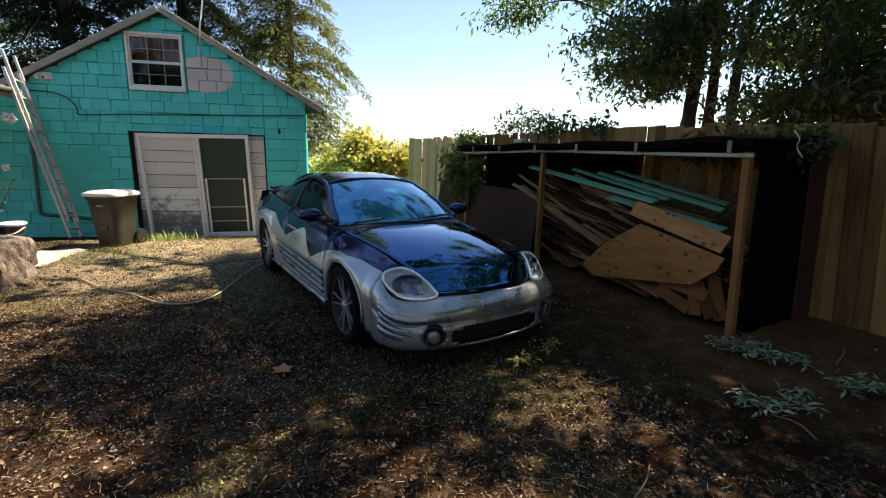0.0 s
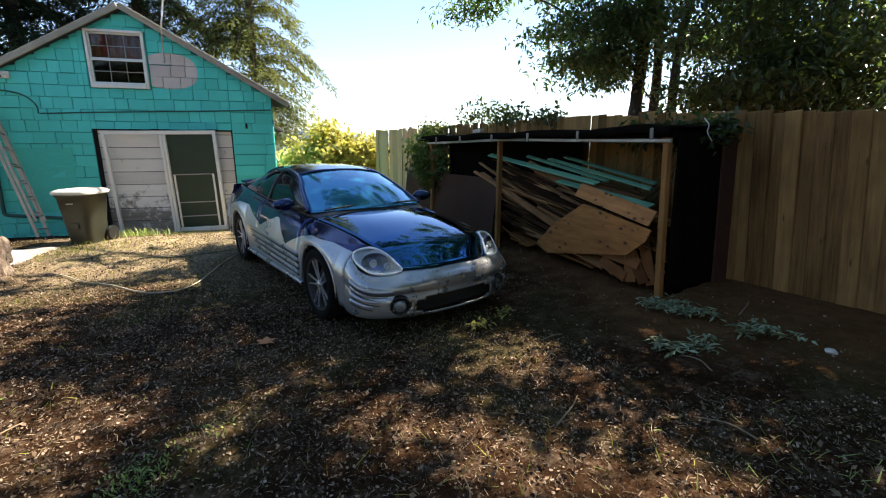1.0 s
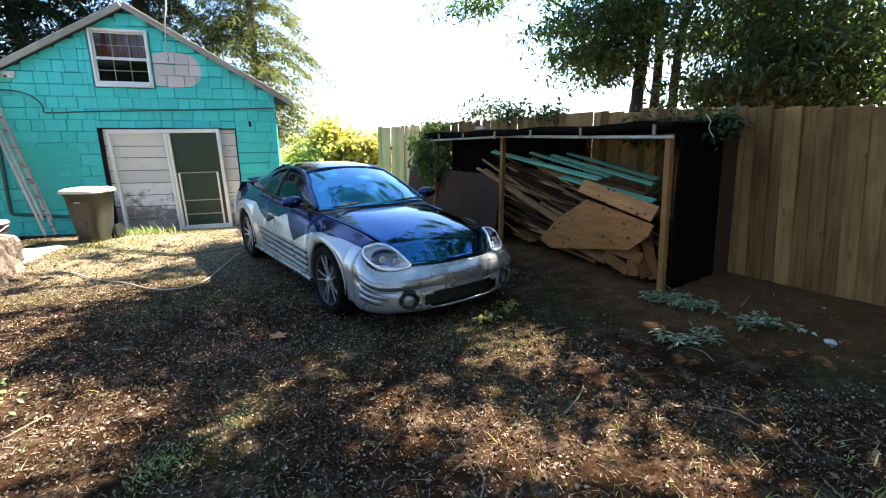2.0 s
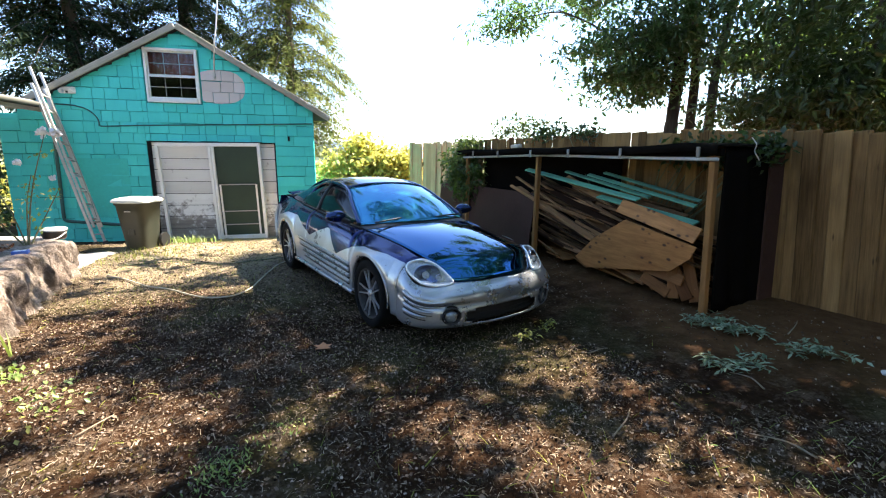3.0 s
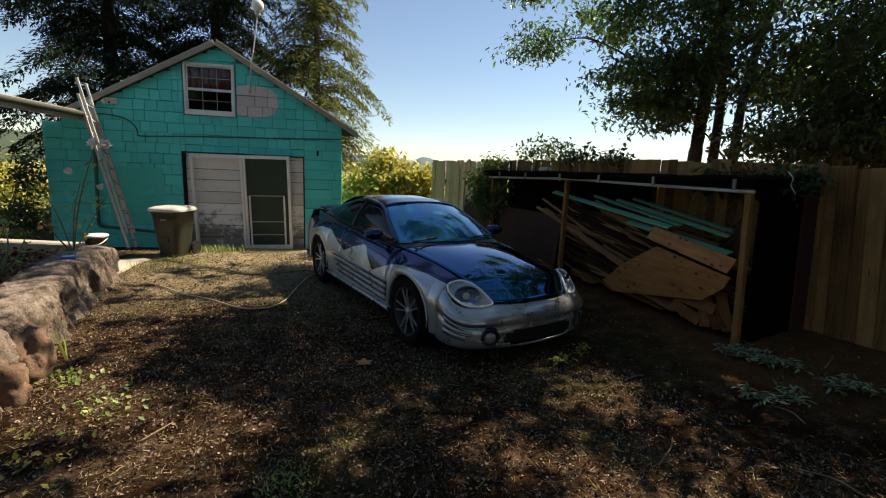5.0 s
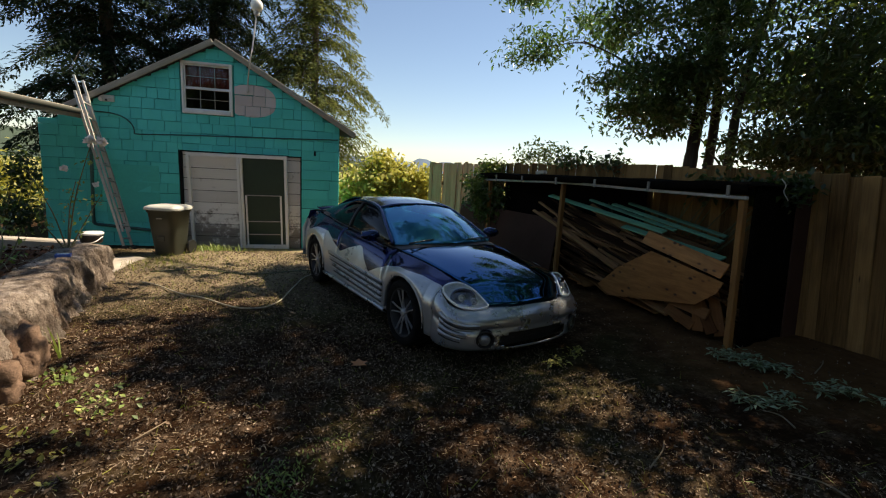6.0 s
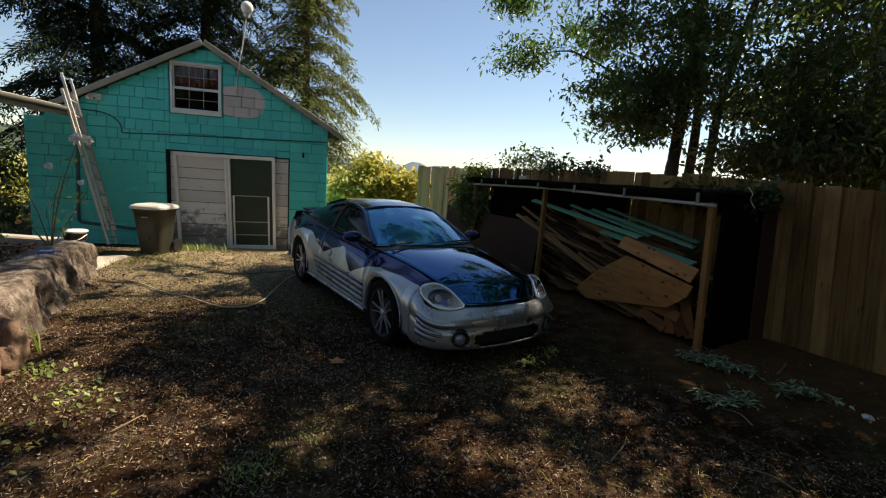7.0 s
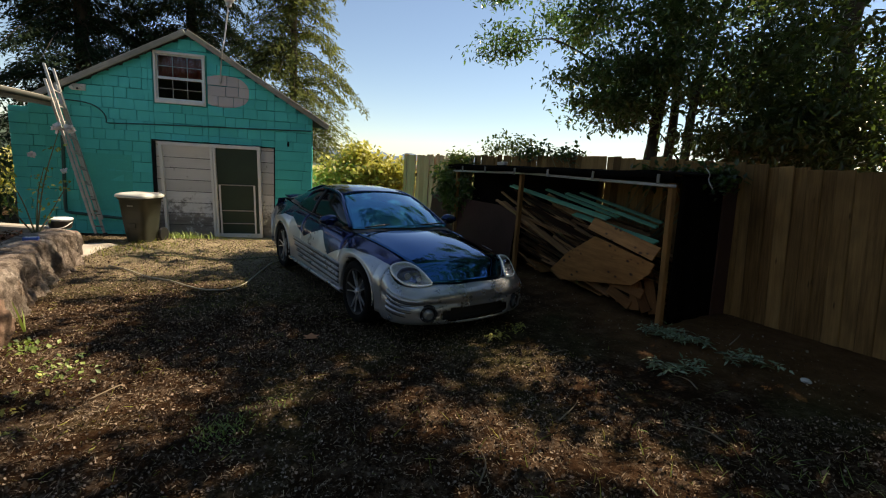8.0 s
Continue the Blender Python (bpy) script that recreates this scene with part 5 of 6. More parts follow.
def build_pot():
    t = thing("planter_pot", pose(-4.70, 2.62, 0.385) @ Matrix.Scale(0.82, 4), "black bucket with a white lid on the stone wall", "bucket")
    part("body", lathe([(0.13, 0), (0.15, 0.02), (0.165, 0.12), (0.175, 0.125), (0.175, 0.14), (0.16, 0.14)], 32), M_BLACK, t, smooth=True)
    part("lid", lathe([(0.13, 0.135), (0.172, 0.14), (0.176, 0.165), (0.16, 0.178), (0.05, 0.182), (0.005, 0.182)], 32), M_WHITE, t, "white lid", smooth=True)
    part("handle", tube([(-0.17, 0, 0.11), (-0.12, -0.15, 0.04), (0.0, -0.21, 0.02), (0.12, -0.15, 0.04), (0.17, 0, 0.11)], 0.008, 6, 20), M_ALU, t, smooth=True)


build_pot()
bx = thing("blue_box", pose(-4.42, 1.48, 0.415, 0, 0, 20), "small blue and white box lying on the stone wall", "box")
part("body", box(-0.07, 0.07, -0.05, 0.05, 0, 0.035, 0.004), plain("blue_card", (0.05, 0.12, 0.42), 0.5), bx)
part("label_strip", box(-0.05, 0.05, -0.03, 0.03, 0.035, 0.038), M_WHITE, bx)

cord = part("hanging_rope", tube([shed_at(-0.10, 0.22, 1.70)[:], shed_at(-0.13, 0.25, 1.64)[:], shed_at(-0.10, 0.29, 1.58)[:], shed_at(-0.13, 0.33, 1.50)[:]], 0.005, 6, 14), plain("frayed_cord", (0.55, 0.53, 0.50), 0.8), smooth=True)
tagged(cord, "frayed pale rope hanging from the shed's corner", "rope")
block = part("wood_block", moved(box(-0.09, 0.09, -0.035, 0.035, 0, 0.05, 0.006), Matrix.Translation(shed_at(3.15, -0.06, 1.655)) @ pose(0, 0, 0, 0, 4, SROT + 8)), plain("bleached_block", (0.46, 0.41, 0.35), 0.8))
tagged(block, "bleached wooden block lying on the shed roof", "block")

# ---- lumber in the shed ----



def plank_at(p0, p1, width, thick, material, name, label, category="plank", roll=0.0, group="lumber in the shed"):
    """A board from one place of the shed to another."""
    a, b = shed_at(*p0), shed_at(*p1)
    x = (b - a).normalized()
    up = Vector((0, 0, 1))
    y = up.cross(x).normalized()
    z = x.cross(y)
    m = Matrix.Translation(a) @ Matrix((x, y, z)).transposed().to_4x4() @ pose(0, 0, 0, roll, 0, 0)
    ob = part(name, box(0, (b - a).length, -width / 2, width / 2, -thick / 2, thick / 2, 0.003), material, m=m)
    return tagged(ob, label, category, group)


rng = np.random.default_rng(33)
TEAL_ROWS = [((3.15, 0.16, 1.335), (0.95, 0.10, 1.06)), ((2.3, 0.20, 1.33), (0.86, 0.16, 1.09)), ((1.95, 0.28, 1.30), (0.32, 0.18, 1.045)), ((1.55, 0.10, 1.05), (0.20, 0.05, 0.895)), ((1.75, 0.36, 1.33), (0.36, 0.30, 1.09))]
for k, (a, c) in enumerate(TEAL_ROWS):
    plank_at(a, c, (0.085, 0.05, 0.056, 0.09, 0.05)[k], 0.02, M_TEAL_BOARD, "teal_plank", "teal-painted plank on top of the lumber pile", roll=18)
for k in range(130):
    lift = rng.uniform(0, 1)
    a0 = rng.uniform(1.3, 3.6)
    length = rng.uniform(0.9, 2.3)
    depth = rng.uniform(0.06, 0.62)
    z0 = 0.28 + 0.98 * lift * (0.55 + 0.45 * soft(a0, 0.8, 2.6))
    drop = rng.uniform(0.10, 0.34)
    a1 = max(0.12, a0 - length)
    z1 = max(0.17, min(z0 - drop * (a0 - a1) - 0.03, 0.28 + 0.32 * a1 + 0.5 * lift))
    kind = rng.choice(["plank", "batten", "stud"], p=[0.16, 0.62, 0.22])
    w, th = {"plank": (rng.uniform(0.08, 0.13), 0.019), "batten": (0.045, 0.022), "stud": (0.085, 0.038)}[str(kind)]
    plank_at((a0, depth, z0), (a1, depth + rng.normal(0, 0.05), z1), w, th, M_LUMBER, str(kind), {"plank": "old brown plank in the lumber pile", "batten": "thin weathered batten in the lumber pile", "stud": "rough brown stud in the lumber pile"}[str(kind)], roll=rng.uniform(-35, 35))
for k in range(16):
    a0 = rng.uniform(0.15, 2.4)
    plank_at((a0 + rng.uniform(0.3, 0.8), rng.uniform(0.0, 0.5), 0.13 + rng.uniform(0, 0.07)), (a0, rng.uniform(0.05, 0.5), 0.12), rng.uniform(0.07, 0.13), 0.02, M_POST, "offcut", "short offcut lying on the shed's dirt floor", "offcut", rng.uniform(-10, 10))
for a0, z0, a1, z1, d in ((0.62, 0.80, 0.16, 0.14, 0.02), (0.42, 0.70, 0.30, 0.12, 0.0), (0.30, 0.66, 0.10, 0.13, 0.06), (0.75, 0.36, 0.22, 0.32, 0.0), (0.7, 0.26, 0.35, 0.16, -0.02)):
    plank_at((a0, d, z0), (a1, d - 0.02, z1), 0.11, 0.018, M_SLAT, "plank", "short brown plank leaning by the post", roll=70)

# the big plywood sheet: a five-sided offcut facing out
PLY = [(1.72, 0.27), (1.38, 0.57), (0.90, 0.86), (0.06, 0.70), (0.12, 0.58), (0.34, 0.40), (1.52, 0.17)]
b = bmesh.new()
v = [b.verts.new((a, z, 0.0)) for a, z in PLY]
f = b.faces.new(v)
ex = bmesh.ops.extrude_face_region(b, geom=[f])
bmesh.ops.translate(b, vec=(0, 0, 0.016), verts=[g for g in ex["geom"] if isinstance(g, bmesh.types.BMVert)])
bmesh.ops.recalc_face_normals(b, faces=b.faces)
ply = part("plywood_sheet", b, M_PLY, m=Matrix.Translation(SA) @ pose(0, 0, 0, 0, 0, SROT) @ Matrix.Translation((0, 0.02, 0)) @ pose(0, 0, 0, 82, 0, 0))
tagged(ply, "knotty orange plywood offcut leaning against the lumber", "plywood")
plank_at((1.10, -0.02, 0.985), (0.10, -0.05, 0.79), 0.16, 0.018, M_PLY, "plywood_strip", "orange plywood strip above the sheet", "plywood", roll=62)

# ---- on the ground ----
HOSE = [(-3.9, 2.05), (-3.65, 1.9), (-3.25, 1.5), (-2.92, 1.27), (-2.6, 0.98), (-2.39, 0.86), (-2.17, 0.90), (-2.05, 1.15), (-2.01, 1.42), (-1.95, 1.9), (-1.86, 2.39), (-1.60, 2.75)]
hose = part("garden_hose", tube([(x, y, ground_height(x, y) + 0.018) for x, y in HOSE], 0.008, 8, 120), plain("pale_hose", (0.36, 0.33, 0.24), 0.5), smooth=True)
tagged(hose, "pale garden hose lying across the dry grass", "hose")
hose = part("garden_hose", tube([(x, y, ground_height(x, y) + 0.016) for x, y in ((-4.0, 2.6), (-3.4, 2.75), (-2.7, 2.55), (-2.1, 2.75), (-1.7, 2.85))], 0.007, 8, 60), plain("green_hose", (0.07, 0.085, 0.045), 0.5), smooth=True)
tagged(hose, "dull green garden hose behind the car", "hose")
b = bmesh.new()
bmesh.ops.create_icosphere(b, subdivisions=3, radius=0.055)
for v in b.verts:
    v.co *= 1 + 0.3 * noise.noise(v.co * 22)
    v.co.z *= 0.6
rock = part("pale_rock", b, plain("pale_rock_face", (0.55, 0.53, 0.5), 0.9, vary=0.2, scale=20), m=Matrix.Translation((2.60, -2.14, ground_height(2.6, -2.14) + 0.008)) @ Matrix.Scale(0.65, 4), smooth=True)
tagged(rock, "pale stone lying on the bare soil", "stone")
rng = np.random.default_rng(8)
for x, y, a, n in ((0.6, -2.1, 40, 0.35), (1.3, -2.5, 120, 0.3), (1.0, -1.2, 15, 0.22), (-0.2, -2.6, 70, 0.28), (2.3, -1.0, 160, 0.4), (1.7, -1.9, 95, 0.25), (2.75, -1.35, 30, 0.35), (-2.4, -1.5, 60, 0.22)):
    c, s = math.cos(radians(a)) * n / 2, math.sin(radians(a)) * n / 2
    st = part("twig", tube([(x - c, y - s, ground_height(x - c, y - s) + 0.012), (x + 0.03, y, ground_height(x, y) + 0.03), (x + c, y + s, ground_height(x + c, y + s) + 0.012)], 0.006, 6, 10, 0.003), M_STRAW, smooth=True)
    tagged(st, "dry twig lying on the ground", "twig", "twigs on the ground")

# ---- plants ----
LEAF = ([(0, 0, 0), (0.30, 0.42, 0.10), (0, 1.0, -0.06), (-0.30, 0.42, 0.10)], [(0, 1, 2), (0, 2, 3)])
FROND = ([(0, 0, 0), (0.21, 0.36, 0.07), (0.13, 0.72, 0.03), (0, 1.0, -0.12), (-0.13, 0.72, 0.03), (-0.21, 0.36, 0.07)], [(0, 1, 2, 3), (0, 3, 4, 5)])
NARROW = ([(0, 0, 0), (0.16, 0.40, 0.05), (0, 1.0, -0.10), (-0.16, 0.40, 0.05)], [(0, 1, 2), (0, 2, 3)])
CHIP = ([(-0.52, -0.08, 0.10), (-0.10, -0.40, 0.0), (0.50, -0.16, 0.22), (0.34, 0.28, 0.02), (-0.24, 0.38, 0.16)], [(0, 1, 3, 4), (1, 2, 3)])
BLADE = ([(-0.035, 0, 0), (0.035, 0, 0), (0.02, 0.55, 0.06), (0.0, 1.0, -0.03), (-0.02, 0.55, 0.06)], [(0, 1, 2, 4), (4, 2, 3)])


def leaf_mesh(name, places, shape, material):
    """Many small pieces as one mesh, quickly."""
    v0 = np.array(shape[0], float)
    n, k = len(places), len(v0)
    co = np.einsum("nij,kj->nki", places[:, :, :3], v0) + places[:, None, :, 3]
    sizes = np.tile([len(f) for f in shape[1]], n)
    loops = (np.concatenate([np.array(f) for f in shape[1]])[None] + k * np.arange(n)[:, None]).ravel()
    me = bpy.data.meshes.new(name)
    me.vertices.add(n * k)
    me.vertices.foreach_set("co", co.astype(np.float32).ravel())
    me.loops.add(len(loops))
    me.loops.foreach_set("vertex_index", loops.astype(np.int32))
    me.polygons.add(len(sizes))
    me.polygons.foreach_set("loop_start", np.r_[0, np.cumsum(sizes)[:-1]].astype(np.int32))
    me.update(calc_edges=True)
    me.materials.append(material)
    return me


M_BARK = wood("rough_bark", (0.018, 0.014, 0.011), (0.10, 0.080, 0.064), along=2, scale=5, rand=0.1, bump=0.9, grime=0.2)
# lighter bark copy, with the sunlight on one trunk put into its colour
M_SUNBARK = wood("sunlit_bark_tint", (0.06, 0.046, 0.036), (0.27, 0.22, 0.175), along=2, scale=5, rand=0.1, bump=0.9, grime=0.2)
M_MAPLE = leafy("broad_leaf", (0.010, 0.024, 0.012), (0.066, 0.130, 0.052), 0.3, 0.36, (0.20, 0.40, 0.09))
M_DARKLEAF = leafy("dark_leaf", (0.006, 0.015, 0.008), (0.046, 0.082, 0.036), 0.35, 0.32, (0.20, 0.32, 0.05))
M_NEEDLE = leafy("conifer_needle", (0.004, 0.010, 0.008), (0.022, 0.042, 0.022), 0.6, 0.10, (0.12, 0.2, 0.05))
# lighter needle copy that carries one conifer's sunlight in its colour
M_SUNNEEDLE = leafy("sunlit_needle_tint", (0.018, 0.036, 0.014), (0.16, 0.19, 0.066), 0.6, 0.30, (0.3, 0.34, 0.08))
M_YELLOW = leafy("yellow_green_leaf", (0.19, 0.20, 0.04), (0.64, 0.60, 0.17), 0.5, 0.35, (0.7, 0.68, 0.15))
M_IVY = leafy("ivy_leaf", (0.02, 0.045, 0.014), (0.09, 0.14, 0.04), 0.4, 0.3)
M_SHRUB = leafy("grey_green_leaf", (0.04, 0.07, 0.03), (0.16, 0.20, 0.08), 0.5, 0.3)
M_SILVERLEAF = leafy("wilted_silver_leaf", (0.11, 0.16, 0.09), (0.34, 0.40, 0.27), 0.55, 0.1, (0.3, 0.4, 0.3))
M_WEED = leafy("weed_leaf", (0.06, 0.13, 0.025), (0.30, 0.38, 0.11), 0.45, 0.3)
M_PETAL = leafy("white_petal", (0.70, 0.66, 0.62), (0.85, 0.82, 0.80), 0.6, 0.3, (0.9, 0.85, 0.8))
M_CANE = plain("green_brown_cane", (0.13, 0.13, 0.06), 0.6, vary=0.4, scale=20)


def clump_leaves(rng, centres, per, spread, size, droop=0.5, flat=0.45):
    """Leaves in loose clumps round centres, hanging a little."""
    c = np.repeat(centres, per, axis=0)
    n = len(c)
    at = c + rng.normal(0, 1, (n, 3)) * np.array((spread, spread, spread * flat))
    t = turns(rng, n, 0.7)
    t = np.einsum("ij,njk->nik", np.array([[1, 0, 0], [0, 1, 0], [0, 0, 1.0]]), t)
    t[:, 2, 1] -= droop
    t[:, :, 1] /= np.linalg.norm(t[:, :, 1], axis=1)[:, None]
    return pieces(at, t, rng.uniform(size * 0.65, size * 1.35, n))


def in_blobs(rng, blobs, gap=0.0):
    """Clump centres in a set of ellipsoids: (centre, radii, count); more towards their skin, with hollows."""
    out = []
    for centre, radii, count, *own in blobs:
        got, hollow = 0, own[0] if own else gap
        while got < count:
            d = rng.normal(0, 1, 3)
            d /= np.linalg.norm(d)
            p = np.array(centre) + d * np.array(radii) * rng.uniform(0.15, 1) ** 0.45
            if noise.noise(Vector(p * 0.7)) < hollow - 0.12:
                got += 0.34
                continue
            out.append(p)
            got += 1
    return np.array(out)


# openings in the crowns, by where the sun falls through them: x, y and half widths on the ground
SUN_FLECKS = [(0.74, -1.45, 0.26, 0.29), (1.34, -1.6, 0.08, 0.16), (0.98, -1.79, 0.15, 0.09), (1.09, -2.06, 0.12, 0.08), (0.85, -2.41, 0.19, 0.14), (0.67, -2.57, 0.16, 0.12),
              (0.39, -2.57, 0.09, 0.09), (0.1, -2.52, 0.12, 0.07), (0.09, -2.26, 0.14, 0.07), (-0.11, -2.06, 0.18, 0.07), (0.28, -2.36, 0.07, 0.06), (-0.14, -2.4, 0.09, 0.05),
              (0.77, -2.84, 0.09, 0.07), (1.02, -2.7, 0.07, 0.07), (-1.08, -1.41, 0.12, 0.08), (-1.22, -1.76, 0.15, 0.13), (-1.77, -1.5, 0.15, 0.19), (-2.23, -1.46, 0.35, 0.22),
              (-2.23, -1.88, 0.4, 0.2), (-0.54, -1.87, 0.08, 0.09), (-0.54, -2.27, 0.08, 0.09), (-2.91, -1.07, 0.24, 0.16), (1.58, -2.38, 0.13, 0.09), (0.10, -0.86, 0.08, 0.02), (0.32, -0.70, 0.10, 0.03), (-1.35, -0.55, 0.12, 0.07), (-1.6, -0.92, 0.16, 0.08),
              (-1.0, -0.98, 0.10, 0.06)]


def fleck(x, y, margin=0.12):
    """Whether the sun reaches this place on the ground through the crowns."""
    k = noise.noise(Vector((x * 4, y * 4, 5)))
    for cx, cy, rx, ry in SUN_FLECKS:
        if ((x - cx) / (rx + margin)) ** 2 + ((y - cy) / (ry + margin)) ** 2 < 1 + 0.5 * k:
            return True
    if -5.0 < x < -2.9 and y > -1.6:
        return k > -0.32
    if y > 0.3 and x < -3.2:
        return y > 2.0
    if y > -0.6 and x < -1.2:
        near_car = soft(x, -3.2, -2.0) * (1 - soft(y, 2.6, 3.6))
        return noise.noise(Vector((x * (0.8 + near_car), y * 2.4, 9))) > 0.10 - 0.26 * min(y + 0.5, 1.6) + 0.36 * near_car
    if x < -2.9 - 0.262 * (y + 2.6):
        return k > -0.25
    return y > 3.3 or (y < -3.0 and noise.noise(Vector((x * 2.2, y * 2.2, 7))) > 0.22)


def shade_crown(x0, x1, y0, y1, step, seed):
    """Added, unseen leaf clumps high up that shade a stretch of yard, with openings."""
    rng = np.random.default_rng(seed)
    out = []
    for gx in np.arange(x0, x1, step):
        for gy in np.arange(y0, y1, step):
            x, y = gx + rng.normal(0, step * 0.25), gy + rng.normal(0, step * 0.25)
            if not fleck(x, y):
                z = rng.uniform(6.7, 7.9)
                out.append((x + SUN.x / SUN.z * z, y + SUN.y / SUN.z * z, z))
    return np.array(out)


def broad_tree(label, base, stems, blobs, leaf, size, per, spread, seed, gap=0.0, limbs=26, shade=None):
    """A leaning, forked tree: stems, limbs to the clumps, and a loose crown of leaves."""
    rng = np.random.default_rng(seed)
    t = thing("tree", pose(*base), label, "tree")
    o = np.array(base)
    for pts, r in stems:
        part("trunk", tube([np.array(p) for p in pts], r, 12, 30, r * 0.35), M_BARK, t, smooth=True)
    centres = in_blobs(rng, blobs, gap)
    centres = np.array([c for c in centres if c[2] < 5.8 or not fleck(c[0] - SUN.x / SUN.z * c[2], c[1] - SUN.y / SUN.z * c[2])])
    b = bmesh.new()
    lines = [catmull(np.array(p), 30) for p, _ in stems]
    for c in centres[rng.permutation(len(centres))[: limbs * 4]]:
        c = c - o
        line = lines[rng.integers(len(lines))]
        k = min(29, int(np.argmin(np.linalg.norm(line - (c - (0, 0, 1.0)), axis=1))))
        a = line[max(6, k - 3)]
        if np.linalg.norm(c - a) > 1.9:
            continue
        mid = (a + c) / 2 + rng.normal(0, 0.15, 3) + (0, 0, 0.15)
        tube([a, mid, c], 0.020 + 0.012 * rng.random(), 5, 8, 0.005, b)
    part("limb", b, M_BARK, t, smooth=True, kind="stuff")
    part("crown", leaf_mesh("crown", clump_leaves(rng, centres - o, per, spread, size, 0.40, 0.34), FROND, leaf), None, t)
    # leaf layer out of view, added to cast the yard's sun flecks
    if shade:
        high = shade_crown(*shade, 0.24, seed + 40)
        part("crown", leaf_mesh("crown", clump_leaves(rng, high - o, 30, 0.11, 0.14, 0.3, 0.6), LEAF, leaf), None, t, "unseen high crown added to dapple the yard")
    return t


broad_tree("tall forked broadleaf tree behind the fence, backlit", (5.50, 3.65, 0.0),
           [([(-0.15, 0.0, 0), (-0.1, 0.0, 1.8), (0.0, 0.05, 3.2), (0.15, 0.1, 5.5), (0.1, 0.2, 9.0)], 0.15),
            ([(0.35, 0.1, 0), (0.42, 0.1, 2.0), (0.40, 0.1, 3.4), (0.2, 0.2, 5.5), (-0.2, 0.3, 8.0)], 0.115),
            ([(0.3, -0.5, 0), (0.28, -0.54, 2.0), (0.40, -0.5, 3.6), (0.8, -0.7, 6.0), (1.3, -1.0, 9.0)], 0.105),
            ([(-0.05, 0.1, 2.9), (-1.2, 0.8, 4.0), (-2.0, 1.3, 4.5)], 0.035),
            # two unseen high limbs, added to carry the blobs that darken the hood's reflection
            ([(0.1, 0.2, 7.6), (-0.9, 0.4, 9.3), (-2.6, 0.7, 10.6), (-4.6, 0.9, 11.4)], 0.07),
            ([(0.1, 0.2, 8.2), (-0.7, 2.4, 11.0), (-2.0, 4.6, 12.6), (-3.4, 6.4, 13.4)], 0.08)],
           # blobs from 7 m up are unseen, added for yard shade and hood reflections
           [((5.7, 3.6, 6.4), (2.9, 2.7, 2.6), 150, 0.24), ((3.95, 4.9, 5.2), (1.1, 1.0, 0.9), 58), ((5.0, 3.2, 4.3), (1.0, 0.8, 0.9), 48, 0.1), ((5.7, 2.9, 3.7), (0.9, 0.7, 0.6), 32, 0.1), ((4.6, 4.0, 3.55), (1.1, 1.0, 0.7), 50), ((5.4, 3.0, 9.6), (3.4, 3.2, 1.6), 110, 0.28), ((6.7, 3.1, 3.8), (1.1, 1.0, 0.8), 36), ((4.65, 4.0, 2.95), (0.95, 0.8, 0.5), 30, 0.15), ((2.7, 5.9, 4.7), (0.75, 0.6, 0.5), 18, 0.1), ((2.9, 5.7, 5.7), (1.0, 0.8, 0.5), 40), ((3.0, 5.6, 7.2), (1.5, 1.3, 1.0), 60), ((4.2, 1.2, 8.8), (2.6, 2.2, 1.1), 46, 0.30), ((4.9, 2.0, 8.5), (1.15, 0.95, 0.4), 34, -0.2), ((3.5, 0.1, 7.0), (0.6, 0.55, 0.3), 10, -0.2), ((3.3, 5.6, 11.4), (1.5, 1.7, 0.9), 90, 0.1), ((6.2, 5.4, 11.2), (1.7, 1.8, 0.7), 34, 0.1), ((4.6, 10.6, 10.8), (3.0, 1.6, 1.2), 110, -0.1), ((1.0, 3.3, 9.2), (2.0, 1.1, 0.6), 120, -0.3), ((2.3, 9.4, 13.6), (3.1, 2.6, 0.8), 230, -0.3)],
           M_MAPLE, 0.115, 88, 0.27, 3, 0.12, 14, (-6.5, 3.4, -0.6, 3.4))
broad_tree("dense dark tree leaning over the fence", (6.4, 0.5, 0.1),
           [([(0, 0, 0), (-0.1, 0.1, 1.8), (-0.3, 0.2, 3.6), (-0.2, 0.0, 7.0)], 0.16), ([(0.2, 0.3, 0), (0.4, 0.6, 2.2), (0.6, 1.0, 4.2), (0.5, 1.2, 6.5)], 0.11)],
           [((6.1, 0.6, 4.6), (2.3, 2.3, 2.6), 150, 0.22), ((5.8, 1.9, 4.0), (1.1, 1.1, 1.2), 54, 0.08), ((5.3, 0.8, 2.9), (1.4, 1.5, 0.9), 50, 0.1), ((5.4, 1.35, 2.3), (0.9, 0.9, 0.5), 44), ((5.5, 0.3, 2.25), (1.1, 1.2, 0.5), 50), ((4.6, -0.6, 3.4), (1.3, 1.2, 0.8), 26), ((6.0, 0.3, 7.6), (2.4, 2.2, 1.5), 36, 0.30), ((6.8, 2.3, 2.6), (1.1, 1.1, 0.8), 50), ((7.5, 0.8, 2.4), (1.5, 1.5, 1.0), 80)],
           M_DARKLEAF, 0.105, 84, 0.27, 6, 0.10, 14)
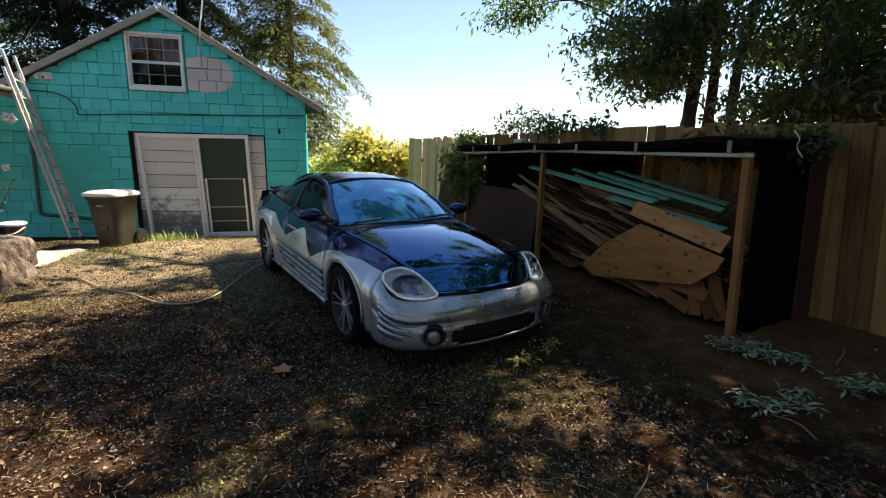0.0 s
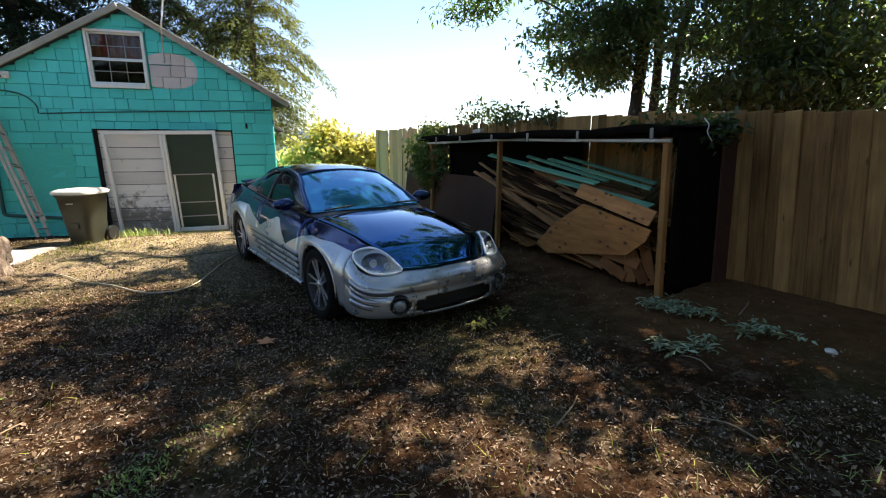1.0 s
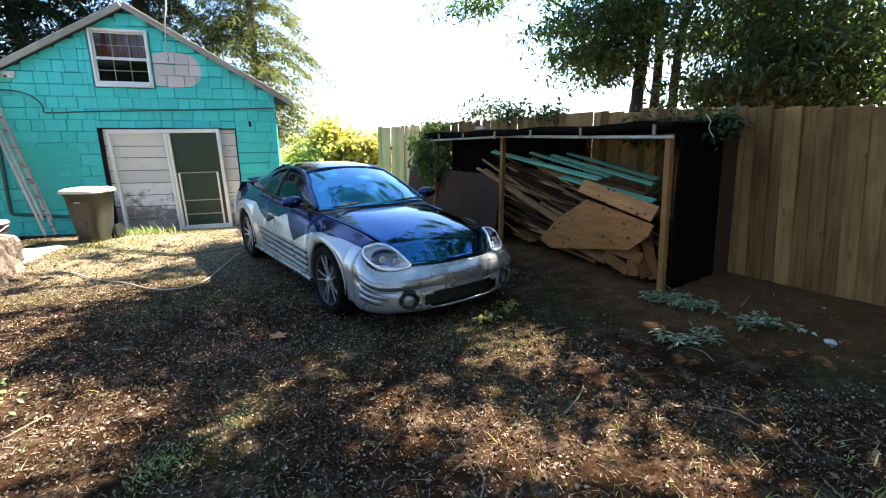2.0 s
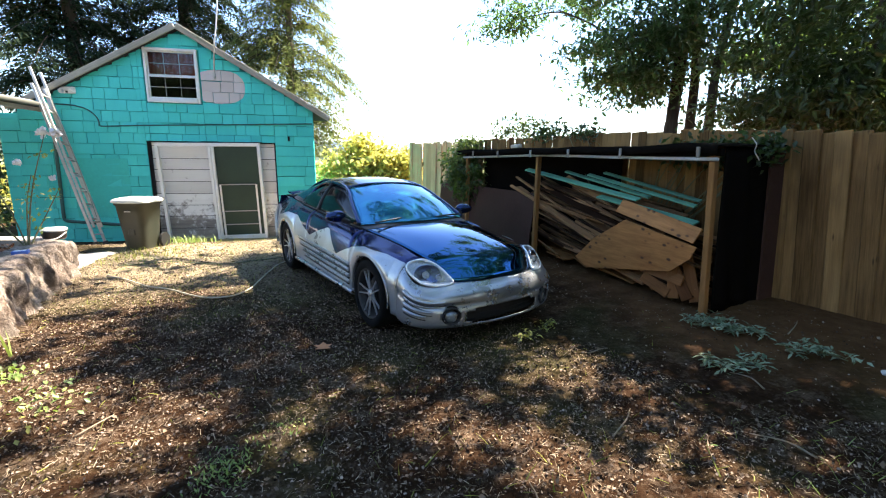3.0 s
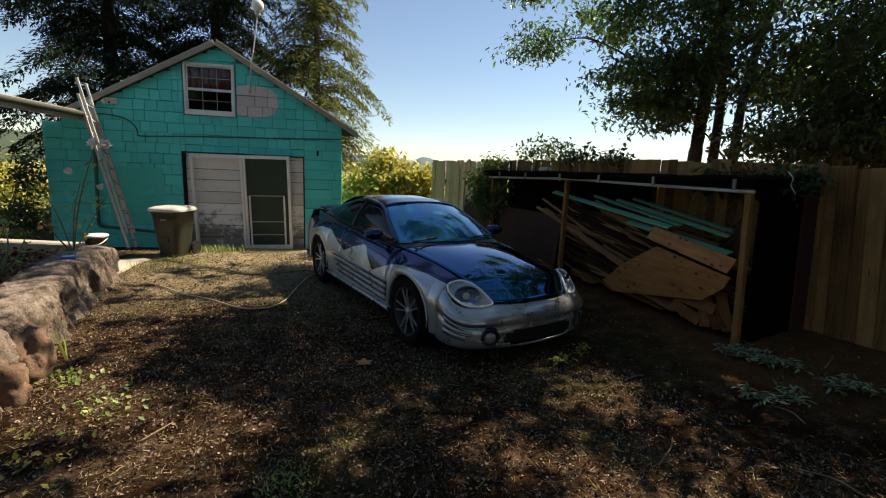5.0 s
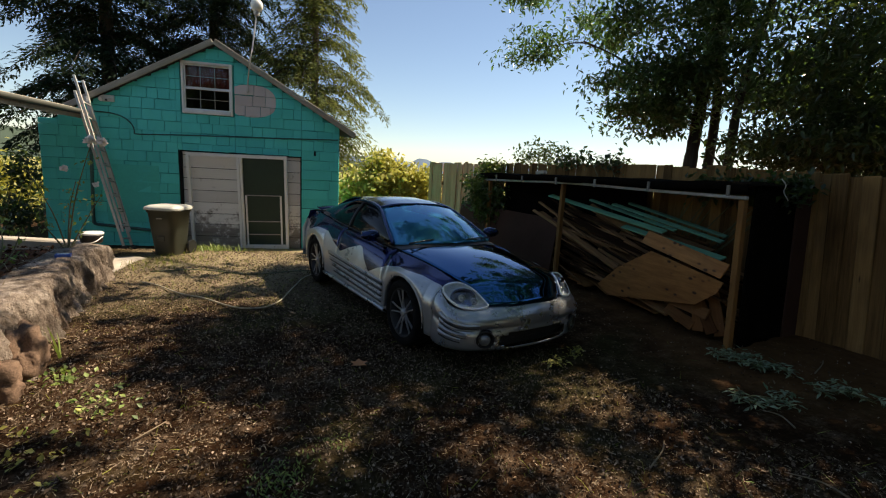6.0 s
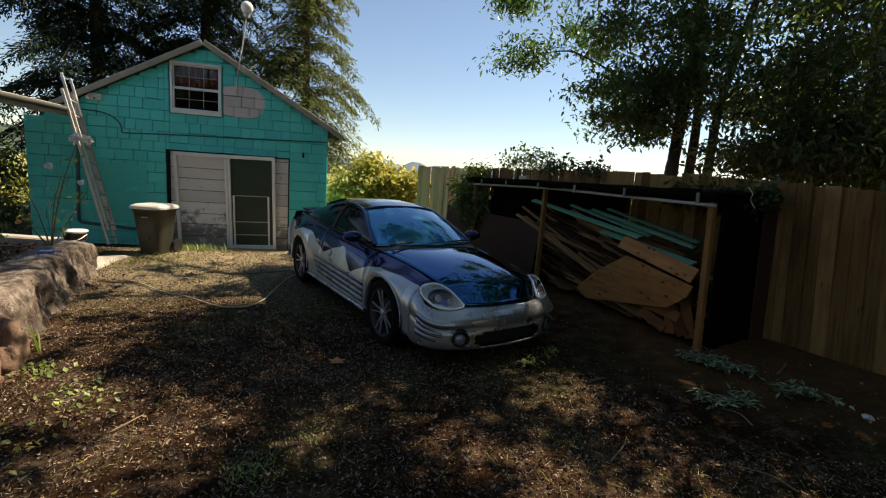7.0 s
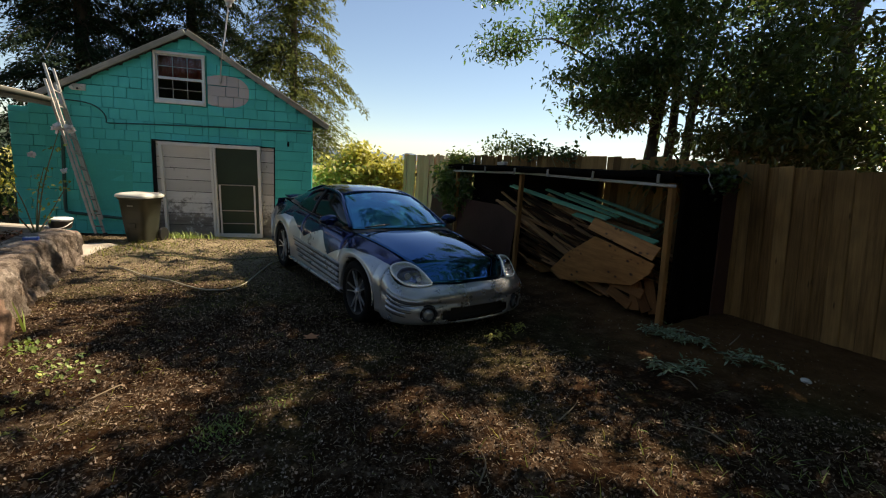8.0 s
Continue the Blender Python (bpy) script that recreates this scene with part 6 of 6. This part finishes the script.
# tree out of view on the right, added to shade the foreground
broad_tree("unseen broadleaf tree added outside the fence to shade the yard", (7.0, -3.3, 0.1),
           [([(0, 0, 0), (-0.1, 0.1, 2.0), (-0.3, 0.2, 4.0), (-0.6, 0.3, 8.0)], 0.18), ([(-0.5, 0.3, 6.8), (-1.5, 0.9, 9.2), (-3.2, 1.8, 10.7), (-5.4, 2.8, 11.4)], 0.08)],
           [((6.3, -2.6, 6.6), (2.7, 2.5, 1.8), 130, 0.28), ((4.9, -3.9, 6.3), (1.8, 1.8, 1.2), 36, 0.26), ((5.6, -1.5, 8.6), (2.2, 2.0, 1.1), 30, 0.26), ((3.7, -0.4, 6.6), (0.85, 0.8, 0.4), 36, -0.1), ((6.7, -0.8, 6.6), (0.7, 0.6, 0.3), 16, -0.2), ((2.2, -0.8, 11.4), (2.4, 3.2, 0.9), 170, -0.1)],
           M_MAPLE, 0.14, 44, 0.25, 9, 0.07, 12, (-6.5, 3.4, -7.5, -0.6))
# trees out of view, added to block sky light and fill reflections
for k, (x, y, h) in enumerate(((-8.0, -14.0, 9.0), (-11.0, -13.0, 13.5), (-3.5, -16.5, 5.0), (2.8, -9.8, 9.0), (7.6, -8.6, 9.0), (6.5, -14.0, 6.0), (-13.5, -9.0, 5.0), (-14.5, -3.0, 5.0))):
    broad_tree("unseen broad leafy tree added behind the yard", (x, y, 0.0), [([(0, 0, 0), (0.1, 0.1, h * 0.3), (0, 0, h * 0.8)], 0.2)], [((x, y, h * 0.5), (3.2, 2.0, h * 0.45), 260)], M_DARKLEAF, 0.30, 50, 0.45, 100 + k, -0.1, 6)


# added out of view: its crown blocks sky light and darkens the hood's reflection
broad_tree("large unseen spreading tree added to shade the yard from the sky", (-7.5, -8.5, 0.0),
           [([(0, 0, 0), (0.2, 0.1, 3.0), (0.8, 0.6, 7.0), (2.0, 1.8, 10.0)], 0.28), ([(0.6, 0.5, 6.0), (2.4, 2.2, 8.6), (4.6, 4.4, 10.2)], 0.14), ([(0.4, 0.3, 5.0), (3.0, 0.6, 8.2), (6.0, 1.0, 9.8)], 0.14)],
           [((-3.4, -4.6, 10.4), (4.2, 4.6, 1.1), 300, -0.3), ((-1.2, -8.5, 10.0), (3.2, 2.4, 1.0), 120, -0.3), ((2.4, -7.6, 9.8), (2.6, 2.2, 0.8), 90, -0.3)],
           M_DARKLEAF, 0.30, 36, 0.42, 120, -0.3, 10)


def conifer(label, base, height, low, reach, needle, seed, trunk_r=0.2, density=1.0, bark=M_BARK):
    """A spruce-like tree: whorls of drooping boughs hung with flat sprays."""
    rng = np.random.default_rng(seed)
    t = thing("conifer", pose(*base), label, "tree")
    part("trunk", tube([(0, 0, 0), (0.1, 0, height * 0.4), (0, 0.1, height)], trunk_r, 12, 24, 0.03), bark, t, smooth=True)
    b, at, tn, sz = bmesh.new(), [], [], []
    z = low
    while z < height - 0.5:
        r = reach * min(1.0, 1.25 * (1 - z / height)) * (0.75 + 0.5 * rng.random())
        for k in range(rng.integers(6, 9)):
            a, l = rng.uniform(0, 2 * math.pi), r * rng.uniform(0.6, 1.1)
            d = np.array((math.cos(a), math.sin(a), 0))
            zz = z + rng.normal(0, 0.12)
            pts = catmull([(0, 0, zz), d * l * 0.5 + (0, 0, zz + 0.05 * l), d * l + (0, 0, zz - 0.30 * l)], 9)
            tube(pts, 0.022, 4, None, 0.005, b)
            n = int(215 * l * density)
            f = rng.uniform(0.05, 1.0, n) ** 0.8
            p = np.stack([np.interp(f, np.linspace(0, 1, 9), pts[:, i]) for i in range(3)], 1)
            side = np.array((-d[1], d[0], 0))
            off = rng.normal(0, 1, n)
            p += side * (off * 0.20 * (0.4 + l * 0.25))[:, None] + np.stack([0 * f, 0 * f, -np.abs(rng.normal(0, 0.13, n))], 1)
            y = d * 0.55 + side * np.sign(off)[:, None] * 0.7 + np.stack([0 * f, 0 * f, -rng.uniform(0.05, 0.75, n)], 1) + rng.normal(0, 0.25, (n, 3))
            y /= np.linalg.norm(y, axis=1)[:, None]
            x = np.cross(y, np.array((0, 0, 1.0)) + rng.normal(0, 0.3, (n, 3)))
            x /= np.linalg.norm(x, axis=1)[:, None]
            at.append(p), tn.append(np.stack([x, y, np.cross(x, y)], 2)), sz.append(rng.uniform(0.09, 0.21, n))
        z += 0.25 + 0.12 * rng.random()
    part("bough", b, M_BARK, t, smooth=True, kind="stuff")
    part("crown", leaf_mesh("crown", pieces(np.vstack(at), np.vstack(tn), np.concatenate(sz)), NARROW, needle), None, t)


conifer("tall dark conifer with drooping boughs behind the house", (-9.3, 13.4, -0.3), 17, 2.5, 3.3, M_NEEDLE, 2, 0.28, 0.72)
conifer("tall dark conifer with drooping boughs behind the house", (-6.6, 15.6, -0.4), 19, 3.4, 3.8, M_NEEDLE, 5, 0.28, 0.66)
conifer("conifer with a bare trunk behind the house, coloured as sunlit", (-2.72, 14.2, -0.4), 18, 2.2, 2.5, M_SUNNEEDLE, 7, 0.17, 0.50, M_SUNBARK)


def shrub(name, label, base, blobs, leaf, size, per, spread, seed, stems=12, shape=LEAF, gap=-0.1):
    """A bush of thin stems and clumps of leaves."""
    rng = np.random.default_rng(seed)
    t = thing(name, pose(*base), label, name.replace("_", " ").split()[-1])
    o = np.array(base)
    centres = in_blobs(rng, blobs, gap) - o
    b = bmesh.new()
    for c in centres[rng.permutation(len(centres))[:stems]]:
        tube([rng.normal(0, 0.12, 3) * (1, 1, 0), c * 0.5 + rng.normal(0, 0.06, 3), c], 0.012, 5, 8, 0.004, b)
    part("stem", b, M_CANE, t, smooth=True)
    part("leaves", leaf_mesh("leaves", clump_leaves(rng, centres, per, spread, size, 0.35, 0.8), shape, leaf), None, t)
    return t


shrub("leafy_bush", "sunlit yellow-green bush between house and fence", (-0.4, 9.2, -0.1), [((-0.6, 9.1, 1.0), (1.0, 0.6, 1.0), 90), ((0.35, 8.9, 0.8), (0.7, 0.5, 0.75), 50), ((0.62, 8.9, 1.1), (0.6, 0.4, 0.75), 48), ((-0.35, 9.3, 1.75), (0.25, 0.25, 0.4), 12), ((0.1, 9.2, 1.55), (0.2, 0.2, 0.3), 8)], M_YELLOW, 0.17, 26, 0.16, 12, 26)
shrub("leafy_bush", "sunlit yellow-green bush in the field beyond the house", (-10.2, 9.0, -0.1), [((-10.2, 9.0, 0.7), (1.6, 0.8, 0.9), 90)], M_YELLOW, 0.15, 26, 0.18, 19, 16)
shrub("leafy_bush", "low sunlit yellow-green bush in front of the field", (1.2, 10.6, -0.1), [((1.0, 10.6, 0.7), (1.3, 0.6, 0.8), 60)], M_YELLOW, 0.16, 24, 0.17, 13, 16)
shrub("airy_shrub", "airy grey-green shrub behind the fence", (2.55, 4.4, 0.1), [((2.55, 4.4, 1.85), (0.62, 0.45, 0.50), 64), ((2.9, 2.9, 1.75), (0.5, 0.5, 0.22), 12)], M_SHRUB, 0.07, 34, 0.10, 14, 30)
shrub("ivy", "dark ivy climbing over the shed's far end", shed_at(5.1, 0.15, 0.0)[:], [(shed_at(5.15, 0.15, 1.25)[:], (0.45, 0.5, 0.5), 46), (shed_at(4.75, 0.05, 1.15)[:], (0.4, 0.3, 0.42), 30), (shed_at(4.9, 0.3, 1.7)[:], (0.5, 0.4, 0.14), 18), (shed_at(4.0, 0.12, 1.2)[:], (0.45, 0.2, 0.25), 12)], M_IVY, 0.085, 30, 0.09, 15, 24)
shrub("ivy", "trailing ivy hanging over the fence top", (2.75, 1.0, 0.1), [((3.05, 0.55, 2.02), (0.35, 0.7, 0.20), 40), ((2.75, 1.5, 1.98), (0.25, 0.5, 0.14), 16), ((2.95, 0.6, 1.90), (0.22, 0.6, 0.10), 16), ((2.6, 1.6, 1.88), (0.2, 0.7, 0.08), 14), ((2.3, 2.6, 1.86), (0.2, 0.6, 0.08), 12), ((3.12, -0.15, 1.88), (0.25, 0.3, 0.16), 22), ((2.9, 0.1, 2.02), (0.35, 0.4, 0.16), 18), ((3.0, -0.35, 1.62), (0.3, 0.35, 0.12), 30), ((2.85, 0.3, 1.66), (0.3, 0.5, 0.10), 24)], M_DARKLEAF, 0.075, 30, 0.09, 16, 20)
shrub("dark_shrub", "dark shrub growing beside the house's end", (-8.0, 6.2, -0.1), [((-7.75, 6.2, 0.45), (0.35, 0.45, 0.45), 22), ((-7.45, 5.95, 1.0), (0.2, 0.3, 0.8), 20)], M_DARKLEAF, 0.09, 30, 0.13, 17, 16)
for k, (x, y, w, h, lf) in enumerate(((-14, 22, 5, 1.8, M_SHRUB), (-22, 26, 6, 2.6, M_DARKLEAF), (-18, 18, 4, 1.4, M_SHRUB), (-30, 34, 8, 4, M_DARKLEAF), (3, 36, 7, 2.4, M_SHRUB), (-3, 30, 5, 2.0, M_SHRUB), (8, 42, 9, 3.4, M_DARKLEAF))):
    g = ground_height(x, y)
    shrub("field_bush", "green bush out in the dry field", (x, y, g), [((x, y, g + h * 0.45), (w * 0.6, w * 0.4, h * 0.55), 70)], lf, 0.3, 26, 0.4, 40 + k, 8)


def rose(base, canes, blooms, seed):
    """A leggy rose bush: bare canes, few leaves, white blooms."""
    rng = np.random.default_rng(seed)
    t = thing("rose_bush", pose(*base), "leggy rose bush with white blooms in the mulch bed", "rose bush")
    o = np.array(base)
    at = []
    for c in canes:
        c = np.array(c)
        pts = catmull([(0, 0, 0), c * 0.5 + rng.normal(0, 0.05, 3), c], 14)
        part("cane", tube(pts, 0.011, 6, None, 0.004), M_CANE, t, smooth=True)
        for f in rng.uniform(0.45, 1.0, 6):
            at.append(pts[int(f * 13)] + rng.normal(0, 0.04, 3))
    n = len(at)
    part("leaves", leaf_mesh("leaves", clump_leaves(rng, np.array(at), 5, 0.035, 0.055), LEAF, M_WEED), None, t)
    for x, y, z, r in blooms:
        k = 26
        d = rng.normal(0, 1, (k, 3))
        d /= np.linalg.norm(d, axis=1)[:, None]
        p = pieces(np.array((x, y, z)) + d * r * 0.35, turns(rng, k, 0.9), np.full(k, r * 0.95))
        part("bloom", leaf_mesh("bloom", p, ([(0, 0, 0), (0.5, 0.4, 0.12), (0.3, 0.9, 0.2), (-0.3, 0.9, 0.2), (-0.5, 0.4, 0.12)], [(0, 1, 2, 3, 4)]), M_PETAL), None, t, "white bloom")


rose((-4.72, 2.12, 0.34), [(0.25, 0.2, 1.38), (0.1, 0.1, 0.9), (-0.35, 0.0, 1.0), (-0.15, -0.2, 0.6), (0.35, 0.1, 0.7)], [(0.24, 0.2, 1.40, 0.075), (0.36, 0.22, 1.41, 0.06), (-0.02, 0.1, 1.05, 0.045), (0.32, 0.1, 0.86, 0.04)], 51)
rose((-4.75, 0.95, 0.34), [(-0.3, 0.1, 0.75), (0.1, -0.1, 0.62), (-0.1, 0.3, 0.55), (-0.4, -0.2, 0.5), (0.15, 0.2, 0.4)], [(-0.32, 0.1, 0.78, 0.07), (-0.24, 0.05, 0.70, 0.06), (-0.40, -0.1, 0.62, 0.05)], 52)
rose((-5.6, 1.4, 0.34), [(-0.2, 0.2, 0.8), (0.2, 0.1, 0.65), (0.0, -0.25, 0.7), (0.3, -0.2, 0.45)], [(-0.2, 0.2, 0.82, 0.06)], 53)

# ---- cut branches, weeds, litter ----


def cut_branch(x, y, turn, size, seed, leaf, label, n=9):
    """A wilted branch lying on the soil: stem, side twigs, narrow leaves in fans."""
    rng = np.random.default_rng(seed)
    t = thing("cut_branch", pose(x, y, ground_height(x, y), 0, 0, turn), label, "branch", "cut branches on the soil")
    b = tube([(-size * 0.6, 0, 0.02), (0, 0.03, 0.05), (size * 0.6, 0, 0.03)], 0.010, 6, 12, 0.004)
    ends = []
    for k in range(n):
        s = (k / (n - 1) - 0.5) * 1.1 * size
        e = np.array((s + rng.normal(0, 0.05), rng.choice([-1, 1]) * rng.uniform(0.08, 0.28) * size, rng.uniform(0.03, 0.10)))
        tube([(s, 0.01, 0.04), e * 0.6 + (s * 0.4, 0, 0.03), e], 0.004, 5, 5, 0.002, twig := bmesh.new())
        part("twig", twig, M_CANE, t, smooth=True)
        ends.append(e)
    part("stem", b, M_CANE, t, smooth=True)
    ends = np.array(ends)
    m = 15
    at = np.repeat(ends, m, axis=0) + rng.normal(0, 0.028, (n * m, 3)) * (1, 1, 0.35)
    tn = turns(rng, n * m, 0.3)
    part("leaves", leaf_mesh("leaves", pieces(at, tn, rng.uniform(0.045, 0.08, n * m) * min(1.0, 0.35 + size * 2)), NARROW, leaf), None, t)


cut_branch(2.25, -1.22, -42, 0.36, 61, M_SILVERLEAF, "wilted silver-green leafy branch on bare soil", 13)
cut_branch(2.14, -1.16, -60, 0.28, 62, M_SILVERLEAF, "wilted silver-green leafy branch on bare soil", 11)
cut_branch(1.762, -1.697, -10, 0.36, 63, M_SILVERLEAF, "small wilted silver-green branch on bare soil")
cut_branch(2.42, -1.80, -45, 0.30, 64, M_SILVERLEAF, "wilted silver-green branch with pale leaves on soil", 11)
cut_branch(0.82, -0.66, 60, 0.10, 65, M_YELLOW, "small yellowed leafy sprig on the grass", 5)
cut_branch(0.50, -0.90, 20, 0.14, 66, M_YELLOW, "small yellowed leafy sprig on the grass", 5)


def weed(x, y, r, n, size, leaf, label, seed, shape=NARROW, up=0.9):
    rng = np.random.default_rng(seed)
    p = np.stack([x + rng.normal(0, r, n), y + rng.normal(0, r, n)], 1)
    at = np.array([(a, c, ground_height(a, c)) for a, c in p])
    tn = turns(rng, n, 0.45)
    tn[:, 2, 1] += up
    tn[:, :, 1] /= np.linalg.norm(tn[:, :, 1], axis=1)[:, None]
    t = tagged(new("weed", leaf_mesh("weed", pieces(at, tn, rng.uniform(size * 0.6, size * 1.4, n)), shape, leaf)), label, "weed", kind="stuff")
    return t


weed(-1.58, -2.05, 0.10, 260, 0.030, M_WEED, "fresh green weeds in the leaf litter", 71)
weed(-1.35, -1.75, 0.10, 70, 0.028, M_WEED, "fresh green weeds in the leaf litter", 72)
weed(-3.72, 4.62, 0.20, 170, 0.15, M_WEED, "bright green grass tuft before the old door", 73, BLADE, 1.4)
weed(-3.2, 4.9, 0.3, 70, 0.10, M_GRASS, "grass along the foot of the door", 74, BLADE, 1.4)
weed(-3.28, -0.72, 0.10, 60, 0.045, M_WEED, "leafy weeds at the foot of the stone wall", 75, LEAF, 0.5)
weed(-2.85, -1.15, 0.14, 90, 0.04, M_WEED, "leafy weeds at the foot of the stone wall", 76, LEAF, 0.4)
weed(-3.0, -1.75, 0.22, 160, 0.038, M_YELLOW, "yellowing weeds at the foot of the stone wall", 77, LEAF, 0.4)
weed(-4.1, 3.3, 0.35, 420, 0.09, M_GRASS, "dry grass along the concrete pad", 78, BLADE, 1.2)
weed(-2.9, 3.4, 0.8, 1500, 0.06, M_GRASS, "short yellow-green grass before the house", 82, BLADE, 0.9)
weed(-2.7, 1.9, 0.7, 900, 0.05, M_GRASS, "short yellow-green grass beside the car", 83, BLADE, 0.8)
weed(-3.5, -0.35, 0.03, 3, 0.26, M_WEED, "tall thin weed beside the stone wall", 79, BLADE, 3.0)
weed(-0.05, -3.0, 0.5, 100, 0.09, M_GRASS, "sparse grass in the litter", 80, BLADE, 0.8)
weed(1.3, -3.1, 0.35, 160, 0.09, M_WEED, "sparse grass in the litter", 81, BLADE, 0.8)


def litter(name, label, n, box_, size, shape, leaf, seed, tilt, soil_keep, lift=0.006):
    """Pieces strewn over the yard, thinner on the bare soil by the fence."""
    rng = np.random.default_rng(seed)
    x, y = rng.uniform(box_[0], box_[1], n), rng.uniform(box_[2], box_[3], n)
    keep = np.array([(a < 1.0 + 0.9 * max(0.0, -1.3 - c) + 0.8 * noise.noise(Vector((a, c, 2))) or rng.random() < soil_keep) and noise.noise(Vector((a * 1.7, c * 1.7, seed))) > -0.45 for a, c in zip(x, y)])
    keep &= rng.random(n) < np.array([soft(c, -6.8, -3.4) * soft(a, -6.4, -3.9) * (1 - soft(a, 3.0, 3.5)) for a, c in zip(x, y)])
    x, y = x[keep], y[keep]
    at = np.array([(a, c, ground_height(a, c) + lift) for a, c in zip(x, y)])
    p = pieces(at, turns(rng, len(at), tilt), rng.uniform(size * 0.5, size * 1.5, len(at)))
    tagged(new(name, leaf_mesh(name, p, shape, leaf)), label, "litter", kind="stuff")


litter("leaf_litter", "brown fallen leaves and wood chips over the yard", 150000, (-5.6, 3.4, -5.6, 4.6), 0.0135, CHIP, M_CHIP, 91, 0.7, 0.08)
litter("leaf_litter", "larger fallen leaves over the yard", 20000, (-6.2, 3.4, -6.6, 4.6), 0.030, LEAF, M_LITTER, 92, 0.5, 0.10)
litter("dry_grass", "dry straw lying over the yard", 135000, (-6.2, 3.0, -6.6, 5.2), 0.037, BLADE, M_STRAW, 93, 0.28, 0.05)
litter("green_grass", "sparse green grass between the litter", 8000, (-6.2, 2.6, -6.6, 5.4), 0.055, BLADE, M_GRASS, 94, 0.55, 0.02)
rng = np.random.default_rng(97)
n = 9000
k, d = rng.integers(0, 240, n), rng.uniform(0.35, 3.6, n)
wp, wi = wall_frame()
at = wp[k] + wi[k] * d[:, None] + np.stack([rng.normal(0, 0.03, n), rng.normal(0, 0.03, n), 0.365 + rng.uniform(0, 0.03, n)], 1)
tagged(new("bed_litter", leaf_mesh("bed_litter", pieces(at[:5000], turns(rng, 5000, 0.4), rng.uniform(0.02, 0.06, 5000)), CHIP, leafy("dark_mulch_chip", (0.020, 0.008, 0.004), (0.19, 0.085, 0.045), 0.8, 0.0))), "brown chips and dead leaves on the raised bed", "litter", kind="stuff")
tagged(new("bed_straw", leaf_mesh("bed_straw", pieces(at[7600:], turns(rng, n - 7600, 0.5), rng.uniform(0.06, 0.20, n - 7600)), BLADE, M_STRAW)), "dry stalks strewn over the raised bed", "litter", kind="stuff")
b = bmesh.new()
lf = leaf_mesh("fallen_leaf", pieces(np.zeros((5, 3)), np.array([Matrix.Rotation(radians(a), 3, "Z") @ Matrix.Rotation(radians(14), 3, "X") for a in (0, 55, -55, 110, -110)], float), np.array((0.10, 0.09, 0.09, 0.07, 0.07))), LEAF, plain("orange_leaf", (0.55, 0.22, 0.09), 0.6))
ob = part("fallen_leaf", lf, None, m=Matrix.Translation((-1.16, -0.75, ground_height(-1.16, -0.75) + 0.03)))
tagged(ob, "large orange fallen leaf on the dark litter", "leaf")

# ---- small pieces of the setting ----
fence_boards()


def lay_shingles():
    """Courses of painted shingles on the front gable, cut round its openings."""
    rng = np.random.default_rng(17)
    widths = [baked("shingle", moved(box(-w / 2 + 0.0035, w / 2 - 0.0035, -0.026, -0.004, 0.002, 0.200, 0.003), pose(0, 0, 0, -2.6, 0, 0)), M_SHINGLE) for w in (0.20, 0.24, 0.28, 0.32, 0.36, 0.60)]
    sizes = (0.20, 0.24, 0.28, 0.32, 0.36, 0.60)
    keepout = [(WIN[0] - 0.055, WIN[1] + 0.055, WIN[2] - 0.05, WIN[3] + 0.05), (REC[0], REC[1], REC[2], REC[3] + 0.02)]
    z = -0.345
    while z < APEX_Z - 0.15:
        cuts = sorted({FX0 + 0.005, FX1 - 0.005, *(c for k in keepout for c in k[:2])})
        for a, c in zip(cuts, cuts[1:]):
            mid, lo, hi = (a + c) / 2, z, z + 0.205
            for k in keepout:
                if k[0] < mid < k[1]:
                    if k[2] <= lo and k[3] >= hi - 0.03:
                        lo = hi
                    elif lo < k[3] < hi:
                        lo = k[3]
                    elif lo < k[2] < hi:
                        hi = k[2]
            if hi - lo < 0.03:
                continue
            x = a
            while x < c - 0.02:
                i = rng.integers(5) if mid < REC[1] or z > 1.7 else 5
                w = min(sizes[i] * rng.uniform(0.92, 1.08), c - x)
                if c - x - w < 0.06:
                    w = c - x
                top = min(max(roof_under(x), roof_under(x + w)) + 0.02, roof_under(x + w / 2) + 0.05)
                h = min(hi, top) - lo
                if h > 0.03:
                    ob = new("shingle", widths[i])
                    ob.parent = house
                    ob.matrix_basis = Matrix.Translation((x + w / 2, FY - rng.uniform(0, 0.011), lo - rng.uniform(0, 0.012))) @ pose(0, 0, 0, 0, rng.normal(0, 0.5), rng.normal(0, 0.8)) @ Matrix.Diagonal((w / sizes[i], 1, h / 0.205, 1))
                x += w
        z += 0.205
    part("smooth_panel", box(-5.98, -5.02, FY - 0.034, FY - 0.026, 0.28, 1.42, 0.002), M_TEAL, house, "smooth teal-painted patch")


lay_shingles()
